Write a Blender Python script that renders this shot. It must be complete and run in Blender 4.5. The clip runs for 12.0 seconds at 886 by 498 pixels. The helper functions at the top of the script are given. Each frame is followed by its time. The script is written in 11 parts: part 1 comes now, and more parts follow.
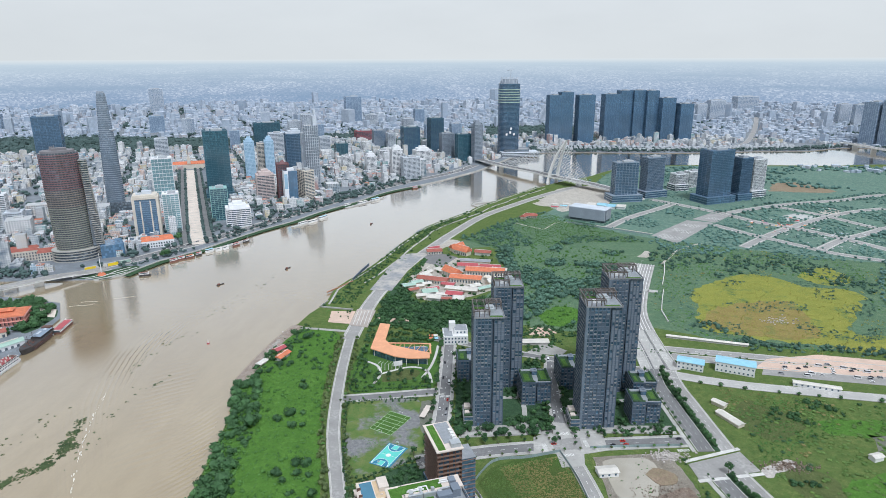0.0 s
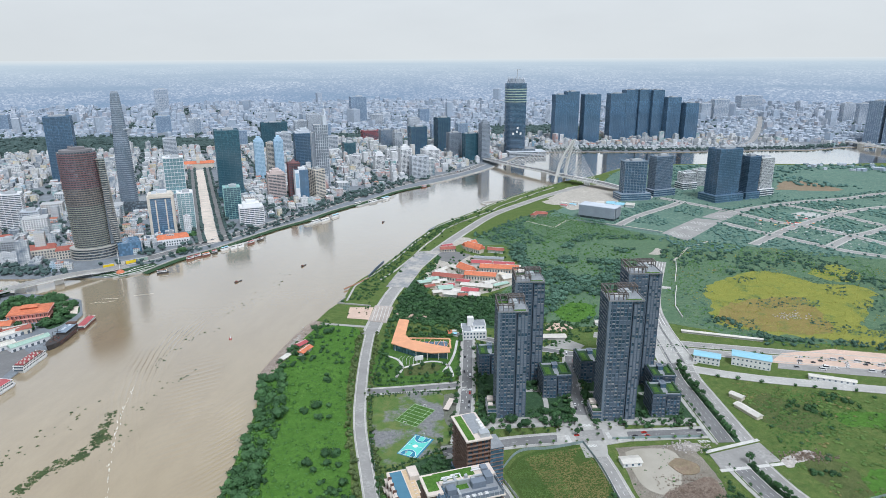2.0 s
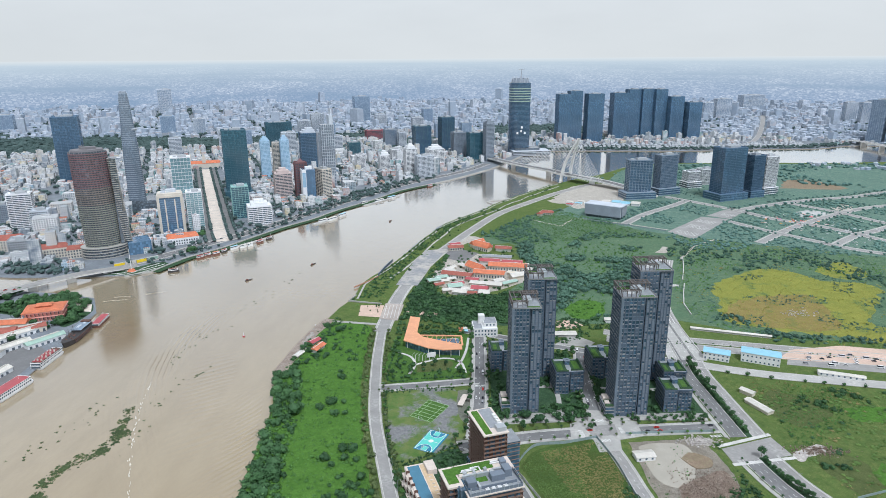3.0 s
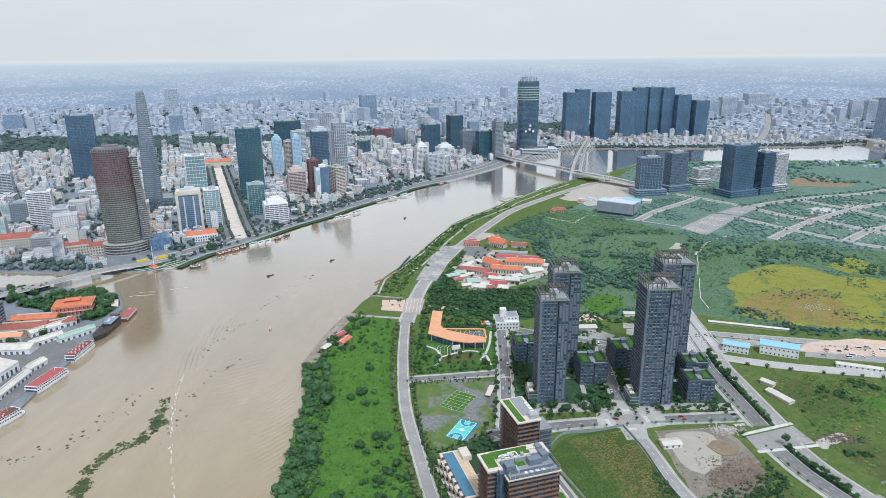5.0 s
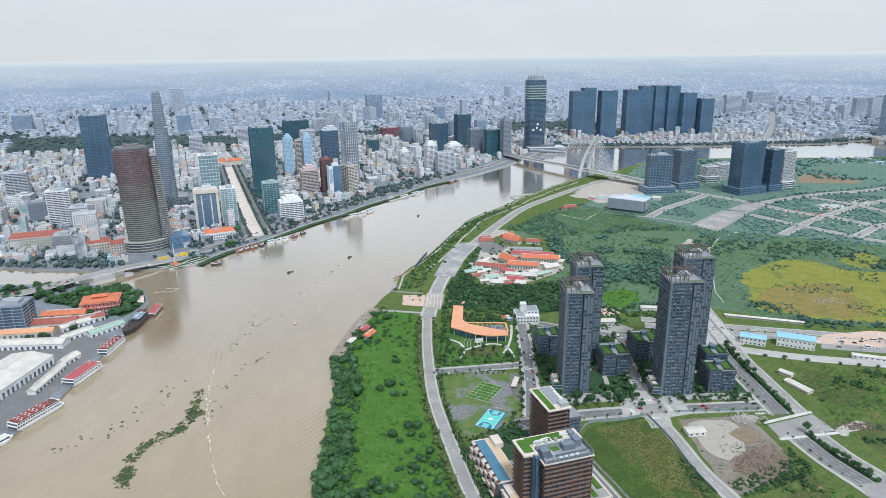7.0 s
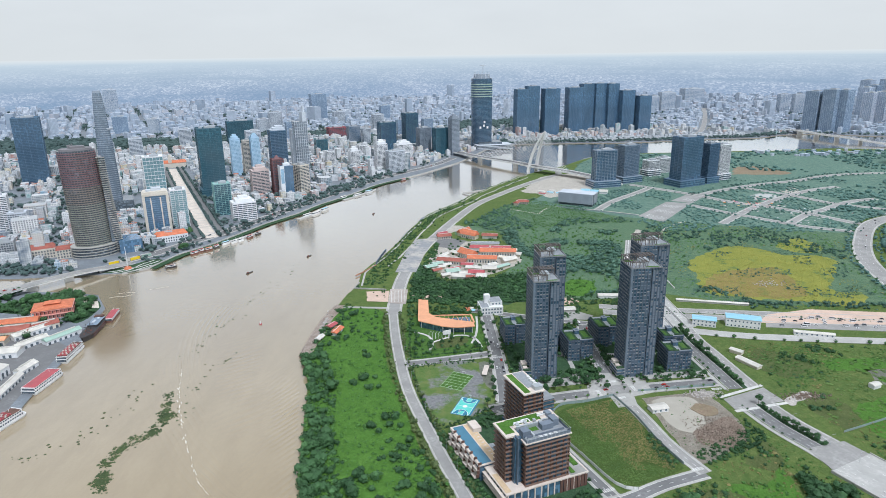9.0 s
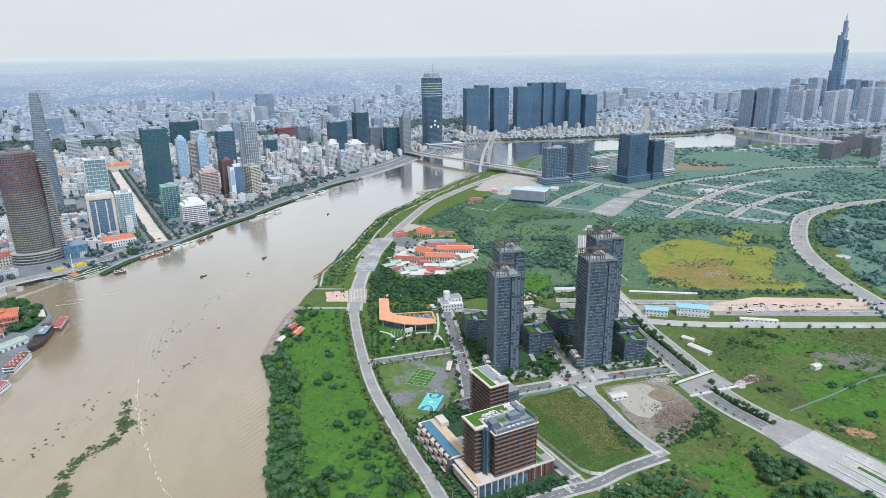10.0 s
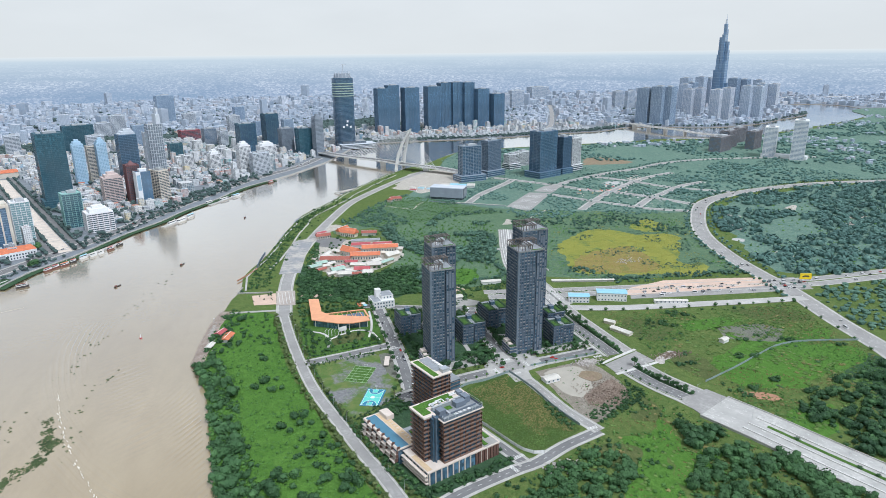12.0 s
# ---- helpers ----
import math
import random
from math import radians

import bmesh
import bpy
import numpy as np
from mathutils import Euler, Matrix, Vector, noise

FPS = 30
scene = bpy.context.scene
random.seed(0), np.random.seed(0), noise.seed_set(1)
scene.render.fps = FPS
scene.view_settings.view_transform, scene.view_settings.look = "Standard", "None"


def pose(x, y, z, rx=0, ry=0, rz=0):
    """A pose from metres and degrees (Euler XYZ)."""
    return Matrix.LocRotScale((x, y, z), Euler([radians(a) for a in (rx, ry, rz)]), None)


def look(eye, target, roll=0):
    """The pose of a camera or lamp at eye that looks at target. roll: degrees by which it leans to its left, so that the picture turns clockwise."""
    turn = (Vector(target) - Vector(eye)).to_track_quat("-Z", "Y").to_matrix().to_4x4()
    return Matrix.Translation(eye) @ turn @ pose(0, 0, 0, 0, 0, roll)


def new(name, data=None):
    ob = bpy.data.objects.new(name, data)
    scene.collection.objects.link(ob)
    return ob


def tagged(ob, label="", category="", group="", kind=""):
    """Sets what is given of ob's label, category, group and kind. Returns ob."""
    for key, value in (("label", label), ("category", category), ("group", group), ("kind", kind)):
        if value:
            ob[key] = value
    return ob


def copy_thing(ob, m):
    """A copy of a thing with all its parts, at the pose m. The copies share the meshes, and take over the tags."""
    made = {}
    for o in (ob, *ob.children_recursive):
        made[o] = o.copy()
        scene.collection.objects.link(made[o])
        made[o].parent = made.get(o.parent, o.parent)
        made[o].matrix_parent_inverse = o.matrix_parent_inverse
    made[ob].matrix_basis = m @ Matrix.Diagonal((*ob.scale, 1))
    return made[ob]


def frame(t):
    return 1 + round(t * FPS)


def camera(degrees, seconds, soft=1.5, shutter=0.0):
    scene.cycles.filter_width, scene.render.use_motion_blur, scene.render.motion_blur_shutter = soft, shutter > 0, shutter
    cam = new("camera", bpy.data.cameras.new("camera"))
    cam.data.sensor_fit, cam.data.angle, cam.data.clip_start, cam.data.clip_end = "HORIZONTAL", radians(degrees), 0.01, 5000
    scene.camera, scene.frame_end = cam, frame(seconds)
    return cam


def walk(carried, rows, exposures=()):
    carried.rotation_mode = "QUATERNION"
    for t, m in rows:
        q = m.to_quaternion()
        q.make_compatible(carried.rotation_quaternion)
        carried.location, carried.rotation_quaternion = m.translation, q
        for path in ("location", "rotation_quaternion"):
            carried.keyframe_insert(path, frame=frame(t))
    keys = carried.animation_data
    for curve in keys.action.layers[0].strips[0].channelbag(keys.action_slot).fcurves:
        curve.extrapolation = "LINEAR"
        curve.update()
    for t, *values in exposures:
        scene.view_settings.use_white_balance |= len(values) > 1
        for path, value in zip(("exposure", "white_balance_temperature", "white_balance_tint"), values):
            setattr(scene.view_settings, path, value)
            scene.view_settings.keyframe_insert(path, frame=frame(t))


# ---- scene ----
cam = camera(69.5, 12.0, soft=0.65)
PATH = [
    (0, (0.657, 0.695, 300.714), (0.57, 2.61, 300.144), -0.2),
    (0.5, (-3.73, -1.912, 300.823), (-3.817, 0.003, 300.252), -0.2),
    (1, (-8.855, -4.78, 300.473), (-8.942, -2.864, 299.903), -0.2),
    (1.5, (-13.565, -7.877, 300.421), (-13.654, -5.962, 299.851), -0.3),
    (2, (-18.637, -11.698, 300.232), (-18.727, -9.783, 299.662), -0.3),
    (2.5, (-24.078, -15.144, 300.276), (-24.169, -13.229, 299.706), -0.4),
    (3, (-29.905, -19.272, 300.479), (-29.998, -17.357, 299.908), -0.4),
    (5, (-53.415, -35.017, 300.34), (-53.513, -33.103, 299.766), -0.5),
    (5.5, (-59.124, -39.539, 300.706), (-59.224, -37.626, 300.131), -0.6),
    (6, (-65.273, -43.788, 300.85), (-65.373, -41.875, 300.275), -0.7),
    (6.5, (-70.76, -47.905, 301.101), (-70.861, -45.992, 300.525), -0.7),
    (7.7, (-85.1, -57.0, 300.2), (-85.2, -55.087, 299.624), -0.8),
    (8.3, (-92.254, -61.329, 299.675), (-92.288, -59.414, 299.099), -0.8),
    (8.5, (-94.045, -63.117, 299.627), (-94.05, -61.202, 299.05), -0.8),
    (9, (-99.92, -66.23, 299.662), (-99.847, -64.317, 299.082), -0.8),
    (9.5, (-105.551, -69.021, 299.301), (-105.401, -67.113, 298.72), -0.8),
    (10, (-111.396, -71.472, 299.616), (-111.168, -69.573, 299.033), -0.7),
    (10.5, (-116.671, -73.419, 298.993), (-116.371, -71.53, 298.41), -0.7),
    (11, (-122.871, -75.198, 298.726), (-122.505, -73.32, 298.142), -0.7),
    (11.5, (-128.938, -76.648, 298.673), (-128.506, -74.785, 298.088), -0.6),
    (12, (-134.769, -78.581, 298.299), (-134.269, -76.735, 297.714), -0.6),
]
walk(cam, [(t, look(eye, target, roll)) for t, eye, target, roll in PATH], [(0, -0.035, 5640, 10), (6, -0.025, 5640, 10), (9, 0.0, 5640, 10), (12, 0.05, 5640, 10)])

# ---- sky and sun: a bright overcast afternoon ----
world = bpy.data.worlds.new("sky")
scene.world = world
world.use_nodes = True
wn, wl = world.node_tree.nodes, world.node_tree.links
wn.clear()
w_out = wn.new("ShaderNodeOutputWorld")
w_bg = wn.new("ShaderNodeBackground")
w_sky = wn.new("ShaderNodeTexSky")
w_sky.sky_type = "NISHITA"
w_sky.sun_disc = False
w_sky.sun_elevation = radians(57.5)
w_sky.sun_rotation = radians(155.6)
w_sky.air_density, w_sky.dust_density, w_sky.ozone_density = 1.4, 4.0, 1.0
w_co = wn.new("ShaderNodeTexCoord")
w_map = wn.new("ShaderNodeMapping")
w_map.inputs["Scale"].default_value = (1.0, 1.0, 3.2)
w_noise = wn.new("ShaderNodeTexNoise")
w_noise.inputs["Scale"].default_value = 1.7
w_noise.inputs["Detail"].default_value = 6.0
w_noise.inputs["Roughness"].default_value = 0.55
w_ramp = wn.new("ShaderNodeValToRGB")
w_ramp.color_ramp.elements[0].position, w_ramp.color_ramp.elements[0].color = 0.3, (6.9, 6.85, 6.6, 1)
w_ramp.color_ramp.elements[1].position, w_ramp.color_ramp.elements[1].color = 0.7, (9.7, 9.5, 8.9, 1)
w_mix = wn.new("ShaderNodeMix")
w_mix.data_type = "RGBA"
w_mix.inputs["Factor"].default_value = 0.86
w_bg.inputs["Strength"].default_value = 0.1
wl.new(w_co.outputs["Generated"], w_map.inputs["Vector"])
wl.new(w_map.outputs["Vector"], w_noise.inputs["Vector"])
wl.new(w_noise.outputs["Fac"], w_ramp.inputs["Fac"])
wl.new(w_sky.outputs["Color"], w_mix.inputs["A"])
wl.new(w_ramp.outputs["Color"], w_mix.inputs["B"])
# towards the horizon the cloud thins into a cream haze
w_sep = wn.new("ShaderNodeSeparateXYZ")
w_low = wn.new("ShaderNodeMapRange")
w_low.inputs["From Min"].default_value, w_low.inputs["From Max"].default_value = 0.22, 0.0
w_low.inputs["To Max"].default_value = 0.72
w_cream = wn.new("ShaderNodeMix")
w_cream.data_type = "RGBA"
w_cream.inputs["B"].default_value = (8.0, 7.75, 6.85, 1)
wl.new(w_co.outputs["Generated"], w_sep.inputs[0])
wl.new(w_sep.outputs[2], w_low.inputs["Value"])
wl.new(w_low.outputs["Result"], w_cream.inputs["Factor"])
wl.new(w_mix.outputs["Result"], w_cream.inputs["A"])
wl.new(w_cream.outputs["Result"], w_bg.inputs["Color"])
wl.new(w_bg.outputs["Background"], w_out.inputs["Surface"])
sun = new("sun", bpy.data.lights.new("sun", "SUN"))
sun.data.energy, sun.data.angle, sun.data.color = 2.7, radians(9), (1.0, 0.97, 0.92)
sun.matrix_world = look((500, -1100, 1900), (0, 0, 0))


# ---- materials ----
class Nodes:
    """A short way to write node materials."""

    def __init__(self, name, rough=0.7, metal=0.0, spec=0.4):
        self.m = bpy.data.materials.new(name)
        self.m.use_nodes = True
        self.t = self.m.node_tree
        self.bsdf = self.t.nodes["Principled BSDF"]
        self.bsdf.inputs["Roughness"].default_value = rough
        self.bsdf.inputs["Metallic"].default_value = metal
        self.bsdf.inputs["Specular IOR Level"].default_value = spec

    def add(self, kind, **values):
        n = self.t.nodes.new("ShaderNode" + kind)
        if "operation" in values:
            n.operation = values["operation"]
        if "data_type" in values:
            n.data_type = values["data_type"]
        if "noise_dimensions" in values:
            n.noise_dimensions = values["noise_dimensions"]
        return n

    def link(self, a, b):
        if isinstance(a, (int, float)):
            b.default_value = a
        elif isinstance(a, tuple):
            b.default_value = a if len(a) == 3 and b.type == "VECTOR" else (*a[:3], 1)
        else:
            self.t.links.new(a, b)

    def math(self, op, a, b=0.0, c=0.0):
        n = self.add("Math", operation=op)
        for i, v in enumerate((a, b, c)):
            self.link(v, n.inputs[i])
        return n.outputs[0]

    def mix(self, f, a, b):
        n = self.add("Mix", data_type="RGBA")
        self.link(f, n.inputs["Factor"])
        self.link(a, n.inputs["A"])
        self.link(b, n.inputs["B"])
        return n.outputs["Result"]

    def where(self, local=False):
        if local:
            return self.add("TexCoord").outputs["Object"]
        return self.add("NewGeometry").outputs["Position"]

    def noise(self, size, detail=3.0, rough=0.55, vec=None, low=0.35, high=0.65):
        n = self.add("TexNoise")
        n.inputs["Scale"].default_value = 1.0 / size
        n.inputs["Detail"].default_value = detail
        n.inputs["Roughness"].default_value = rough
        self.link(vec or self.where(), n.inputs["Vector"])
        r = self.add("MapRange")
        r.inputs["From Min"].default_value, r.inputs["From Max"].default_value = low, high
        self.link(n.outputs["Fac"], r.inputs["Value"])
        return r.outputs["Result"]

    def bump(self, height, strength=0.4, distance=0.3):
        b = self.add("Bump")
        b.inputs["Strength"].default_value, b.inputs["Distance"].default_value = strength, distance
        self.link(height, b.inputs["Height"])
        self.link(b.outputs["Normal"], self.bsdf.inputs["Normal"])

    def colour(self, c):
        self.link(c, self.bsdf.inputs["Base Color"])
        return self.m


def shade(c, k):
    return tuple(min(1.0, v * k) for v in c)


def plain(name, c, rough=0.7, metal=0.0, var=0.22, big=9.0, small=0.8, bump=0.25, per_object=0.0, spec=0.4):
    """A surface with stains and fine grain, at two scales."""
    n = Nodes(name, rough, metal, spec)
    a = n.mix(n.noise(big, 4), shade(c, 1 - var), shade(c, 1 + var * 0.6))
    g = n.noise(small, 2)
    col = n.mix(g, shade(c, 1 - var * 0.7), a)
    if per_object:
        r = n.add("ObjectInfo").outputs["Random"]
        col = n.mix(n.math("MULTIPLY", r, per_object), col, shade(c, 0.45))
    if bump:
        n.bump(g, bump, 0.05)
    return n.colour(col)


def facade_glass(name, c, lit=1.9, dx=1.6, dz=3.4, rough=0.14, mull=0.0):
    """Curtain glass: each pane a little different, in the building's own axes."""
    n = Nodes(name, rough, 0.0, 0.6)
    n.bsdf.inputs["IOR"].default_value = 1.75
    s = n.add("SeparateXYZ")
    n.link(n.where(True), s.inputs[0])
    k = n.add("CombineXYZ")
    n.link(n.math("FLOOR", n.math("DIVIDE", s.outputs[0], dx)), k.inputs[0])
    n.link(n.math("FLOOR", n.math("DIVIDE", s.outputs[1], dx)), k.inputs[1])
    n.link(n.math("FLOOR", n.math("DIVIDE", s.outputs[2], dz)), k.inputs[2])
    w = n.add("TexWhiteNoise", noise_dimensions="3D")
    n.link(k.outputs[0], w.inputs["Vector"])
    col = n.mix(n.math("POWER", w.outputs["Value"], 3.0), c, shade(c, lit))
    col = n.mix(n.noise(60, 2, vec=n.where(True)), shade(c, 0.9), col)
    n.link(n.math("MULTIPLY_ADD", w.outputs["Value"], 0.12, rough * 0.6), n.bsdf.inputs["Roughness"])
    return n.colour(col)


def housing(name, colours, window, dark=0.55, bay=3.0, storey=3.3, roof=None):
    """Plastered walls with rows of windows, and flat roofs; each house its own tint."""
    n = Nodes(name, 0.8, 0.0, 0.3)
    g = n.add("NewGeometry")
    r = g.outputs["Random Per Island"]
    ramp = n.add("ValToRGB")
    ramp.color_ramp.interpolation = "CONSTANT"
    els = ramp.color_ramp.elements
    while len(els) < len(colours):
        els.new(0.5)
    for i, c in enumerate(colours):
        els[i].position, els[i].color = i / len(colours), (*c, 1)
    n.link(r, ramp.inputs["Fac"])
    wall = n.mix(n.noise(14, 3), ramp.outputs["Color"], shade(colours[0], 0.8))
    p, q = n.add("SeparateXYZ"), n.add("SeparateXYZ")
    n.link(g.outputs["Position"], p.inputs[0])
    n.link(g.outputs["Normal"], q.inputs[0])
    u = n.math("SUBTRACT", n.math("MULTIPLY", p.outputs[1], q.outputs[0]), n.math("MULTIPLY", p.outputs[0], q.outputs[1]))
    fu = n.math("FRACT", n.math("ADD", n.math("DIVIDE", u, bay), r))
    fz = n.math("FRACT", n.math("DIVIDE", p.outputs[2], storey))
    m = n.math("MULTIPLY", n.math("GREATER_THAN", fu, 0.42), n.math("GREATER_THAN", fz, 0.4))
    m = n.math("MULTIPLY", m, n.math("LESS_THAN", n.math("ABSOLUTE", q.outputs[2]), 0.4))
    col = n.mix(n.math("MULTIPLY", m, dark), wall, window)
    if roof:
        top = n.math("GREATER_THAN", q.outputs[2], 0.4)
        rr = n.math("GREATER_THAN", n.math("FRACT", n.math("MULTIPLY", r, 7.31)), 0.5)
        tint = n.mix(rr, roof[0], roof[1])
        tint = n.mix(n.noise(5, 3), tint, shade(roof[0], 0.75))
        col = n.mix(top, col, tint)
    return n.colour(col)


def leaves(name, dark, light, rough=0.65, big=16.0):
    n = Nodes(name, rough, 0.0, 0.25)
    r = n.add("NewGeometry").outputs["Random Per Island"]
    col = n.mix(r, dark, light)
    col = n.mix(n.noise(big, 3), shade(dark, 0.8), col)
    o = n.add("ObjectInfo").outputs["Random"]
    col = n.mix(n.math("MULTIPLY", o, 0.35), col, shade(light, 1.15))
    return n.colour(col)


def meadow(name, a, b, c, big=38.0, small=2.2, patch=0.5):
    n = Nodes(name, 0.95, 0.0, 0.1)
    f = n.noise(big, 5, 0.6)
    g = n.noise(small, 4, 0.7)
    col = n.mix(f, a, b)
    col = n.mix(n.math("MULTIPLY", g, patch), col, c)
    col = n.mix(n.math("MULTIPLY", n.noise(13, 4, 0.65, None, 0.5, 0.72), 0.55), col, shade(b, 0.62))
    col = n.mix(n.math("MULTIPLY", n.noise(21, 4, 0.65, None, 0.52, 0.75), 0.6), col, shade(c, 1.15))
    col = n.mix(n.math("MULTIPLY", n.noise(5.5, 5, 0.7, None, 0.46, 0.66), 0.6), col, shade(b, 0.55))
    col = n.mix(n.math("MULTIPLY", n.noise(8.5, 5, 0.72, None, 0.54, 0.68), 0.5), col, shade(c, 1.25))
    col = n.mix(n.noise(0.7, 2), shade(a, 0.65), col)
    n.bump(g, 0.8, 1.0)
    return n.colour(col)


def road_surface(name, c, var=0.18):
    n = Nodes(name, 0.85, 0.0, 0.3)
    a = n.mix(n.noise(22, 5, 0.65), shade(c, 1 - var), shade(c, 1 + var))
    a = n.mix(n.noise(2.5, 3), shade(c, 0.88), a)
    n.bump(n.noise(0.25, 2), 0.3, 0.02)
    return n.colour(a)


M = {}
M["asphalt"] = road_surface("asphalt", (0.190, 0.190, 0.190), 0.25)
M["asphalt_pale"] = road_surface("worn_asphalt", (0.315, 0.308, 0.295), 0.25)
M["concrete"] = road_surface("concrete_paving", (0.44, 0.432, 0.41), 0.24)
M["paving"] = road_surface("pale_paving", (0.43, 0.42, 0.395), 0.28)
M["terracotta_paving"] = road_surface("pink_paving", (0.60, 0.45, 0.36))
M["road_stone"] = road_surface("pinkish_road_stone", (0.42, 0.37, 0.33), 0.3)
wl_ = Nodes("cracked_lot", 0.9, 0.0, 0.2)
lot_ = wl_.mix(wl_.noise(26, 6, 0.7, None, 0.42, 0.6), (0.27, 0.28, 0.29), (0.46, 0.43, 0.39))
lot_ = wl_.mix(wl_.math("MULTIPLY", wl_.noise(7, 5, 0.7, None, 0.5, 0.64), 0.6), lot_, (0.20, 0.21, 0.215))
M["worn_lot"] = wl_.colour(lot_)
M["plaza_stone"] = road_surface("plaza_stone", (0.66, 0.58, 0.50))
M["garden_paving"] = road_surface("garden_paving", (0.36, 0.355, 0.33), 0.3)
M["kerb"] = plain("kerb_stone", (0.62, 0.61, 0.58))
M["white_line"] = plain("road_paint", (0.78, 0.78, 0.75), 0.6, bump=0)
M["mud"] = meadow("mud", (0.40, 0.36, 0.30), (0.30, 0.26, 0.20), (0.48, 0.45, 0.39), 14, 1.5)
M["puddle"] = plain("muddy_puddle", (0.40, 0.37, 0.305), 0.08, var=0.12, big=14, bump=0, spec=0.8)
M["sand"] = meadow("bare_sand", (0.58, 0.54, 0.47), (0.48, 0.44, 0.38), (0.66, 0.63, 0.58), 24, 4)
M["brown_earth"] = meadow("brown_earth", (0.36, 0.27, 0.20), (0.28, 0.22, 0.15), (0.22, 0.24, 0.12), 40, 8)
M["rubble"] = meadow("rubble", (0.36, 0.28, 0.22), (0.27, 0.18, 0.13), (0.50, 0.44, 0.38), 7, 0.9, 0.7)
M["bank_stone"] = meadow("bank_stone", (0.47, 0.38, 0.32), (0.36, 0.28, 0.23), (0.60, 0.54, 0.48), 9, 1.2, 0.7)
M["gravel"] = meadow("gravel_ground", (0.27, 0.265, 0.24), (0.20, 0.21, 0.17), (0.12, 0.18, 0.06), 16, 3, 0.5)
M["scrub"] = meadow("scrub_grass", (0.120, 0.190, 0.050), (0.076, 0.145, 0.042), (0.225, 0.225, 0.088), 58, 6, 0.6)
# bluer and paler than near grass: distance haze mixed into these two
M["plain_grass_hazed"] = meadow("plain_grass_hazed", (0.150, 0.262, 0.205), (0.088, 0.172, 0.142), (0.27, 0.33, 0.26), 85, 9, 0.75)
M["north_grass_hazed"] = meadow("north_grass_hazed", (0.126, 0.222, 0.130), (0.086, 0.168, 0.104), (0.225, 0.270, 0.160), 50, 6, 0.6)
M["undergrowth"] = meadow("undergrowth", (0.060, 0.118, 0.062), (0.042, 0.090, 0.050), (0.10, 0.16, 0.075), 30, 5)
M["lush"] = meadow("lush_grass", (0.108, 0.240, 0.040), (0.070, 0.170, 0.030), (0.155, 0.285, 0.062), 30, 4)
M["turf"] = meadow("mown_turf", (0.11, 0.23, 0.05), (0.075, 0.17, 0.035), (0.15, 0.25, 0.07), 20, 2)
M["reeds"] = meadow("dry_reeds", (0.085, 0.150, 0.038), (0.135, 0.165, 0.055), (0.078, 0.145, 0.034), 26, 3)
def sedge(name, main, pale, other, size, cut):
    """Sedge of one colour broken by tongues and flecks of another."""
    k = Nodes(name, 0.95, 0.0, 0.1)
    base = k.mix(k.noise(17, 5, 0.65), main, pale)
    base = k.mix(k.math("MULTIPLY", k.noise(size, 6, 0.72, None, cut, cut + 0.09), 0.85), base, other)
    base = k.mix(k.math("MULTIPLY", k.noise(2.4, 4, 0.7), 0.45), base, shade(main, 0.7))
    k.bump(k.noise(1.5, 4, 0.7), 0.7, 0.6)
    return k.colour(base)


M["yellow_field"] = sedge("yellow_sedge", (0.240, 0.262, 0.058), (0.31, 0.315, 0.070), (0.090, 0.165, 0.070), 30, 0.55)
M["olive_grass"] = meadow("olive_grass", (0.120, 0.155, 0.055), (0.088, 0.130, 0.046), (0.175, 0.185, 0.080), 22, 4, 0.6)
M["brown_field"] = sedge("dry_sedge", (0.26, 0.205, 0.070), (0.31, 0.255, 0.095), (0.165, 0.205, 0.065), 20, 0.52)
wf = Nodes("worn_pitch", 0.95, 0.0, 0.1)
wt = wf.mix(wf.noise(9, 4, 0.6), (0.085, 0.155, 0.040), (0.150, 0.185, 0.065))
wg = wf.mix(wf.noise(3, 4, 0.6), (0.155, 0.16, 0.165), (0.25, 0.25, 0.25))
wm = wf.noise(40, 6, 0.62, None, 0.48, 0.56)
wf.bump(wf.noise(1.2, 3), 0.5, 0.3)
M["worn_pitch"] = wf.colour(wf.mix(wm, wt, wg))
# grey paving with the blue of distance haze added to its colour
M["city_ground_hazed"] = road_surface("city_ground_hazed", (0.20, 0.222, 0.245), 0.3)
M["leaf"] = leaves("tree_leaves", (0.022, 0.062, 0.026), (0.076, 0.162, 0.056))
# bluish far leaves: haze painted into the leaf colour
M["leaf_far_hazed"] = leaves("hazed_wood_leaves", (0.074, 0.152, 0.136), (0.140, 0.245, 0.205), big=60)
M["leaf_bright"] = leaves("shrub_leaves", (0.060, 0.148, 0.034), (0.130, 0.272, 0.064))
M["leaf_dry"] = leaves("reed_leaves", (0.150, 0.160, 0.055), (0.285, 0.235, 0.095))
M["leaf_olive"] = leaves("street_leaves", (0.050, 0.092, 0.030), (0.165, 0.205, 0.078))
M["leaf_reed"] = leaves("green_reeds", (0.090, 0.165, 0.038), (0.165, 0.250, 0.066))
# city and woodland leaves blued the same way for haze
M["leaf_city_hazed"] = leaves("hazed_city_leaves", (0.038, 0.070, 0.066), (0.082, 0.124, 0.116), big=60)
M["leaf_mid_hazed"] = leaves("hazed_woodland_leaves", (0.044, 0.098, 0.074), (0.114, 0.208, 0.144), big=40)
M["leaf_yellow"] = leaves("sedge_leaves", (0.24, 0.25, 0.045), (0.36, 0.35, 0.08))
M["rubble_white"] = plain("pale_rubble", (0.50, 0.465, 0.43), 0.9, var=0.4, big=3)
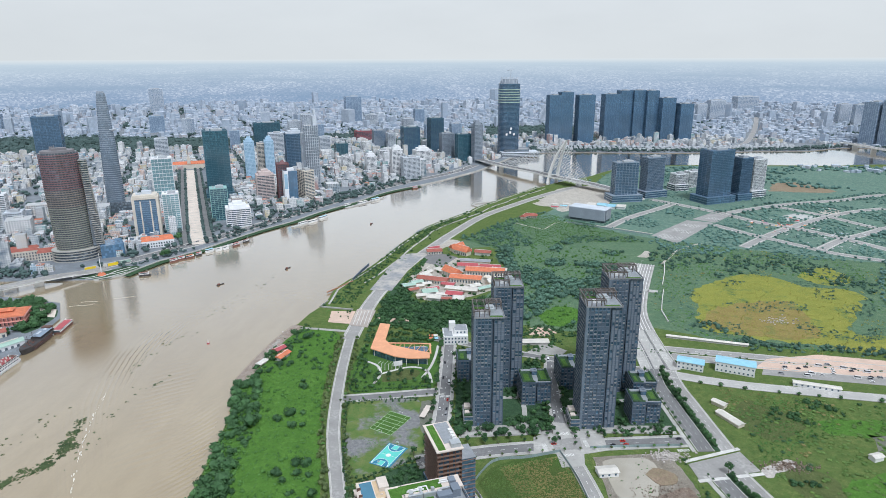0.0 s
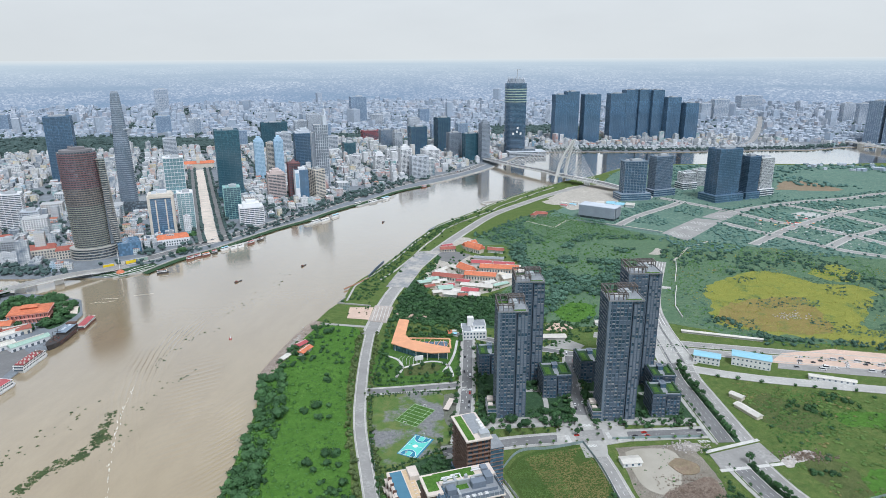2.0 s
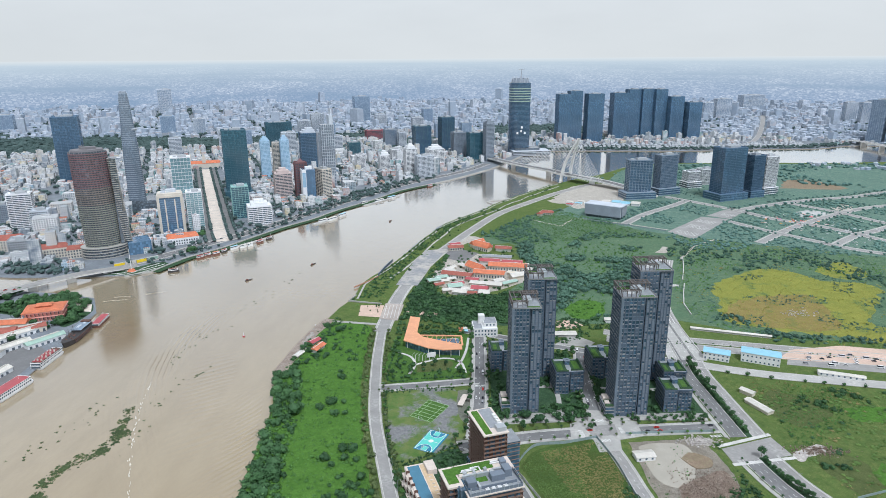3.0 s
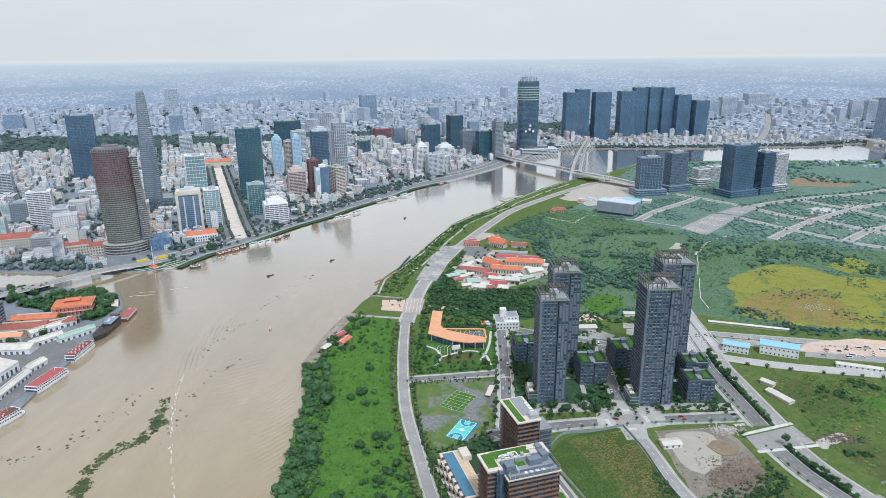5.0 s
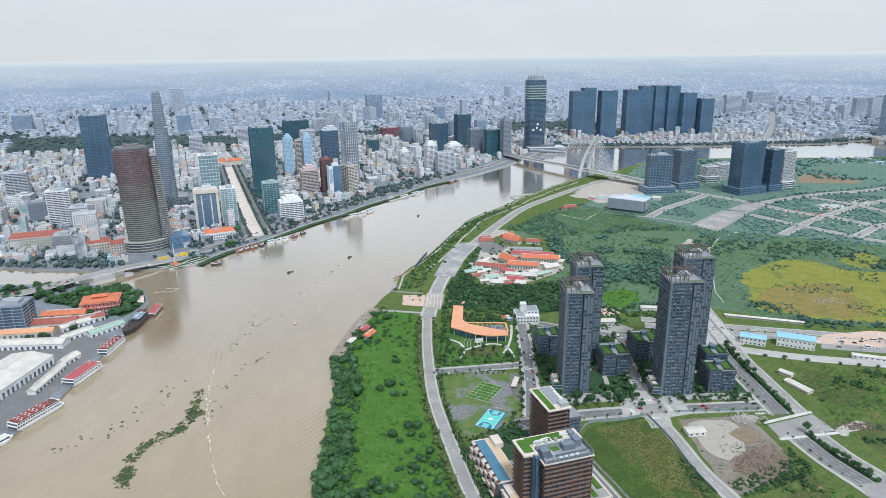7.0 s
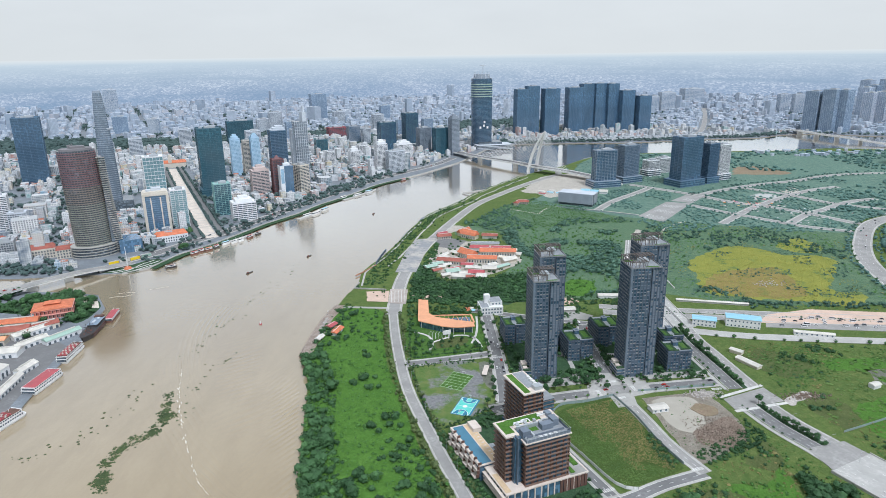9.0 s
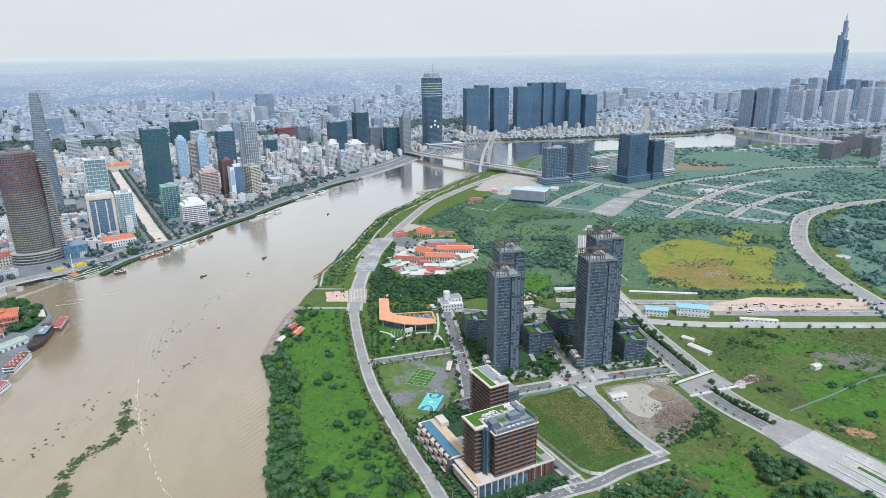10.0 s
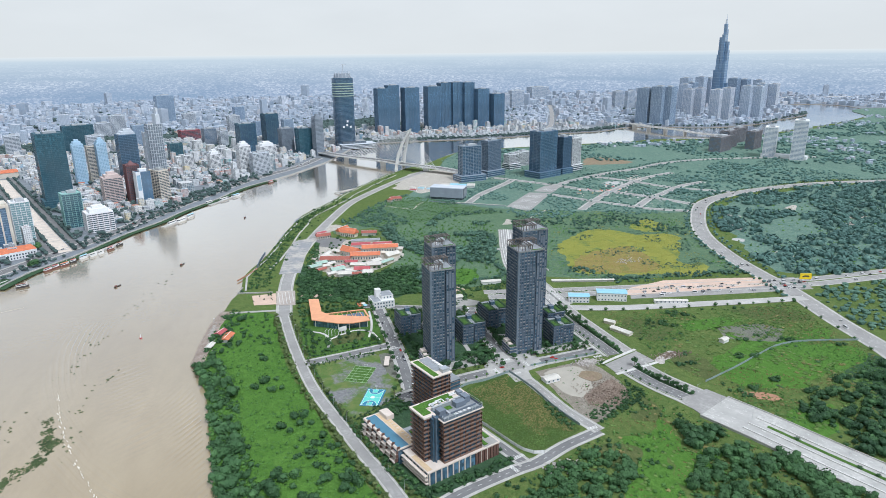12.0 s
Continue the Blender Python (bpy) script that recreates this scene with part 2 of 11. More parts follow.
M["stalls"] = housing("coloured_stalls", [(0.7, 0.15, 0.15), (0.1, 0.35, 0.6), (0.7, 0.7, 0.7), (0.75, 0.55, 0.1), (0.1, 0.5, 0.5)], (0.3, 0.3, 0.3), 0.2)
M["bark"] = plain("bark", (0.16, 0.12, 0.09), 0.9, var=0.35, big=1.0, small=0.1)
M["weed"] = leaves("water_weed", (0.045, 0.075, 0.03), (0.10, 0.13, 0.05), 0.7)
# charcoal and smoked glass, raised bluer and lighter for haze and sky reflection
M["dark_wall"] = plain("charcoal_cladding", (0.100, 0.137, 0.185), 0.5, var=0.3, big=12, per_object=0.2)
M["dark_slab"] = plain("charcoal_slab_edge", (0.150, 0.190, 0.235), 0.55, var=0.25)
M["grey_slab"] = plain("grey_slab_edge", (0.27, 0.28, 0.285), 0.6, var=0.25)
M["dark_glass"] = facade_glass("smoked_glass", (0.052, 0.098, 0.145), 2.8, 2.2, 3.45)
M["flank"] = plain("grey_flank_cladding", (0.172, 0.205, 0.250), 0.5, var=0.15, big=14)
M["steel_frame"] = plain("brown_steel", (0.14, 0.122, 0.112), 0.45, 0.3)
M["brick"] = plain("brick_cladding", (0.155, 0.086, 0.066), 0.8, var=0.3, big=6, small=0.4, per_object=0.25)
M["bronze"] = plain("bronze_slab_edge", (0.225, 0.150, 0.116), 0.6, var=0.2, big=5)
M["cream_stone"] = plain("cream_stone", (0.66, 0.58, 0.51), 0.7, var=0.14, big=5)
M["roof_grey"] = plain("roof_membrane", (0.30, 0.32, 0.34), 0.7, var=0.25, big=6)
M["plant_metal"] = plain("galvanised_plant", (0.52, 0.55, 0.57), 0.45, 0.4)
M["white"] = plain("white_plaster", (0.74, 0.74, 0.73), 0.7, var=0.13, big=7)
M["cream"] = plain("cream_plaster", (0.66, 0.60, 0.50), 0.75, var=0.15, big=7)
M["orange_roof"] = plain("orange_deck", (0.72, 0.36, 0.20), 0.75, var=0.16, big=8, small=1.2)
M["tile_roof"] = plain("orange_tiles", (0.62, 0.20, 0.10), 0.75, var=0.3, big=5, small=0.7)
M["tile_dark"] = plain("old_tiles", (0.36, 0.12, 0.09), 0.8, var=0.3, big=5, small=0.7)
M["sheet_blue"] = plain("blue_sheet_roof", (0.30, 0.56, 0.68), 0.5, var=0.15, big=6)
M["sheet_white"] = plain("white_sheet_roof", (0.64, 0.61, 0.55), 0.5, var=0.22, big=8)
M["sheet_red"] = plain("red_sheet_roof", (0.42, 0.09, 0.10), 0.5, var=0.2, big=6)
M["sheet_green"] = plain("green_sheet_roof", (0.36, 0.50, 0.42), 0.5, var=0.2, big=6)
M["pool"] = plain("pool_water", (0.075, 0.20, 0.29), 0.06, var=0.12, big=6, bump=0.1)
M["deck_wood"] = plain("timber_deck", (0.62, 0.47, 0.30), 0.7, var=0.2, big=3, small=0.3)
M["court_teal"] = plain("turquoise_court", (0.14, 0.58, 0.50), 0.7, var=0.1, big=6)
M["court_blue"] = plain("blue_court", (0.03, 0.20, 0.32), 0.7, var=0.12, big=6)
M["pitch_line"] = plain("pitch_stripes", (0.34, 0.50, 0.27), 0.9, var=0.12)
M["fence_sheet"] = plain("grey_green_hoarding", (0.27, 0.34, 0.34), 0.6, var=0.2, big=6)
M["rust"] = plain("rusty_hull", (0.20, 0.09, 0.07), 0.8, var=0.35, big=4)
M["hull_dark"] = plain("dark_hull", (0.06, 0.055, 0.055), 0.6, var=0.3)
# foam colour, brightened to stand in for glints on the wake as well
M["foam"] = plain("foam_and_glint", (0.70, 0.65, 0.55), 0.8, var=0.25, big=4)
M["yellow_sign"] = plain("yellow_board", (0.80, 0.58, 0.02), 0.5, var=0.06)
M["sign_bar"] = plain("dark_lettering", (0.08, 0.07, 0.05), 0.6, var=0.1)
M["tyre"] = plain("rubber", (0.03, 0.03, 0.03), 0.8)
M["car_glass"] = plain("car_glass", (0.02, 0.025, 0.03), 0.08)
M["car_white"] = plain("white_car_paint", (0.72, 0.72, 0.72), 0.25, var=0.05)
M["car_dark"] = plain("dark_car_paint", (0.05, 0.05, 0.06), 0.25, var=0.05)
M["car_red"] = plain("red_car_paint", (0.45, 0.04, 0.03), 0.25, var=0.05)
M["car_silver"] = plain("silver_car_paint", (0.42, 0.43, 0.45), 0.25, 0.3, var=0.05)
M["bridge_white"] = plain("bridge_concrete", (0.66, 0.66, 0.64), 0.6, var=0.1, big=12)
M["soil_red"] = plain("red_soil", (0.40, 0.22, 0.14), 0.95, var=0.25, big=5)

# silty river: soft ripples, floating streaks of lighter mud
n = Nodes("river_water", 0.9, 0.0, 0.0)
wpos = n.add("Mapping")
wpos.inputs["Scale"].default_value = (1.0, 0.35, 1.0)
wpos.inputs["Rotation"].default_value = (0, 0, 0.25)
n.link(n.where(), wpos.inputs["Vector"])
silt = n.mix(n.noise(170, 4, 0.6, wpos.outputs[0]), (0.285, 0.222, 0.132), (0.365, 0.297, 0.190))
silt = n.mix(n.math("MULTIPLY", n.noise(16, 4, 0.7, wpos.outputs[0]), 0.3), silt, (0.25, 0.195, 0.12))
w1 = n.noise(9.0, 3, 0.6, None, 0.2, 0.8)
w2 = n.noise(1.8, 3, 0.6, None, 0.2, 0.8)
n.bump(n.math("ADD", n.math("MULTIPLY", w1, 0.7), n.math("MULTIPLY", w2, 0.3)), 0.14, 0.5)
facet = n.bsdf.inputs["Normal"].links[0].from_socket
face = n.add("LayerWeight")
face.inputs["Blend"].default_value = 0.5
n.link(facet, face.inputs["Normal"])
sheen = n.add("BsdfGlossy")
sheen.inputs["Color"].default_value = (0.97, 0.97, 0.97, 1)
n.link(facet, sheen.inputs["Normal"])
n.link(n.math("MULTIPLY_ADD", n.noise(120, 3, 0.6, wpos.outputs[0]), 0.10, 0.05), sheen.inputs["Roughness"])
surf = n.add("MixShader")
n.link(n.math("MINIMUM", n.math("MULTIPLY", n.math("POWER", face.outputs["Facing"], 3.0), 1.5), 0.95), surf.inputs[0])
n.t.links.new(n.bsdf.outputs[0], surf.inputs[1])
n.t.links.new(sheen.outputs[0], surf.inputs[2])
n.t.links.new(surf.outputs[0], n.t.nodes["Material Output"].inputs["Surface"])
M["river"] = n.colour(silt)
n = Nodes("pond_water", 0.06, 0.0, 0.9)
n.bsdf.inputs["IOR"].default_value = 2.4
M["pond"] = n.colour(n.mix(n.noise(12, 3), (0.34, 0.35, 0.33), (0.44, 0.44, 0.40)))

NEAR_HOUSES = [(0.76, 0.77, 0.78), (0.66, 0.60, 0.50), (0.78, 0.79, 0.80), (0.36, 0.41, 0.45), (0.20, 0.25, 0.31), (0.52, 0.55, 0.58), (0.66, 0.46, 0.37), (0.74, 0.71, 0.64), (0.68, 0.58, 0.36), (0.26, 0.42, 0.55), (0.29, 0.34, 0.37), (0.78, 0.78, 0.77), (0.24, 0.42, 0.42), (0.46, 0.25, 0.21), (0.14, 0.18, 0.23), (0.60, 0.63, 0.66)]
M["houses_block"] = housing("office_blocks", [(0.76, 0.77, 0.77), (0.64, 0.60, 0.52), (0.40, 0.44, 0.48), (0.78, 0.78, 0.78), (0.22, 0.29, 0.34), (0.56, 0.50, 0.45), (0.16, 0.24, 0.28)], (0.09, 0.11, 0.13), 0.8, 4.0, 3.6, roof=[(0.60, 0.61, 0.61), (0.40, 0.41, 0.42)])
M["houses"] = housing("plastered_houses", NEAR_HOUSES, (0.12, 0.15, 0.18), 0.5, roof=[(0.60, 0.61, 0.62), (0.24, 0.27, 0.29)])
M["houses_villa"] = housing("white_villas", [(0.74, 0.76, 0.78), (0.68, 0.69, 0.70), (0.62, 0.63, 0.64)], (0.16, 0.19, 0.22), 0.6, roof=[(0.50, 0.53, 0.57), (0.36, 0.39, 0.43)])
M["houses_tiled"] = housing("tiled_houses", NEAR_HOUSES, (0.10, 0.12, 0.14), 0.7, roof=[(0.48, 0.20, 0.13), (0.40, 0.24, 0.19)])
# pale bluish tones: distance haze painted into walls, windows and roofs
HAZED_HOUSES = [(0.46, 0.52, 0.60), (0.36, 0.43, 0.52), (0.64, 0.68, 0.74), (0.30, 0.37, 0.46), (0.44, 0.49, 0.56), (0.74, 0.76, 0.80), (0.54, 0.50, 0.50), (0.40, 0.47, 0.55)]
M["houses_hazed"] = housing("distant_houses_hazed", HAZED_HOUSES, (0.30, 0.36, 0.45), 0.55, 6.0, 6.0, roof=[(0.52, 0.57, 0.65), (0.33, 0.40, 0.49)])
M["blocks_hazed"] = housing("distant_blocks_hazed", HAZED_HOUSES, (0.26, 0.31, 0.38), 0.6, 5.0, 4.0, roof=[(0.52, 0.55, 0.60), (0.44, 0.47, 0.52)])


# ---- mesh helpers ----
class MB:
    """Collects boxes, prisms, ribbons and tubes for one mesh."""

    def __init__(self):
        self.v, self.f = [], []

    def face_loop(self, pts):
        b = len(self.v)
        self.v += pts
        self.f.append(tuple(range(b, b + len(pts))))
        return self

    def box(self, cx, cy, z0, sx, sy, sz, rot=0.0, taper=1.0):
        c, s = math.cos(rot), math.sin(rot)
        b = len(self.v)
        for z, k in ((z0, 1.0), (z0 + sz, taper)):
            for dx, dy in ((-1, -1), (1, -1), (1, 1), (-1, 1)):
                x, y = dx * sx * k / 2, dy * sy * k / 2
                self.v.append((cx + x * c - y * s, cy + x * s + y * c, z))
        self.f += [(b + 4, b + 5, b + 6, b + 7), (b + 3, b + 2, b + 1, b)]
        self.f += [(b + i, b + (i + 1) % 4, b + 4 + (i + 1) % 4, b + 4 + i) for i in range(4)]
        return self

    def prism(self, pts, z0, z1, k=1.0):
        """A prism over a plan outline that runs anticlockwise."""
        area = sum(a[0] * b[1] - b[0] * a[1] for a, b in zip(pts, pts[1:] + pts[:1]))
        if area < 0:
            pts = pts[::-1]
        n_, b = len(pts), len(self.v)
        mx, my = sum(p[0] for p in pts) / n_, sum(p[1] for p in pts) / n_
        self.v += [(p[0], p[1], z0) for p in pts] + [(mx + (p[0] - mx) * k, my + (p[1] - my) * k, z1) for p in pts]
        self.f += [tuple(range(b + n_, b + 2 * n_)), tuple(range(b + n_ - 1, b - 1, -1))]
        self.f += [(b + i, b + (i + 1) % n_, b + n_ + (i + 1) % n_, b + n_ + i) for i in range(n_)]
        return self

    def gable(self, cx, cy, z0, sx, sy, rise, rot=0.0, eave=0.6, hip=0.0):
        """A pitched roof whose ridge runs along x; hip: how far the ridge ends draw in."""
        c, s = math.cos(rot), math.sin(rot)
        b = len(self.v)
        hx, hy = sx / 2 + eave, sy / 2 + eave
        for x, y, z in ((-hx, -hy, 0), (hx, -hy, 0), (hx, hy, 0), (-hx, hy, 0), (-hx + hip, 0, rise), (hx - hip, 0, rise)):
            self.v.append((cx + x * c - y * s, cy + x * s + y * c, z0 + z))
        self.f += [(b, b + 1, b + 5, b + 4), (b + 2, b + 3, b + 4, b + 5), (b + 1, b + 2, b + 5), (b + 3, b, b + 4), (b + 3, b + 2, b + 1, b)]
        return self

    def ribbon(self, pts, half, z, thick=0.0, off=0.0):
        """A strip of road along a line of plan points; half: half width, one value or one a point."""
        n_ = len(pts)
        hs = half if isinstance(half, (list, tuple)) else [half] * n_
        rows = []
        for i, p in enumerate(pts):
            a, b_ = pts[max(i - 1, 0)], pts[min(i + 1, n_ - 1)]
            dx, dy = b_[0] - a[0], b_[1] - a[1]
            l = math.hypot(dx, dy) or 1.0
            nx, ny = -dy / l, dx / l
            rows.append(((p[0] + nx * (off - hs[i]), p[1] + ny * (off - hs[i])), (p[0] + nx * (off + hs[i]), p[1] + ny * (off + hs[i]))))
        zs = z if isinstance(z, (list, tuple)) else [z] * n_
        k = len(self.v)
        if thick:
            for (a, b_), z0 in zip(rows, zs):
                self.v += [(*a, z0), (*b_, z0), (*b_, z0 - thick), (*a, z0 - thick)]
            for i in range(n_ - 1):
                o = k + 4 * i
                self.f += [(o + j, o + 4 + j, o + 4 + (j + 1) % 4, o + (j + 1) % 4)[::-1] for j in range(4)]
            self.f += [(k, k + 1, k + 2, k + 3)[::-1], tuple(k + 4 * (n_ - 1) + j for j in range(4))]
        else:
            for (a, b_), z0 in zip(rows, zs):
                self.v += [(*a, z0), (*b_, z0)]
            for i in range(n_ - 1):
                o = k + 2 * i
                self.f.append((o, o + 2, o + 3, o + 1)[::-1])
        return self

    def dashes(self, pts, off, width, z, dash=4.0, gap=6.0):
        line = finer(pts, dash + gap)
        for a, b in zip(line, line[1:]):
            dx, dy = b[0] - a[0], b[1] - a[1]
            l = math.hypot(dx, dy)
            if l > 0.5:
                k = min(1.0, dash / l)
                self.ribbon([a, (a[0] + dx * k, a[1] + dy * k)], width / 2, z, 0, off)
        return self

    def tube(self, p, q, r0, r1=None, sides=6):
        r1 = r0 if r1 is None else r1
        p, q = Vector(p), Vector(q)
        axis = (q - p).normalized()
        side = axis.orthogonal().normalized()
        up = axis.cross(side)
        b = len(self.v)
        for c, r in ((p, r0), (q, r1)):
            for i in range(sides):
                a = 2 * math.pi * i / sides
                self.v.append(tuple(c + (side * math.cos(a) + up * math.sin(a)) * r))
        self.f += [(b + i, b + (i + 1) % sides, b + sides + (i + 1) % sides, b + sides + i) for i in range(sides)]
        self.f += [tuple(range(b + sides, b + 2 * sides)), tuple(range(b + sides - 1, b - 1, -1))]
        return self

    def loft(self, rings):
        """Skins closed rings of equal count, bottom to top."""
        b, n_ = len(self.v), len(rings[0])
        for ring in rings:
            self.v += ring
        for j in range(len(rings) - 1):
            o = b + j * n_
            self.f += [(o + i, o + (i + 1) % n_, o + n_ + (i + 1) % n_, o + n_ + i) for i in range(n_)]
        self.f += [tuple(range(b + (len(rings) - 1) * n_, b + len(rings) * n_)), tuple(range(b + n_ - 1, b - 1, -1))]
        return self

    def mesh(self, name, material):
        me = bpy.data.meshes.new(name)
        me.from_pydata(self.v, [], self.f)
        me.materials.append(material)
        me.update()
        return me


def finer(pts, step):
    """The same line with a point every step metres, rounded at its corners."""
    out = [pts[0]]
    n_ = len(pts)
    for i in range(n_ - 1):
        p0, p1, p2, p3 = pts[max(i - 1, 0)], pts[i], pts[i + 1], pts[min(i + 2, n_ - 1)]
        k = max(1, int(math.hypot(p2[0] - p1[0], p2[1] - p1[1]) / step))
        for j in range(1, k + 1):
            t = j / k
            out.append(tuple(0.5 * (2 * b + (c - a) * t + (2 * a - 5 * b + 4 * c - d) * t * t + (3 * b - a - 3 * c + d) * t ** 3)
                             for a, b, c, d in zip(p0, p1, p2, p3)))
    return out


def ragged(pts, step, amount, seed=0):
    """A closed outline made finer and uneven."""
    line = finer(list(pts) + [pts[0]], step)[:-1]
    return [(x + amount * noise.noise((x * 0.06, y * 0.06, seed)) + amount * 0.5 * noise.noise((x * 0.23, y * 0.23, seed + 9)),
             y + amount * noise.noise((x * 0.06, y * 0.06, seed + 31)) + amount * 0.5 * noise.noise((x * 0.23, y * 0.23, seed + 47))) for x, y in line]


def inside(x, y, poly):
    hit = False
    j = len(poly) - 1
    for i in range(len(poly)):
        (xi, yi), (xj, yj) = poly[i], poly[j]
        if (yi > y) != (yj > y) and x < (xj - xi) * (y - yi) / (yj - yi) + xi:
            hit = not hit
        j = i
    return hit


def part(name, mb, material, parent, label="", kind=""):
    ob = new(name, mb.mesh(name, material))
    ob.parent = parent
    return tagged(ob, label, kind=kind)


def thing(name, label, category, x=0, y=0, z=0, rot=0.0, group="", kind=""):
    ob = new(name)
    ob.empty_display_size = 1.0
    ob.matrix_basis = pose(x, y, z, 0, 0, rot)
    return tagged(ob, label, category, group, kind)


def solid(name, mb, material, label, category, kind="", group=""):
    return tagged(new(name, mb.mesh(name, material)), label, category, group, kind)


# ---- the ground, the river and its banks ----
EAST_BANK = [(-150, -5300), (-170, -600), (-182, 100), (-186, 260), (-191, 334), (-201, 400), (-205, 448), (-212, 490), (-226, 546), (-224, 602), (-214, 650), (-204, 690),
             (-188, 760), (-184, 814), (-159, 888), (-137, 965), (-113, 1062), (-83, 1158), (-25, 1250), (28, 1350), (87, 1444), (152, 1536), (221, 1614), (303, 1690), (440, 1854)]
NORTH_NEAR = [(627, 1895), (895, 1902), (1042, 1895), (1201, 1925), (1367, 1880), (1568, 1888), (1815, 1985), (2014, 2062), (2201, 2133), (2591, 2338), (2834, 2576), (2950, 2780), (2945, 2900), (2850, 2990), (2750, 2992)]
NORTH_FAR = [(2690, 2945), (2636, 2853), (2545, 2680), (2458, 2552), (2300, 2430), (2091, 2331), (1874, 2215), (1613, 2169), (1451, 2250), (1300, 2290), (1123, 2203), (975, 2198), (727, 2158), (613, 2147), (394, 2159), (205, 2140)]
WEST_BANK = [(128, 2047), (34, 1820), (-10, 1741), (-88, 1618), (-131, 1563), (-203, 1475), (-252, 1370), (-312, 1267), (-345, 1190), (-389, 1118), (-419, 1052), (-449, 986), (-486, 929), (-508, 861), (-537, 839),
             (-609, 832), (-690, 826), (-790, 836), (-960, 860), (-1300, 900), (-1300, 830), (-960, 770), (-790, 768), (-741, 766), (-640, 772), (-582, 764), (-530, 750), (-498, 700), (-485, 625), (-477, 596), (-472, 527), (-462, 452), (-465, 396), (-476, 200), (-500, -600), (-520, -5300)]
river_line = finer(EAST_BANK[2:] + NORTH_NEAR, 30)
river_line = [(x + 5 * noise.noise((x * 0.02, y * 0.02, 3)) + 2.5 * noise.noise((x * 0.09, y * 0.09, 5)), y + 5 * noise.noise((x * 0.02, y * 0.02, 8))) for x, y in river_line]
RIVER = EAST_BANK[:2] + river_line + finer(NORTH_FAR + WEST_BANK[:14], 60) + WEST_BANK[14:]


def build_ground():
    """One sheet to the horizon, with the river's bed let into it."""
    from mathutils.geometry import delaunay_2d_cdt
    R = 5200
    verts = [Vector(p) for p in RIVER]
    m = len(verts)
    edges = [(i, (i + 1) % m) for i in range(m)]
    rim = [Vector((R * math.cos(a), R * math.sin(a))) for a in (2 * math.pi * i / 64 for i in range(64))]
    verts += rim
    edges += [(m + i, m + (i + 1) % 64) for i in range(64)]
    v2, e2, f2, *_ = delaunay_2d_cdt(verts, edges, [], 0, 0.01)
    me = bpy.data.meshes.new("ground")
    faces, kinds = [], []
    west = WEST_BANK[::-1] + NORTH_FAR[::-1]
    edge_count = {}
    for f in f2:
        c = sum((v2[i] for i in f), Vector((0, 0))) / len(f)
        if inside(c.x, c.y, RIVER) or c.length > R:
            continue
        faces.append(tuple(f))
        east = any(inside(c.x, c.y, q) for q in EAST_LAND)
        kinds.append(0 if east else 1)
        for i in range(len(f)):
            k = tuple(sorted((f[i], f[(i + 1) % len(f)])))
            edge_count[k] = edge_count.get(k, 0) + 1
    vs = [(v.x, v.y, 0.0) for v in v2]
    base = len(vs)
    vs += [(v.x, v.y, -7.0) for v in v2]
    for f in list(faces):
        for i in range(len(f)):
            a, b = f[i], f[(i + 1) % len(f)]
            if edge_count[tuple(sorted((a, b)))] == 1:
                faces.append((b, a, base + a, base + b))
                kinds.append(2)
    me.from_pydata(vs, [], faces)
    for mname in ("scrub", "city_ground_hazed", "mud"):
        me.materials.append(M[mname])
    me.polygons.foreach_set("material_index", kinds)
    me.update()
    return tagged(new("ground", me), "flat river plain, green scrub on one bank and paved city on the other", "ground", kind="structure")


EAST_LAND = [EAST_BANK + NORTH_NEAR[:-4] + [(3000, 2620), (3500, 2560), (5300, 2200), (5300, -5300)]]
build_ground()
solid("water", MB().face_loop([(-5000, -5000, -1.6), (5000, -5000, -1.6), (5000, 4800, -1.6), (-5000, 4800, -1.6)]), M["river"],
      "wide silty brown river with soft ripples and wakes", "river", "structure")

# riverside wall of the city quay
quay = [p for p in WEST_BANK if p[1] > 800][:16]
solid("quay_wall", MB().ribbon(finer(quay[:-1], 40), 1.0, 0.9, 3.5), M["concrete"], "low pale concrete quay wall along the city bank", "quay wall", "structure")


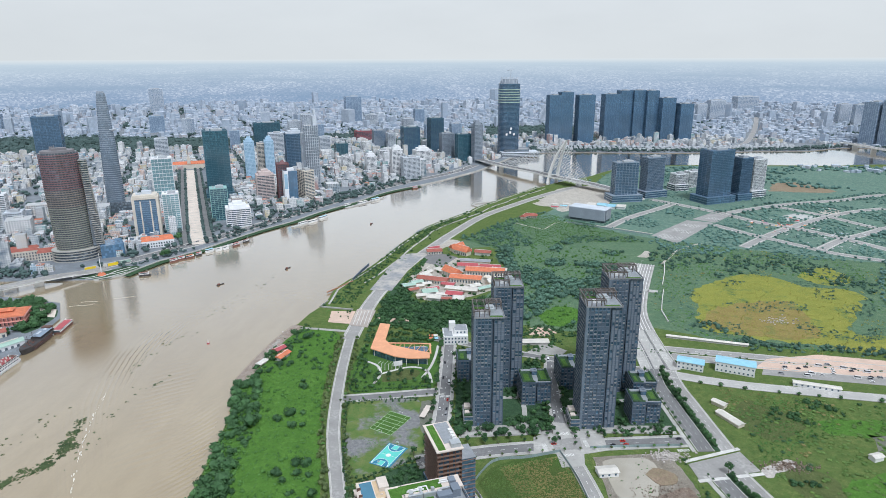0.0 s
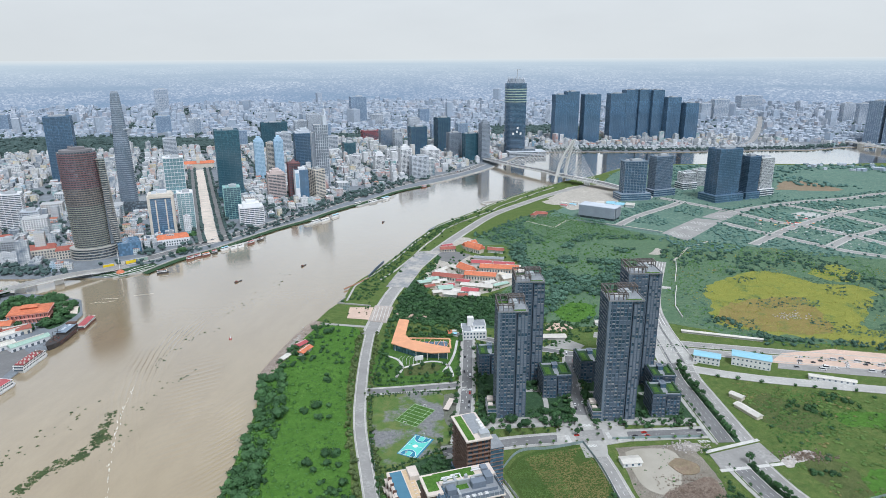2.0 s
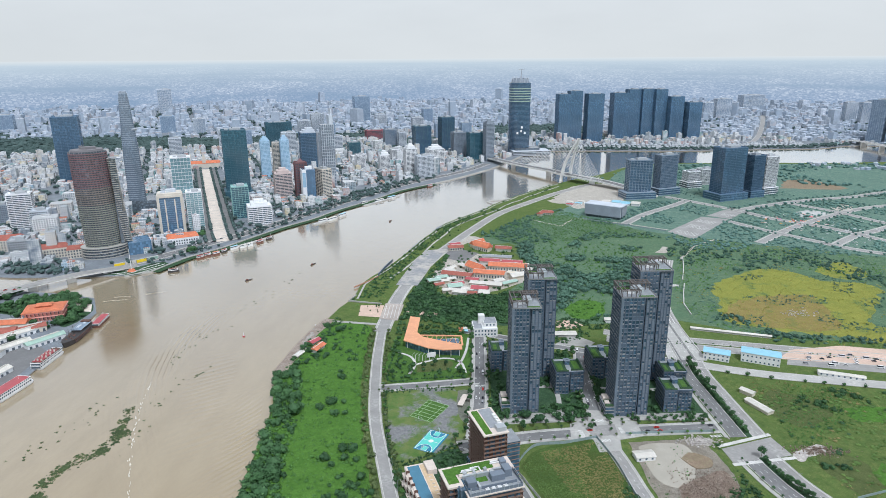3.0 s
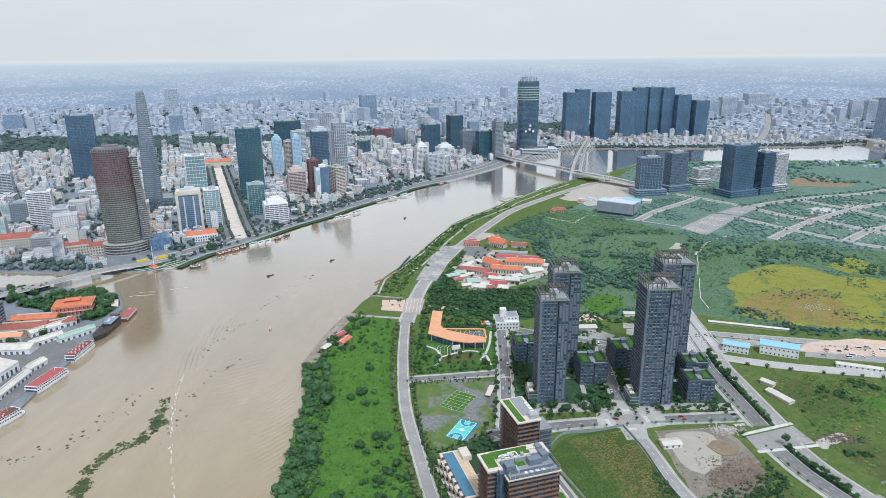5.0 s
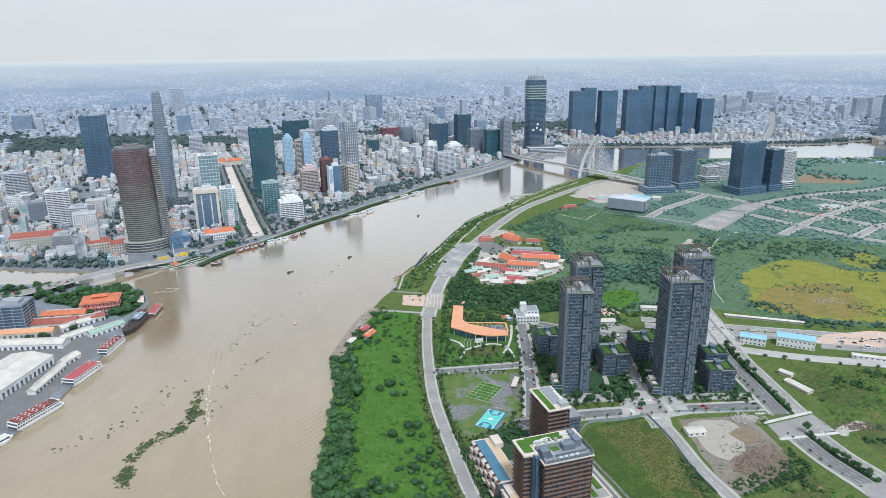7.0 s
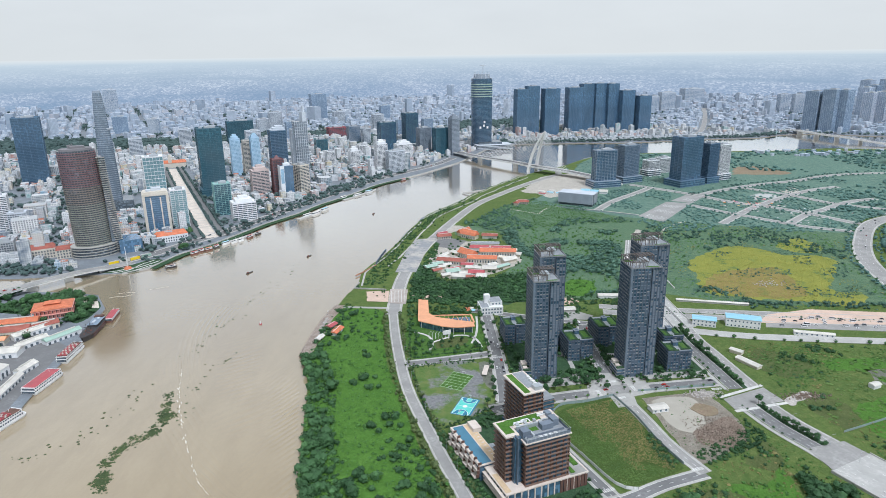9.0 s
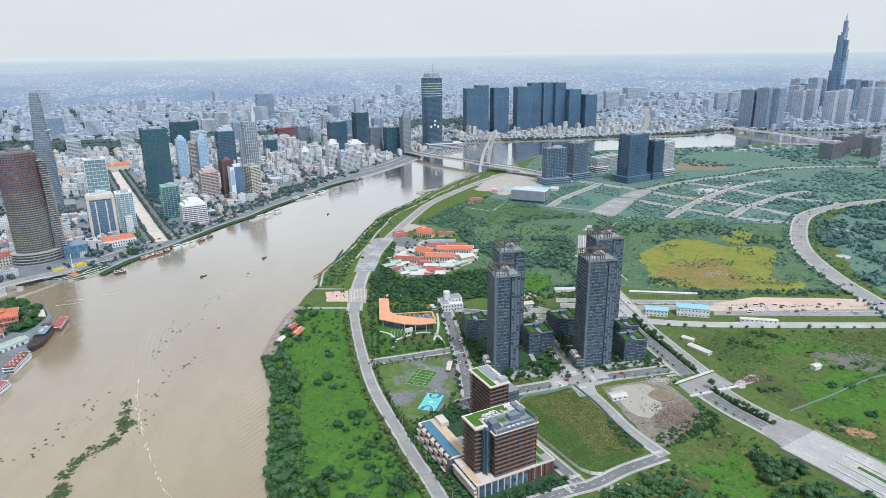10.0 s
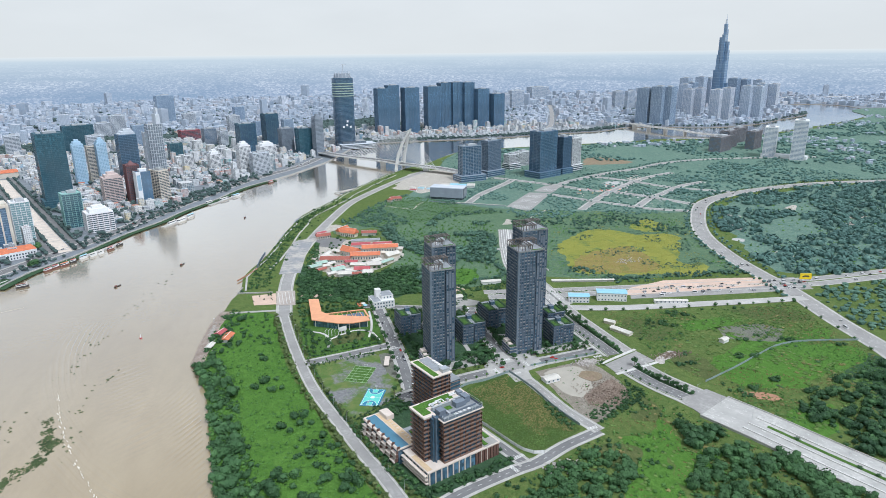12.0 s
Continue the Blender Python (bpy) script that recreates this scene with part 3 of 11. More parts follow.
# ---- distance: a glowing upright ring painted with far suburbs and haze ----
def build_backdrop():
    n = Nodes("painted_far_plain", 1.0, 0.0, 0.0)
    s = n.add("SeparateXYZ")
    n.link(n.where(), s.inputs[0])
    ang = n.math("ARCTAN2", s.outputs[0], s.outputs[1])
    # pattern crowds together with height, to fit the camera's eye level
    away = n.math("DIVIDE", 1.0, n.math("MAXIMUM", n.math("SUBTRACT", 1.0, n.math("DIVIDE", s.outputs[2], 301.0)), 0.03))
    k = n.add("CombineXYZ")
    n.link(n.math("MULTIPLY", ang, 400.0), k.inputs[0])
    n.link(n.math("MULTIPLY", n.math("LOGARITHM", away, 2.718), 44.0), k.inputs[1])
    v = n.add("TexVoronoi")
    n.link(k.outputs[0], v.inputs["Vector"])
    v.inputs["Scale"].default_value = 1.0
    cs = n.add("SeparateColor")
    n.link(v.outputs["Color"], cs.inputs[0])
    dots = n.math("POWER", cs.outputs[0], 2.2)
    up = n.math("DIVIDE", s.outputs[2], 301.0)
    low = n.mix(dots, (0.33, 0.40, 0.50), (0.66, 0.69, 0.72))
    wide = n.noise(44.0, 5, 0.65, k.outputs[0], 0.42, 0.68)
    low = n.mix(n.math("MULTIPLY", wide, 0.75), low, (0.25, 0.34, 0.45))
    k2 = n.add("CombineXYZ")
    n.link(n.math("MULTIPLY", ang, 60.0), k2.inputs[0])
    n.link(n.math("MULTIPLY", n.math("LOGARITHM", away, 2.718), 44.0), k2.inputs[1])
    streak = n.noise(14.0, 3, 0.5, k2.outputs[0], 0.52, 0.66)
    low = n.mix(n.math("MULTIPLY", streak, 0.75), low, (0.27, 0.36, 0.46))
    # haze painted in: paler upwards, meeting the sky's colour at the rim
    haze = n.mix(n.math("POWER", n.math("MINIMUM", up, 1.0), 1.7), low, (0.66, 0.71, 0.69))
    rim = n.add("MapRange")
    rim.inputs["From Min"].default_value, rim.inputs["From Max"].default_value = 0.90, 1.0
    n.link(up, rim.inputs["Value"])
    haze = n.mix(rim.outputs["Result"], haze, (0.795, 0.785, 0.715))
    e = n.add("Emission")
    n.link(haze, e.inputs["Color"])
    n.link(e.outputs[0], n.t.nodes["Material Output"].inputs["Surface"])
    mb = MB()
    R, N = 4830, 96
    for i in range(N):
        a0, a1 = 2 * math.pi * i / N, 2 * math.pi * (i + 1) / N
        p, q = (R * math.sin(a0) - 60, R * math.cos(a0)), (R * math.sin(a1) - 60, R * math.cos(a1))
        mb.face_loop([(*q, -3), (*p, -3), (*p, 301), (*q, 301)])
    solid("backdrop", mb, n.m, "glowing ring painted as hazy far suburbs under the horizon", "distance", "structure")


build_backdrop()

# ---- roads ----
RIVER_ROAD = finer([(-45, 200), (-71, 310), (-85, 357), (-97, 402), (-112, 460), (-121, 515), (-129, 586), (-134, 654)], 12)
RIVER_ROAD_N = finer([(-134, 654), (-130, 732), (-121, 810), (-96, 920), (-67, 1012), (-26, 1125), (21, 1237), (85, 1337), (177, 1464), (262, 1560)], 20)
BOULEVARD = finer([(198, 455), (195, 424), (203, 390), (216, 359), (224, 336), (240, 295), (257, 250), (275, 205), (310, 110)], 12)
BOULEVARD_A = finer([(195, 423), (203, 390), (216, 359), (224, 336)], 8)
BOULEVARD_B = finer([(222, 336), (240, 295), (257, 250), (275, 205), (310, 110)], 10)
BOULEVARD_M = finer([(192, 592), (190, 560), (192, 530), (195, 490), (198, 452)], 8)
BOULEVARD_N = finer([(262, 941), (223, 826), (201, 748), (195, 690), (194, 640), (193, 592)], 12)
FRONT_STREET = finer([(-40, 428), (16, 445), (76, 455), (114, 459), (178, 466)], 10)
EAST_LANE = finer([(79, 455), (88, 410), (95, 369), (108, 331)], 8)
SOUTH_LANE = finer([(108, 331), (71, 319), (43, 306), (17, 300), (-32, 284), (-70, 262)], 8)
WEST_LANE = finer([(-32, 431), (-2, 394), (13, 357), (33, 306)], 8)
MID_STREET = finer([(79, 456), (79, 496), (80, 556), (86, 612)], 10)
GARDEN_STREET = finer([(-118, 522), (-83, 528), (-24, 540)], 10)
COURT_STREET = finer([(-22, 655), (-22, 570), (-23, 499), (-27, 440)], 10)
BACK_STREET = finer([(-38, 658), (-15, 650), (86, 612), (180, 590)], 12)
CURVE = finer([(425, 250), (448, 330), (466, 388), (478, 454), (502, 551), (512, 625), (528, 705), (566, 814), (631, 917), (715, 1014), (818, 1067), (929, 1094), (1097, 1107), (1300, 1076), (1800, 980)], 18)
HIGHWAY = finer([(120, 650), (200, 632), (310, 612), (430, 590), (548, 570), (680, 566), (900, 560), (1500, 540)], 20)
SERVICE = finer([(190, 586), (263, 562), (406, 538), (500, 524)], 15)
GRID_A = finer([(452, 1037), (512, 1099), (583, 1165), (703, 1258), (789, 1310), (861, 1336)], 20)
GRID_B = finer([(570, 1026), (637, 1087), (687, 1119), (788, 1185), (858, 1206)], 20)
GRID_C = finer([(456, 1187), (491, 1128), (512, 1099), (553, 1045), (586, 1003), (648, 963)], 20)
GRID_D = finer([(640, 1352), (703, 1262), (743, 1176), (799, 1126), (840, 1090)], 20)
EAST_STREET = finer([(400, 1412), (427, 1380), (474, 1323), (516, 1264), (550, 1205), (597, 1165), (632, 1119), (660, 1070), (690, 1010)], 20)
HALL_STREET = finer([(255, 1160), (314, 1241), (391, 1319), (440, 1375)], 20)
PLAIN_ROAD = finer([(505, 1272), (557, 1308), (678, 1370), (824, 1419), (898, 1460), (1008, 1485), (1150, 1480), (1400, 1420)], 30)


def road(name, label, line, half, mat, z=0.14, verge=0.0, kerbs=True, lanes=(), category="road"):
    """A carriageway with kerbs, footways and lane marks."""
    r = thing(name, label, category, kind="structure")
    part("carriageway", MB().ribbon(line, half, z, 0.12), M[mat], r)
    if verge:
        for s in (1, -1):
            part("footway", MB().ribbon(line, verge / 2, z + 0.16, 0.3, s * (half + verge / 2 + 0.3)), M["paving"], r, "pale paved footway")
            part("kerb", MB().ribbon(line, 0.16, z + 0.19, 0.3, s * (half + 0.15)), M["kerb"], r)
    elif kerbs:
        for s in (1, -1):
            part("kerb", MB().ribbon(line, 0.25, z + 0.15, 0.28, s * (half + 0.25)), M["kerb"], r)
    for off in lanes:
        part("lane_mark", MB().dashes(line, off, 0.28, z + 0.02, 3.5, 6.5), M["white_line"], r)
    return r


road("road_river", "worn grey two-lane riverside road between tree rows", RIVER_ROAD, 4.2, "asphalt_pale", verge=1.3)
road("road_embankment", "pale riverside road with wide paved edges", RIVER_ROAD_N, 7.0, "asphalt_pale", verge=2.5)
solid("boulevard_verge", MB().ribbon(BOULEVARD_M + BOULEVARD_A, 21, 0.1, 0.4), M["scrub"], "planted green strips between the boulevard lanes", "verge", "structure")
def beside(line, off):
    """The same line moved sideways; to its left when off is positive."""
    out = []
    for k, p_ in enumerate(line):
        a, b_ = line[max(k - 1, 0)], line[min(k + 1, len(line) - 1)]
        l = math.hypot(b_[0] - a[0], b_[1] - a[1]) or 1.0
        out.append((p_[0] - (b_[1] - a[1]) / l * off, p_[1] + (b_[0] - a[0]) / l * off))
    return out


for ln_ in (BOULEVARD_A, BOULEVARD_M):
    road("road_boulevard", "grey three-lane boulevard carriageway beside a planted median", beside(ln_, -8.3), 6.4, "asphalt", 0.31, lanes=(-2.1, 2.1))
    road("road_boulevard", "grey two-lane boulevard carriageway beside a planted median", beside(ln_, 9.6), 5.0, "asphalt_pale", 0.33, verge=1.4, lanes=(0,))
    solid("boulevard_median", MB().ribbon(beside(ln_, 1.3), 2.2, 0.5, 0.5), M["undergrowth"], "planted median with a pale kerb between carriageways", "verge", "structure")
    solid("boulevard_footway", MB().ribbon(beside(ln_, -18.0), 1.7, 0.45, 0.4), M["concrete"], "pale concrete footway beside the boulevard", "footway", "structure")
road("road_elevated", "wide pale concrete elevated road with many lanes", BOULEVARD_B, 23.0, "concrete", 1.2, kerbs=True, lanes=(-18, -12, -6, 6, 12, 18))
solid("elevated_road_wall", MB().ribbon(BOULEVARD_B, 0.35, 2.2, 2.2, 23.4).ribbon(BOULEVARD_B, 0.35, 2.2, 2.2, -23.4), M["concrete"], "low pale concrete side walls of the elevated road", "wall", "structure")
for off_ in (-14.0, -4.0, 9.0):
    part("barrier", MB().ribbon(BOULEVARD_B[3:], 0.45, 2.0, 0.9, off_), M["kerb"], bpy.data.objects["road_elevated"], "low concrete barrier")
    part("joint", MB().ribbon(BOULEVARD_B[3:], 0.5, 1.235, 0.06, off_ + 1.2), M["asphalt"], bpy.data.objects["road_elevated"], "dark expansion joint")
solid("elevated_road_strip", MB().ribbon(BOULEVARD_B[4:], 1.6, 1.5, 0.4, 3.0), M["turf"], "narrow planted strip along the elevated road", "verge", "structure")
ramp = thing("road_ramp", "wide pale concrete ramp of three lanes between low walls", "road", kind="structure")
AVENUE_N, RAMP = [p_ for p_ in BOULEVARD_N if p_[1] > 684], [p_ for p_ in BOULEVARD_N if p_[1] < 700]
road("road_north_avenue", "wide grey dead-end avenue with white lane lines", AVENUE_N, 16.5, "asphalt_pale", z=0.22, verge=1.6)
for off_ in (-13.5, -9.5, -5.5, 1.5, 5.5, 9.5, 13.5):
    solid("lane_line", MB().ribbon(beside(AVENUE_N, off_), 0.35, 0.26, 0.1), M["white_line"], "long white lane line on the empty avenue", "lane line", "structure")
solid("avenue_median", MB().ribbon(beside(AVENUE_N, -2.0), 1.4, 0.34, 0.3), M["kerb"], "pale median kerb of the empty avenue", "median", "structure")
solid("avenue_crossing", MB().ribbon([(198, 836), (224, 828), (252, 818)], 5.0, 0.38, 0.3), M["concrete"], "pale cross street over the empty avenue", "street", "structure")
solid("avenue_wall", MB().ribbon([(262, 826), (250, 790), (238, 750), (236, 715)], 0.5, 1.6, 1.8).ribbon([(298, 950), (284, 900), (266, 846)], 0.5, 1.4, 1.6), M["kerb"], "white boundary wall beside the avenue", "wall", "structure")
hw_ = [17.0 + 2.0 * max(0.0, (640 - p_[1]) / 48) for p_ in RAMP]
part("carriageway", MB().ribbon(RAMP, hw_, 0.30, 0.3), M["concrete"], ramp)
for k_, off_ in ((0.34, -1), (0.36, 1)):
    part("lane_gap", MB().ribbon([(p_[0] + off_ * h_ * 0.36, p_[1]) for p_, h_ in zip(RAMP, hw_)], 0.9, k_, 0.1), M["asphalt"], ramp, "dark strip between lanes")
    part("barrier", MB().ribbon([(p_[0] + off_ * h_ * 0.46, p_[1]) for p_, h_ in zip(RAMP, hw_)], 0.3, 1.1, 0.9), M["kerb"], ramp, "low concrete barrier")
    part("side_wall", MB().ribbon([(p_[0] + off_ * (h_ + 0.3), p_[1]) for p_, h_ in zip(RAMP, hw_)], 0.35, 1.3, 1.3), M["kerb"], ramp, "low pale side wall")
for off_ in (-0.72, -0.55, -0.15, 0.15, 0.6, 0.8):
    part("lane_mark", MB().dashes([(p_[0] + off_ * h_, p_[1]) for p_, h_ in zip(RAMP, hw_)], 0.0, 0.28, 0.33, 3.5, 6.5), M["white_line"], ramp)
road("street_front", "grey street with pale paving before dark towers", FRONT_STREET, 5.5, "asphalt", z=0.16, verge=3.0, lanes=(0,))
road("street_lane_east", "narrow grey lane beside a construction lot", EAST_LANE, 4.0, "asphalt_pale", z=0.18, verge=2.0, lanes=(0,))
road("street_lane_south", "grey lane with pale footways", SOUTH_LANE, 4.2, "asphalt", z=0.15, verge=2.0, lanes=(0,))
road("street_lane_west", "grey lane between hotel block and reed lot", WEST_LANE, 4.0, "asphalt", z=0.17, verge=2.0, lanes=(0,))
road("street_mid", "grey street between two pairs of dark towers", MID_STREET, 5.0, "asphalt", z=0.13, verge=2.5, lanes=(0,))
road("street_garden", "pale street between garden and playing field", GARDEN_STREET, 4.5, "asphalt", z=0.19, verge=2.4)
road("street_court", "grey street beside the low dark blocks", COURT_STREET, 5.0, "asphalt", z=0.21, verge=3.0, lanes=(0,))
road("street_back", "pale street behind the garden pavilion", BACK_STREET, 4.2, "asphalt", z=0.22, verge=1.5)
road("road_curve", "wide curving grey avenue with pale kerbs through scrub", CURVE, 11.0, "asphalt_pale", verge=2.5, lanes=(-5, 5))
road("road_highway", "busy dual highway at grade", [(x, y + 11) for x, y in HIGHWAY], 5.5, "asphalt_pale", z=0.24, verge=1.2, lanes=(0,))
road("road_highway", "busy southern highway lanes", [(x, y - 7) for x, y in HIGHWAY], 6.5, "asphalt_pale", z=0.23, verge=1.2, lanes=(-2, 2))
road("road_service", "pale concrete service road", SERVICE, 6.0, "concrete", z=0.26, verge=1.5)
for k_, ln in enumerate((GRID_A, GRID_B, GRID_C, GRID_D)):
    road("street_grid", "unfinished grey estate street with pale kerbs", ln, 6.0, "asphalt_pale", z=0.11 + 0.035 * k_ + (0.16 if k_ > 1 else 0), verge=2.6)
road("street_estate", "grey estate avenue beside the dark towers", EAST_STREET, 6.5, "asphalt_pale", z=0.37, verge=3.0)
road("street_estate", "grey estate street beside the exhibition hall", HALL_STREET, 5.5, "asphalt_pale", z=0.45, verge=3.0)
road("road_plain", "grey avenue across the green plain", PLAIN_ROAD, 7.0, "asphalt_pale", z=0.41, verge=2.5)


def patch(name, label, pts, mat, z, step=8.0, amount=3.0, seed=0, category="ground"):
    pts = ragged(pts, step, amount, seed) if amount else list(pts)
    return solid(name, MB().prism(pts, z - 0.6, z), M[mat], label, category, "structure")


patch("meadow_riverside", "bright lush green meadow beside the river", [(-196, 684), (-150, 668), (-142, 590), (-137, 533), (-124, 465), (-108, 395), (-97, 350), (-80, 290), (-60, 200), (-70, 60), (-178, 60), (-184, 260), (-189, 330), (-199, 400), (-203, 450), (-210, 490), (-222, 546), (-220, 602)], "lush", 0.04, 10, 2.5, 1)
patch("playing_field", "worn playing field of grass and gravel", [(-108, 512), (-46, 523), (-32, 445), (-42, 432), (-88, 404), (-99, 440)], "worn_pitch", 0.06, 6, 1.0, 2)
patch("gravel_patch", "grey gravel ground beside the field", [(-44, 520), (-30, 520), (-30, 470), (-40, 470)], "gravel", 0.10, 5, 2.0, 4)
patch("reed_lot", "fenced lot of tall olive and straw reeds", [(8, 405), (24, 428), (74, 442), (88, 385), (94, 345), (88, 334), (46, 319), (36, 330)], "reeds", 0.08, 6, 1.0, 5)
patch("building_lot", "muddy building lot with rubble", [(98, 440), (172, 446), (172, 400), (160, 372), (112, 342), (104, 360)], "mud", 0.07, 6, 1.5, 6)
patch("rubble_patch", "reddish broken rubble on bare ground", [(120, 386), (138, 396), (162, 404), (164, 380), (147, 361), (122, 366)], "rubble", 0.125, 5, 3.0, 7)
patch("puddle", "still muddy puddle on the building lot", [(104, 434), (118, 440), (140, 440), (146, 424), (140, 410), (136, 394), (124, 384), (112, 388), (106, 402), (104, 416)], "puddle", 0.115, 5, 2.0, 8)
patch("yellow_field", "yellow-green sedge spreading over a field", [(296, 823), (340, 862), (393, 896), (435, 883), (458, 845), (499, 842), (515, 810), (460, 731), (434, 690), (469, 684), (453, 653), (424, 632), (398, 650), (340, 668), (283, 690), (268, 708), (290, 770)], "yellow_field", 0.05, 6, 8.0, 9)
patch("yellow_field", "smaller patch of yellow-green sedge", [(478, 908), (531, 933), (538, 876), (506, 852), (471, 872)], "yellow_field", 0.05, 6, 8.0, 109)
patch("dry_field", "patch of dry brown sedge", [(276, 712), (297, 753), (340, 778), (372, 790), (412, 787), (408, 728), (395, 680), (361, 668), (318, 680), (283, 696)], "brown_field", 0.10, 6, 8.0, 10)
# northern and river plains take the grass with haze in its colour
patch("north_plain", "grassland north of the towers, tinted bluish for haze", [(-40, 1010), (20, 1120), (120, 1240), (330, 1080), (600, 965), (640, 950), (560, 830), (515, 700), (495, 640), (300, 655), (215, 700), (60, 705), (50, 1000)], "north_grass_hazed", 0.035, 20, 8.0, 151)
patch("river_plain", "broad plain along the far river, green paled for haze", [(430, 1840), (627, 1880), (1042, 1880), (1367, 1862), (1815, 1950), (2500, 2260), (3000, 2640), (4500, 2000), (4500, 300), (1500, 560), (1250, 1095), (929, 1115), (700, 1030), (640, 950), (330, 1075), (60, 1100), (170, 1300), (330, 1650)], "plain_grass_hazed", 0.02, 60, 8.0, 51)
patch("bright_meadow", "bright green patch in the eastern field", [(262, 405), (300, 425), (363, 442), (400, 415), (440, 400), (430, 370), (385, 362), (320, 345), (280, 355)], "lush", 0.05, 9, 9.0, 52)
patch("bare_patch", "greyish bare soil in the eastern field", [(332, 482), (384, 476), (400, 455), (380, 432), (345, 440), (330, 455)], "gravel", 0.06, 8, 8.0, 53)
patch("dry_patch", "straw-coloured dry grass beside the boulevard", [(236, 440), (262, 432), (275, 410), (268, 390), (246, 396)], "olive_grass", 0.06, 7, 6.0, 54)
patch("bright_meadow", "light green wet meadow below the hotel lane", [(118, 318), (150, 312), (140, 280), (128, 250), (118, 215), (70, 215), (84, 250), (112, 285)], "lush", 0.05, 8, 6.0, 55)
patch("dry_patch", "dry grass along the building lot", [(150, 362), (172, 368), (176, 345), (160, 330), (146, 340)], "olive_grass", 0.06, 7, 5.0, 56)
patch("toll_apron", "grey asphalt apron of the tunnel approach", [(290, 585), (330, 578), (440, 560), (535, 548), (545, 592), (495, 600), (300, 604)], "asphalt_pale", 0.28, 10, 0.0)
patch("toll_plaza", "broad pinkish concrete tunnel plaza", [(288, 598), (310, 620), (368, 632), (462, 614), (500, 604), (494, 574), (440, 580), (330, 592)], "terracotta_paving", 0.32, 10, 0.0)
patch("bridge_plaza", "bare pale sandy ground beside the bridge landing", [(150, 1405), (215, 1530), (312, 1570), (362, 1480), (336, 1440), (310, 1390), (285, 1345), (235, 1325), (190, 1290), (165, 1330)], "sand", 0.06, 14, 9.0, 11)
patch("bare_field", "bare brown earth behind the dark towers", [(700, 1512), (754, 1610), (814, 1628), (850, 1560), (841, 1500)], "brown_earth", 0.06, 14, 9.0, 61)
patch("paved_lot", "wide empty asphalt lot", [(320, 1108), (418, 1222), (463, 1203), (350, 1057)], "asphalt_pale", 0.09, 20, 0.0)
patch("paved_lot", "second empty asphalt lot of the estate", [(431, 1231), (484, 1283), (516, 1264), (468, 1204)], "asphalt_pale", 0.09, 20, 0.0)
patch("forecourt", "pink paved forecourt by the river", [(-172, 735), (-142, 736), (-142, 696), (-169, 700)], "terracotta_paving", 0.12, 10, 0.0)
patch("road_plaza", "pale pinkish stone paving laid across the riverside road", [(-141, 742), (-117, 738), (-119, 686), (-142, 692)], "road_stone", 0.42, 10, 0.0)
for k_ in range(5):
    solid("paving_band", MB().box(-138 + 4.3 * k_, 714, 0.42, 0.7, 42, 0.03, 0.02), M["kerb"], "white stone band in the road paving", "paving", "structure")
solid("lane_to_river", MB().ribbon(finer([(-138, 674), (-165, 678), (-202, 683)], 8), 2.6, 0.2, 0.4), M["garden_paving"], "narrow grey lane leading to the river", "lane", "structure")
solid("terrace_wall", MB().ribbon([(-190, 748), (-146, 739)], 0.8, 1.6, 1.8).ribbon([(-190, 748), (-184, 770)], 0.5, 1.2, 1.4), M["garden_paving"], "low stone terrace wall above the river", "wall", "structure")
patch("city_park", "dark green city park lawns", [(-1640, 1985), (-1407, 2027), (-1203, 2119), (-930, 2200), (-980, 2440), (-1250, 2500), (-1513, 2500), (-1925, 2440)], "undergrowth", 0.1, 60, 12.0, 14)
patch("tower_garden", "paved and planted gardens round the dark towers", [(-8, 470), (60, 474), (70, 468), (70, 600), (-12, 610), (-12, 480)], "undergrowth", 0.12, 20, 0.0)
patch("tower_garden", "paved and planted gardens round the dark towers", [(88, 476), (176, 480), (174, 560), (150, 590), (90, 605)], "undergrowth", 0.12, 20, 0.0)
patch("tower_forecourt", "pale paved forecourt between street trees", [(-8, 463), (54, 470), (66, 476), (64, 487), (-6, 480)], "garden_paving", 0.2, 20, 0.0)
patch("tower_forecourt", "pale paved forecourt by the boulevard", [(94, 474), (174, 476), (174, 488), (94, 486)], "garden_paving", 0.2, 20, 0.0)
patch("garden_lawn", "planted pavilion garden with lawns", [(-116, 640), (-112, 536), (-36, 546), (-32, 640), (-60, 660)], "turf", 0.09, 10, 1.0, 15)
patch("garden_clearing", "olive-brown mown lawn in the pavilion garden", [(-84, 556), (-56, 562), (-50, 580), (-70, 584), (-86, 576)], "olive_grass", 0.16, 5, 1.5, 18)
for ln_ in ([(-108, 600), (-94, 590), (-88, 572), (-92, 552)], [(-88, 572), (-60, 588), (-42, 580), (-36, 556)], [(-46, 566), (-40, 586), (-36, 610), (-34, 640)]):
    solid("garden_path", MB().ribbon(finer(ln_, 4), 1.3, 0.26, 0.3), M["kerb"], "pale curved path through the pavilion garden", "path", "structure")
patch("hotel_court", "planted court round the brick hotel", [(-80, 398), (-38, 428), (-10, 392), (26, 312), (-30, 290), (-58, 300)], "undergrowth", 0.11, 10, 0.5, 16)
patch("junction", "pale paved corners of the street junction", [(52, 443), (54, 466), (66, 474), (70, 490), (90, 488), (94, 474), (112, 472), (112, 450), (92, 444), (90, 428), (72, 426), (70, 444)], "paving", 0.38, 10, 0.0)
patch("junction", "grey asphalt heart of the street junction", [(69, 447), (68, 463), (92, 467), (92, 451)], "asphalt_pale", 0.43, 10, 0.0)
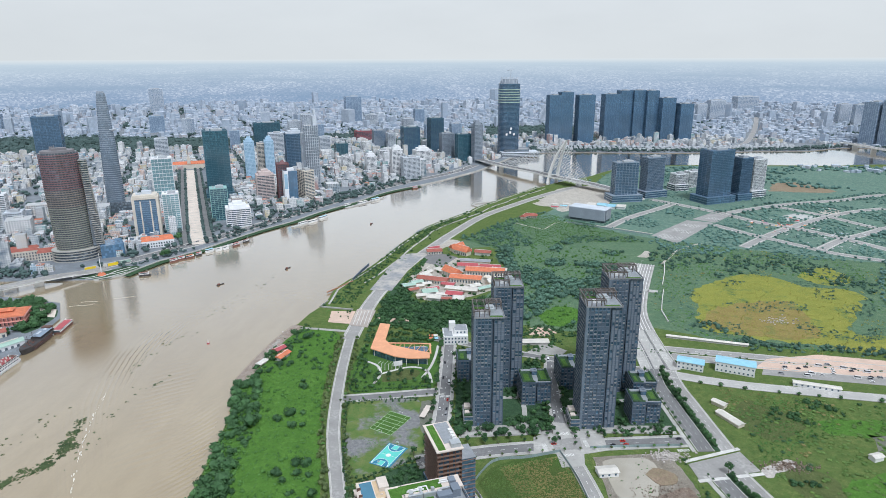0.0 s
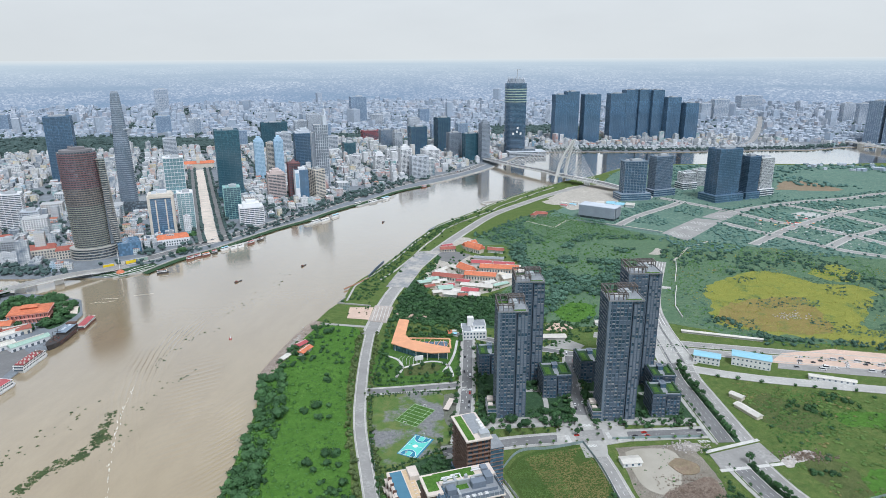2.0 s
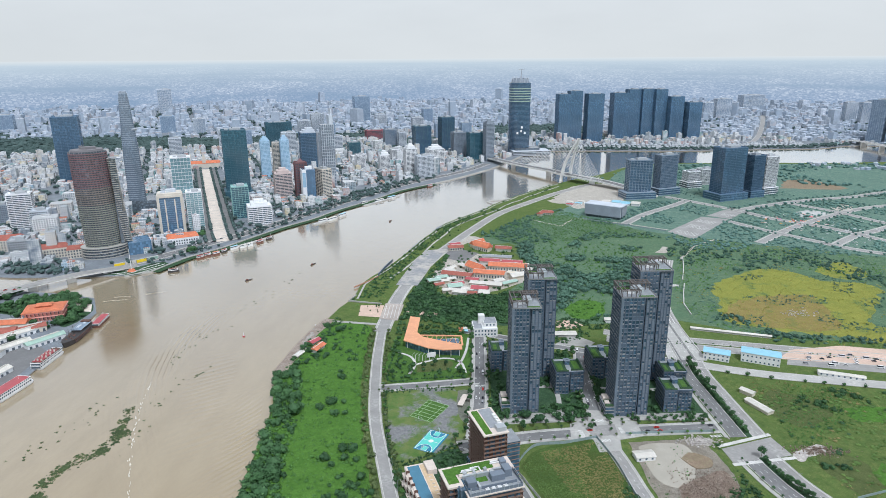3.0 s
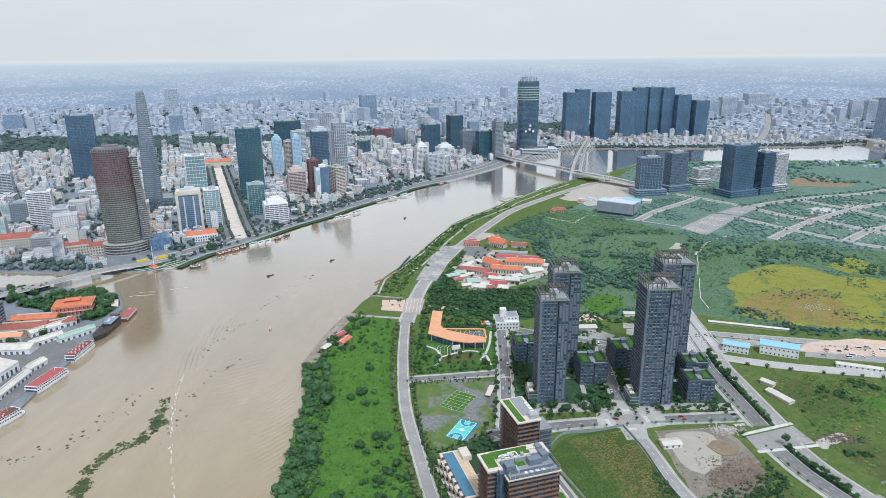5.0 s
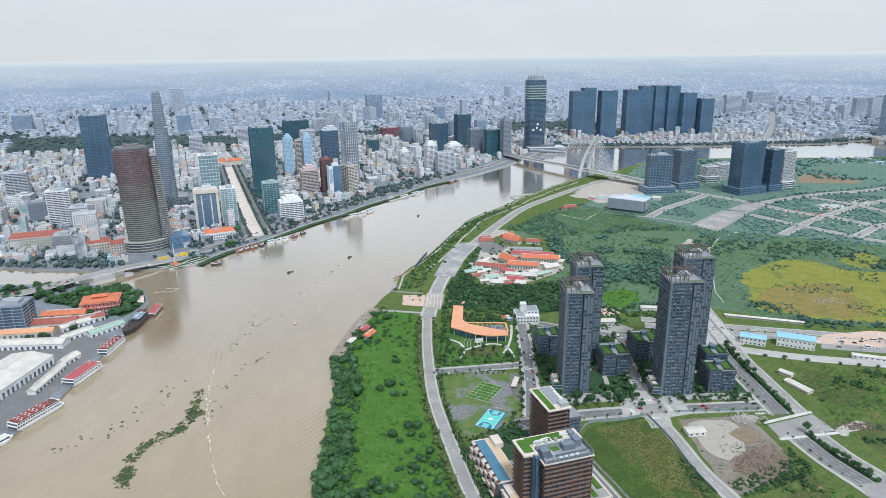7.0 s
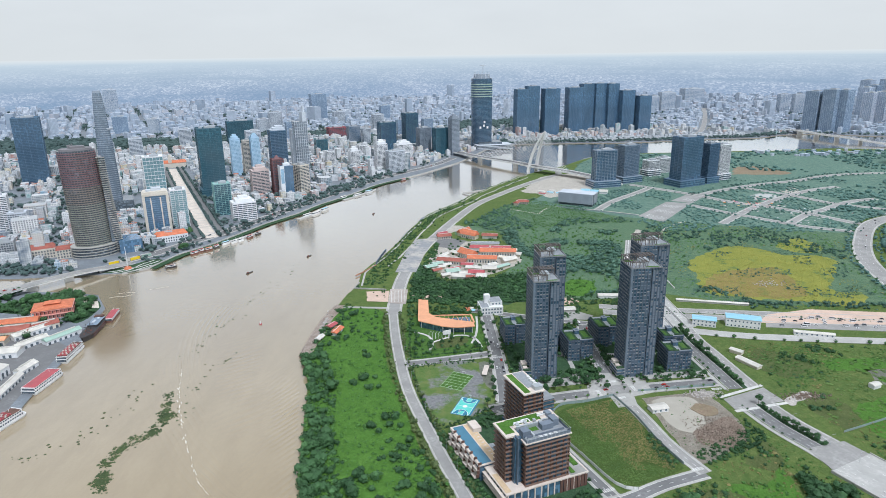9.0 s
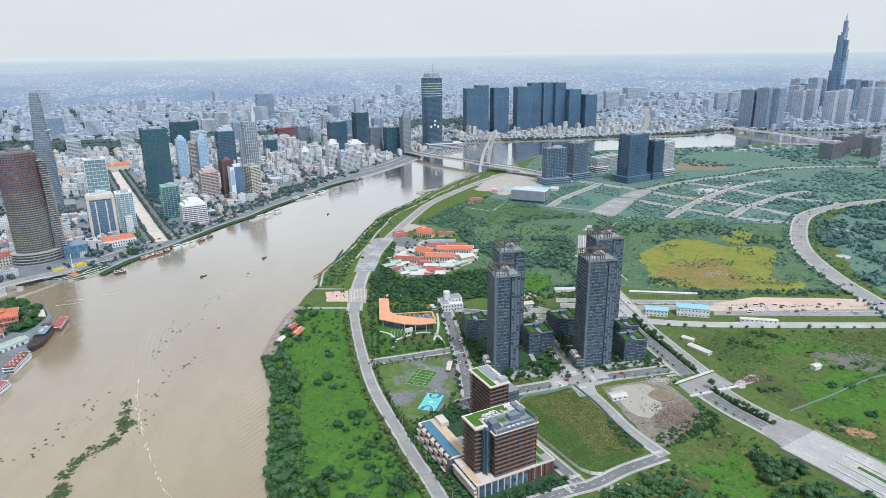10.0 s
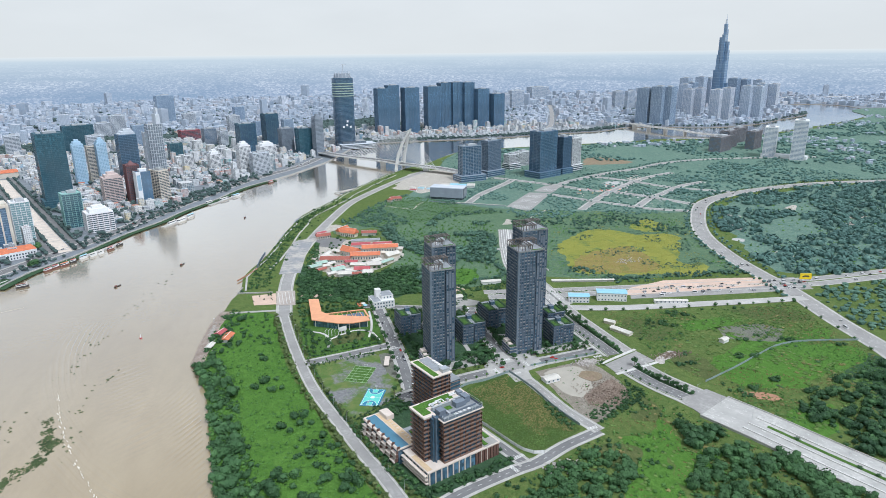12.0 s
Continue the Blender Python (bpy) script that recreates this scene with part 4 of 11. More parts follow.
for lab, pts in (("dark undergrowth beneath the woodland", [(60, 700), (200, 705), (200, 800), (225, 880), (235, 960), (160, 1040), (50, 1000), (50, 930), (62, 860), (20, 790)]),
                 ("pale green undergrowth inside the curving road", [(560, 690), (610, 790), (665, 890), (745, 985), (850, 1030), (1100, 1065), (1500, 1000), (1500, 610), (900, 600), (570, 600)]),
                 ("dark undergrowth by the elevated road", [(300, 110), (330, 240), (370, 330), (405, 370), (450, 370), (420, 250), (410, 70)]),
                 ("dark undergrowth round the tiled halls", [(-112, 695), (40, 685), (56, 785), (-10, 776), (-70, 768), (-95, 850), (-110, 800)])):
    # the two far patches use the haze-tinted grass
    patch("undergrowth", lab, pts, "plain_grass_hazed" if "curving" in lab else "north_grass_hazed" if "woodland" in lab else "undergrowth", 0.03, 12, 9.0, len(lab))
patch("junction", "broad grey asphalt boulevard junction", [(170, 434), (216, 452), (222, 427), (172, 415)], "asphalt_pale", 0.40, 10, 0.0)
patch("junction", "grey asphalt apron before the elevated road", [(200, 356), (235, 364), (247, 338), (204, 324)], "asphalt_pale", 0.62, 10, 0.0)
for a_, b_ in (((168, 437), (217, 456)), ((171, 413), (223, 424))):
    solid("crossing_strip", MB().ribbon([a_, b_], 1.7, 0.47, 0.2), M["kerb"], "pale paved crossing strip across the boulevard", "crossing", "structure")
patch("old_quarter_ground", "paved yard of the tiled-roof quarter", [(-88, 850), (-60, 960), (20, 940), (56, 856), (-10, 785), (-60, 778)], "sand", 0.08, 14, 5.0, 17)
patch("port_quay", "wide grey asphalt port quay", [(-478, 398), (-474, 452), (-482, 527), (-488, 590), (-560, 640), (-700, 640), (-700, 380)], "asphalt", 0.10, 20, 0.0)
patch("soil_mound", "low brown soil mound on the building lot", [(134, 420), (142, 428), (156, 422), (154, 410), (142, 408)], "brown_earth", 0.5, 4, 1.6, 71)
patch("wet_meadow", "paler green clearing in the wood", [(689, 829), (803, 876), (801, 807), (719, 746), (668, 762)], "plain_grass_hazed", 0.07, 12, 10.0, 72)
patch("wet_meadow", "paler green clearing in the wood", [(900, 880), (1046, 892), (880, 720), (819, 763)], "plain_grass_hazed", 0.07, 14, 12.0, 73)
patch("bare_ground", "white bare ground scattered in the wood", [(885, 850), (947, 860), (930, 830), (895, 820)], "sand", 0.13, 5, 7.0, 74)
patch("bare_ground", "white bare ground scattered in the wood", [(849, 799), (880, 806), (885, 780), (862, 778)], "sand", 0.13, 5, 6.0, 75)
patch("bare_ground", "white bare ground scattered in the wood", [(834, 928), (876, 944), (849, 912)], "sand", 0.13, 5, 4.0, 76)
patch("bare_ground", "white bare ground beside the curving road", [(560, 684), (584, 684), (575, 662)], "sand", 0.13, 4, 3.0, 77)
patch("bare_ground", "white bare ground beside the curving road", [(605, 698), (626, 684), (608, 664)], "sand", 0.13, 4, 3.0, 78)
patch("bare_ground", "pale cleared plot on the estate", [(726, 1333), (761, 1332), (734, 1279), (705, 1289)], "sand", 0.13, 8, 6.0, 79)
patch("building_lot_grass", "green weeds taking over the lot's edge", [(158, 442), (176, 446), (180, 400), (170, 366), (150, 346), (146, 356), (166, 382), (166, 410)], "scrub", 0.11, 4, 2.5, 80)
patch("empty_lot", "wide empty dark asphalt lot beside the road", [(-136, 812), (-106, 810), (-91, 905), (-74, 973), (-66, 989), (-94, 983), (-108, 979), (-124, 897)], "worn_lot", 0.36, 20, 0.0)
patch("empty_lot", "grey asphalt yard behind the tiled halls", [(-77, 980), (-56, 992), (-20, 966), (-43, 918), (-71, 937)], "asphalt", 0.12, 20, 0.0)
patch("sandy_verge", "pale sandy verge beside the embankment road", [(-66, 989), (-58, 1041), (-35, 1069), (-15, 1051), (-50, 1010)], "sand", 0.11, 8, 3.0, 81)
patch("forecourt", "pink paved strip beside the road", [(-112, 718), (-73, 714), (-72, 701), (-112, 702)], "terracotta_paving", 0.1, 10, 0.0)
patch("garden_plaza", "round pink paved garden plaza behind the towers", [(69, 689), (80, 694), (93, 690), (100, 678), (84, 668), (68, 672)], "terracotta_paving", 0.3, 4, 0.0)
patch("garden_plaza", "pale paved fan-shaped plaza", [(60, 625), (83, 653), (105, 632), (97, 620)], "garden_paving", 0.3, 6, 0.0)
patch("clearing", "bright grass clearing behind the towers", [(84, 729), (109, 759), (136, 750), (126, 704), (94, 700)], "lush", 0.07, 6, 4.0, 85)
patch("bare_ground", "pale bare ground in the northern grass", [(264, 976), (281, 1009), (293, 1001), (282, 977)], "sand", 0.1, 5, 4.0, 86)
patch("terracotta_yard", "sandy building ground by the bridge landing", [(133, 1368), (175, 1400), (209, 1371), (205, 1341), (149, 1340)], "sand", 0.08, 8, 5.0, 87)
for ln_ in ([(135, 1144), (166, 1200), (180, 1200), (246, 1169), (325, 1119)], [(79, 1197), (110, 1165), (135, 1144)], [(290, 940), (315, 978), (341, 1019), (390, 1060)]):
    solid("dirt_track", MB().ribbon(finer(ln_, 10), 1.8, 0.1, 0.3), M["sand"], "pale dirt track through the grass", "track", "structure")
solid("promenade", MB().ribbon([(x + 5.5, y - 2) for x, y in river_line if 745 < y < 1580], 1.3, 0.3, 0.5), M["paving"], "pale paved promenade edge along the embankment", "promenade", "structure")
solid("promenade", MB().ribbon([(x + 26, y - 8) for x, y in river_line if 820 < y < 1560], 1.5, 0.28, 0.5), M["paving"], "pale inner path along the embankment", "promenade", "structure")
solid("bank_shingle", MB().ribbon([(x + 3.0, y) for x, y in river_line if 540 < y < 705], 6.5, 0.30, 2.4), M["bank_stone"], "pinkish broken stone along the river bank", "bank", "structure")
for x, y, rot, n_ in ((352, 1098, 46, 9), (384, 1140, 46, 9), (412, 1182, 46, 8), (470, 1240, 46, 6)):
    bay_ = thing("parking_bay", "faded white parking lines on the empty lot", "parking bay", x, y, 0.1, rot, "parking bays", "structure")
    for k in range(n_):
        part("line", MB().box(0, -16 + 4.2 * k, 0, 22, 0.5, 0.03), M["white_line"], bay_)
for ln_ in ([(-8, 468), (30, 472), (66, 474)], [(92, 474), (130, 478), (174, 478)], [(46, 474), (50, 510), (48, 545), (66, 560)], [(4, 520), (30, 530), (60, 530)], [(92, 530), (120, 528), (172, 530)]):
    solid("garden_path", MB().ribbon(finer(ln_, 6), 2.2, 0.26, 0.3), M["paving"], "pale paved garden path between the towers", "path", "structure")
patch("museum_garden", "dark planted garden round the museum", [(-640, 700), (-600, 752), (-535, 742), (-505, 700), (-512, 655), (-540, 680), (-600, 690)], "undergrowth", 0.14, 8, 2.0, 90)
patch("museum_forecourt", "pale gravel forecourt beside the museum", [(-552, 728), (-520, 728), (-506, 702), (-530, 706)], "plaza_stone", 0.18, 8, 0.0)
patch("lime_patch", "lime green wet grass in the eastern field", [(300, 500), (350, 506), (372, 488), (330, 476), (300, 482)], "lush", 0.06, 6, 6.0, 91)
patch("lime_patch", "lime green grass beside the elevated road", [(262, 300), (290, 318), (320, 310), (300, 280), (272, 270)], "lush", 0.06, 6, 5.0, 92)
patch("lime_patch", "lime green grass in a hollow below the elevated road", [(121, 280), (130, 262), (116, 238), (92, 240), (98, 262)], "lush", 0.07, 6, 3.0, 95)
patch("lime_patch", "bright green swale below the elevated road", [(166, 338), (168, 316), (158, 287), (180, 282), (178, 268), (131, 251), (141, 281), (143, 308)], "lush", 0.06, 6, 5.0, 96)
patch("lime_patch", "lime green strip above the net fence", [(333, 462), (359, 434), (407, 440), (449, 446), (434, 420), (373, 421), (338, 421)], "lush", 0.065, 6, 6.0, 97)
patch("dry_patch", "rusty dry grass beside the boulevard", [(246, 402), (268, 400), (256, 380), (240, 388)], "olive_grass", 0.07, 5, 6.0, 98)
patch("dry_patch", "rusty dry brush by the hotel lane", [(98, 312), (126, 304), (118, 284), (92, 286)], "olive_grass", 0.07, 5, 4.0, 99)
patch("rubble_strip", "pale brown rubble strip beside the boulevard", [(222, 430), (236, 438), (250, 443), (254, 436), (240, 428), (226, 421)], "rubble_white", 0.07, 2, 3.0, 100)
patch("dry_patch", "olive-brown dry grass in the eastern field", [(380, 520), (450, 508), (462, 470), (420, 466), (390, 490)], "olive_grass", 0.06, 6, 9.0, 93)
patch("dry_patch", "olive-brown dry grass by the long shed", [(228, 520), (262, 528), (290, 500), (262, 470), (236, 480)], "olive_grass", 0.06, 6, 8.0, 94)


# ---- the two pairs of dark residential towers ----
def shared(name, mesh, parent, loc=(0, 0, 0), rz=0.0, label=""):
    ob = new(name, mesh)
    ob.parent = parent
    ob.matrix_basis = pose(*loc, 0, 0, rz)
    return tagged(ob, label) if label else ob


def pergola(t, w, d, z, hgt, ox=0.0, oy=0.0):
    """Open steel frame on a roof: posts and beams."""
    post = MB().box(0, 0, 0, 0.55, 0.55, hgt).mesh("post", M["steel_frame"])
    nx, ny = max(2, round(w / 4.2)), max(2, round(d / 4.2))
    for i in range(nx + 1):
        for sy in (-1, 1):
            shared("post", post, t, (ox - w / 2 + w * i / nx, oy + sy * d / 2, z))
    for j in range(1, ny):
        for sx in (-1, 1):
            shared("post", post, t, (ox + sx * w / 2, oy - d / 2 + d * j / ny, z))
    for sy in (-1, 1):
        part("beam", MB().box(ox, oy + sy * d / 2, z + hgt, w + 1.0, 0.8, 0.7), M["steel_frame"], t)
        part("beam", MB().box(ox, oy + sy * (d / 2 - 3.4), z + hgt + 0.02, w + 0.4, 0.5, 0.6), M["steel_frame"], t)
    for sx in (-1, 1):
        part("beam", MB().box(ox + sx * w / 2, oy, z + hgt + 0.01, 0.8, d + 0.6, 0.7), M["steel_frame"], t)
        part("beam", MB().box(ox + sx * (w / 2 - 3.4), oy, z + hgt + 0.03, 0.5, d, 0.6), M["steel_frame"], t)
    rung = MB().box(0, 0, 0, 0.4, 3.4, 0.5).mesh("beam", M["steel_frame"])
    for i in range(1, nx):
        for sy in (-1, 1):
            shared("beam", rung, t, (ox - w / 2 + w * i / nx, oy + sy * (d / 2 - 1.7), z + hgt + 0.05))


def wing(t, x0, x1, y0, y1, h, st, bay=3.1, wall_share=0.3, z0=0.0, clad="dark_wall"):
    """One upright mass of a tower: glass core, a slab each storey, piers, dark wall panels and railings."""
    w, d, cx, cy = x1 - x0, y1 - y0, (x0 + x1) / 2, (y0 + y1) / 2
    part("glazing", MB().box(cx, cy, z0, w - 1.3, d - 1.3, h - z0), M["dark_glass"], t, "smoked glass")
    slab = MB().box(0, 0, 0, w, d, 0.55).mesh("floor_slab", M["dark_slab"])
    n_ = int((h - z0) / st)
    for i in range(n_ + 1):
        shared("floor_slab", slab, t, (cx, cy, z0 + min(i * st, h - z0 - 0.55)))
    pier = MB().box(0, 0, 0, 0.75, 0.75, h - z0 - 0.1).mesh("pier", M["dark_wall"])
    nx, ny = max(1, round(w / bay)), max(1, round(d / bay))
    for i in range(nx + 1):
        for y in (y0 + 0.34, y1 - 0.34):
            shared("pier", pier, t, (x0 + 0.34 + (w - 0.68) * i / nx, y, z0 + 0.02))
    for j in range(1, ny):
        for x in (x0 + 0.34, x1 - 0.34):
            shared("pier", pier, t, (x, y0 + 0.34 + (d - 0.68) * j / ny, z0 + 0.02))
    rng = random.Random(int(x0 * 7 + y0 * 13 + h))
    rail = MB()
    panel = MB()
    for i in range(n_):
        z = z0 + i * st + 0.55
        for k in range(nx):
            x = x0 + 0.34 + (w - 0.68) * (k + 0.5) / nx
            if rng.random() < wall_share:
                panel.box(x, y0 + 0.42, z, (w - 0.7) / nx * 0.8, 0.3, st - 0.6)
            elif rng.random() < 0.45:
                rail.box(x, y0 + 0.12, z, (w - 0.7) / nx * 0.9, 0.12, 1.05)
        for k in range(ny):
            y = y0 + 0.34 + (d - 0.68) * (k + 0.5) / ny
            if rng.random() < 0.7:
                rail.box(x0 + 0.1, y, z, 0.14, (d - 0.7) / ny * 0.92, 1.05)
            if rng.random() < wall_share:
                panel.box(x1 - 0.42, y, z, 0.3, (d - 0.7) / ny * 0.8, st - 0.6)
    part("balcony_railing", rail, M["grey_slab"], t, "thin grey balcony fronts", "stuff")
    part("wall_infill", panel, M[clad], t, "grey infill panels", "stuff")


def dark_tower(x, y, w, d, h, rot, split, label):
    t = thing("apartment_tower", label, "apartment tower", x, y, 0, rot, "dark residential towers")
    st, s = 3.45, -w / 2 + w * split
    wing(t, -w / 2, s - 0.8, -d / 2, d / 2, h, st)
    wing(t, s + 0.8, w / 2, -d / 2 + 1.6, d / 2 - 1.2, h - 0.4, st, wall_share=0.62, clad="flank")
    part("recess", MB().box(s, 0.6, 0, 2.4, d - 5.0, h - 1.0), M["dark_wall"], t, "dark recessed joint")
    part("corner_pier", MB().box(-w / 2 + 0.9, -d / 2 + 0.9, 0, 2.1, 2.1, h), M["dark_slab"], t, "grey corner pier")
    # roof: parapets, green beds, plant rooms, open steel frames
    part("parapet", MB().box(-0.2, -d / 2 + 0.3, h, w - 0.6, 0.4, 1.2).box(-0.2, d / 2 - 0.3, h, w - 0.6, 0.4, 1.2)
         .box(-w / 2 + 0.3, 0, h + 0.01, 0.4, d - 0.8, 1.2).box(w / 2 - 0.3, 0, h + 0.01, 0.4, d - 3, 1.2), M["grey_slab"], t)
    part("roof_deck", MB().box(0, 0, h - 0.02, w - 1.2, d - 3.2, 0.22), M["roof_grey"], t)
    part("roof_garden", MB().box(w * 0.22, -d / 2 + 3.2, h + 0.2, w * 0.42, 4.0, 0.35), M["turf"], t, "planted green bed")
    part("roof_garden", MB().box(-w * 0.25, d / 2 - 4.2, h + 0.2, w * 0.36, 4.4, 0.35), M["turf"], t, "planted green bed")
    pr = part("plant_room", MB().box(w * 0.05, 1.0, h + 0.2, w * 0.3, d * 0.3, 4.2).box(w * 0.05, 1.0, h + 4.4, w * 0.22, d * 0.2, 1.4), M["plant_metal"], t, "grey plant room")
    part("cooling_unit", MB().box(-w * 0.2, -1, h + 0.2, 3, 5, 2.2).box(-w * 0.2 + 4, -1.4, h + 0.2, 2.4, 3.5, 1.7), M["white"], t)
    pergola(t, w * 0.5, d * 0.95, h + 0.9, 5.2, -w * 0.24, 0)
    pergola(t, w * 0.5, d * 0.32, h + 0.9, 5.6, w * 0.2, d * 0.32)
    # low podium at its foot
    part("podium", MB().box(-w / 2 - 3.6, -d / 2 + 9, 0, 7.2, 19, 9.4), M["dark_glass"], t, "dark glazed garden podium")
    for z in (3.0, 6.2, 9.4):
        part("podium_slab", MB().box(-w / 2 - 3.8, -d / 2 + 9, z, 8.2, 20.4, 0.5), M["grey_slab"], t)
    part("podium_terrace", MB().box(-w / 2 - 4.2, -d / 2 + 14, 9.9, 5.0, 7, 2.8).box(-w / 2 - 4.6, -d / 2 + 5.5, 9.9, 4.0, 4.5, 1.6), M["cream_stone"], t, "cream terrace boxes")
    part("podium_planting", MB().box(-w / 2 - 3.8, -d / 2 + 1.2, 9.9, 7.0, 3.0, 1.1).box(-w / 2 - 3.6, -d / 2 + 9.2, 9.9, 6.4, 2.6, 0.9), M["undergrowth"], t, "planted terrace beds")
    return t


dark_tower(15.5, 495.3, 25.5, 27, 99, 4, 0.62, "charcoal residential tower with an open steel roof frame")
dark_tower(107.6, 494.5, 30, 27, 110, 4, 0.68, "taller charcoal residential tower with grey flank, at the paved junction")
dark_tower(35.0, 561.0, 27.5, 27, 102, 4, 0.6, "charcoal residential tower with roof frame, behind its twin")
dark_tower(139.0, 558.5, 31, 27, 112, 4, 0.6, "tall charcoal residential tower with roof frame, beside the boulevard")


def low_block(x, y, w, d, h, rot, label):
    """Six-storey dark block with a green roof and a notch."""
    t = thing("low_block", label, "apartment block", x, y, 0, rot, "dark low blocks")
    wing(t, -w / 2, -0.8, -d / 2, d / 2, h, 3.5, wall_share=0.25)
    wing(t, 0.8, w / 2, -d / 2 + 2.5, d / 2, h, 3.5, wall_share=0.25)
    part("recess", MB().box(0, 2, 0, 2.2, d - 5, h - 0.6), M["dark_wall"], t)
    part("roof_deck", MB().box(0, 0.6, h - 0.05, w - 2.2, d - 2.4, 0.25), M["roof_grey"], t)
    part("roof_garden", MB().box(-w / 4 - 0.4, -1.5, h + 0.2, w / 2 - 4.0, d - 7.5, 0.4), M["undergrowth"], t, "planted green roof")
    part("roof_garden", MB().box(w / 4 + 0.4, 1.2, h + 0.2, w / 2 - 3.6, d - 8, 0.4), M["undergrowth"], t, "planted green roof")
    part("roof_lawn", MB().box(w / 4 + 0.6, 0, h + 0.6, w / 2 - 8, d - 12, 0.12), M["turf"], t, "mown lawn strip")
    part("roof_lawn", MB().box(-w / 4 - 1.2, -3, h + 0.6, w / 2 - 8.5, d - 15, 0.12), M["turf"], t, "mown lawn strip")
    part("roof_hedge", MB().box(-w / 4 - 0.4, -d / 2 + 1.4, h + 0.3, w / 2 - 2, 1.4, 1.3).box(-w / 2 + 1.5, 0, h + 0.32, 1.4, d - 4, 1.3).box(w / 4 + 0.4, -d / 2 + 3.9, h + 0.3, w / 2 - 2, 1.4, 1.3).box(w / 2 - 1.5, 1.2, h + 0.32, 1.4, d - 6, 1.3), M["undergrowth"], t, "clipped roof hedges")
    part("roof_edge", MB().box(0, -d / 2 + 0.2, h + 0.01, w * 0.98, 0.5, 0.9).box(-w / 2 + 0.3, 0, h + 0.02, 0.5, d * 0.98, 0.9).box(w / 2 - 0.3, 1, h + 0.02, 0.5, d - 3, 0.9), M["dark_wall"], t)
    part("plant_room", MB().box(0, d * 0.15, h + 0.3, 4.6, 6.0, 3.6), M["dark_glass"], t, "dark glazed stair head")
    part("plant_room_roof", MB().box(0, d * 0.15, h + 3.9, 5.2, 6.6, 0.35).box(0.6, d * 0.15 + 0.8, h + 4.25, 2.0, 2.4, 0.8), M["flank"], t)
    return t


low_block(151, 501, 25, 24, 21, 2, "dark six-storey block with planted roof by the boulevard")
low_block(158, 535, 22, 24, 21, 2, "dark six-storey block with planted roof behind a tower")
low_block(60, 532, 27, 28, 22, 5, "dark six-storey block with planted roof beside a tower")
low_block(98, 563, 26, 30, 22, 5, "dark six-storey block with planted roof along the middle street")
low_block(0, 573, 24, 26, 22, 5, "dark six-storey block with planted roof by the garden street")


# ---- brick hotel with pool terrace ----
def hotel_wing(t, x0, x1, y0, y1, z0, h, st=3.4):
    w, d, cx, cy = x1 - x0, y1 - y0, (x0 + x1) / 2, (y0 + y1) / 2
    part("glazing", MB().box(cx, cy, z0, w - 3.4, d - 3.4, h - z0), M["dark_glass"], t, "dark glass set back")
    n_ = int((h - z0) / st)
    slab = MB().box(0, 0, 0, w, d, 0.34).mesh("balcony_slab", M["bronze"])
    front = MB().box(0, 0, 0, w - 0.3, 0.12, 0.3).mesh("balcony_front", M["bronze"])
    side = MB().box(0, 0, 0, 0.12, d - 0.6, 0.3).mesh("balcony_front", M["bronze"])
    nx, ny = round(w / 5.0), round(d / 5.0)
    fin_x = MB().box(0, 0.5, 0, 0.4, 1.2, st - 0.42).mesh("fin", M["brick"])
    fin_y = MB().box(0.5, 0, 0, 1.2, 0.4, st - 0.42).mesh("fin", M["brick"])
    panel_x = MB().box(0, 0, 0, 2.3, 0.3, st - 0.42).mesh("brick_panel", M["brick"])
    panel_y = MB().box(0, 0, 0, 0.3, 2.3, st - 0.42).mesh("brick_panel", M["brick"])
    rng = random.Random(int(x0 + y0 * 3))
    for i in range(n_ + 1):
        z = z0 + i * st
        shared("balcony_slab", slab, t, (cx, cy, z), 0, "")
        if i == n_:
            break
        for y in (y0 + 0.1, y1 - 0.1):
            shared("balcony_front", front, t, (cx, y, z + 0.42))
        for x in (x0 + 0.1, x1 - 0.1):
            shared("balcony_front", side, t, (x, cy, z + 0.42))
        for k in range(nx + 1):
            x = x0 + 0.3 + (w - 0.6) * k / nx
            shared("fin", fin_x, t, (x, y0 + 1.0, z + 0.42))
            if rng.random() < 0.4 and k < nx:
                shared("brick_panel", panel_x, t, (x + 1.6, y0 + 1.75, z + 0.42))
        for k in range(1, ny):
            y = y0 + 0.3 + (d - 0.6) * k / ny
            shared("fin", fin_y, t, (x0 + 1.0, y, z + 0.42))
            if rng.random() < 0.45:
                shared("brick_panel", panel_y, t, (x0 + 1.75, y + 1.6, z + 0.42))


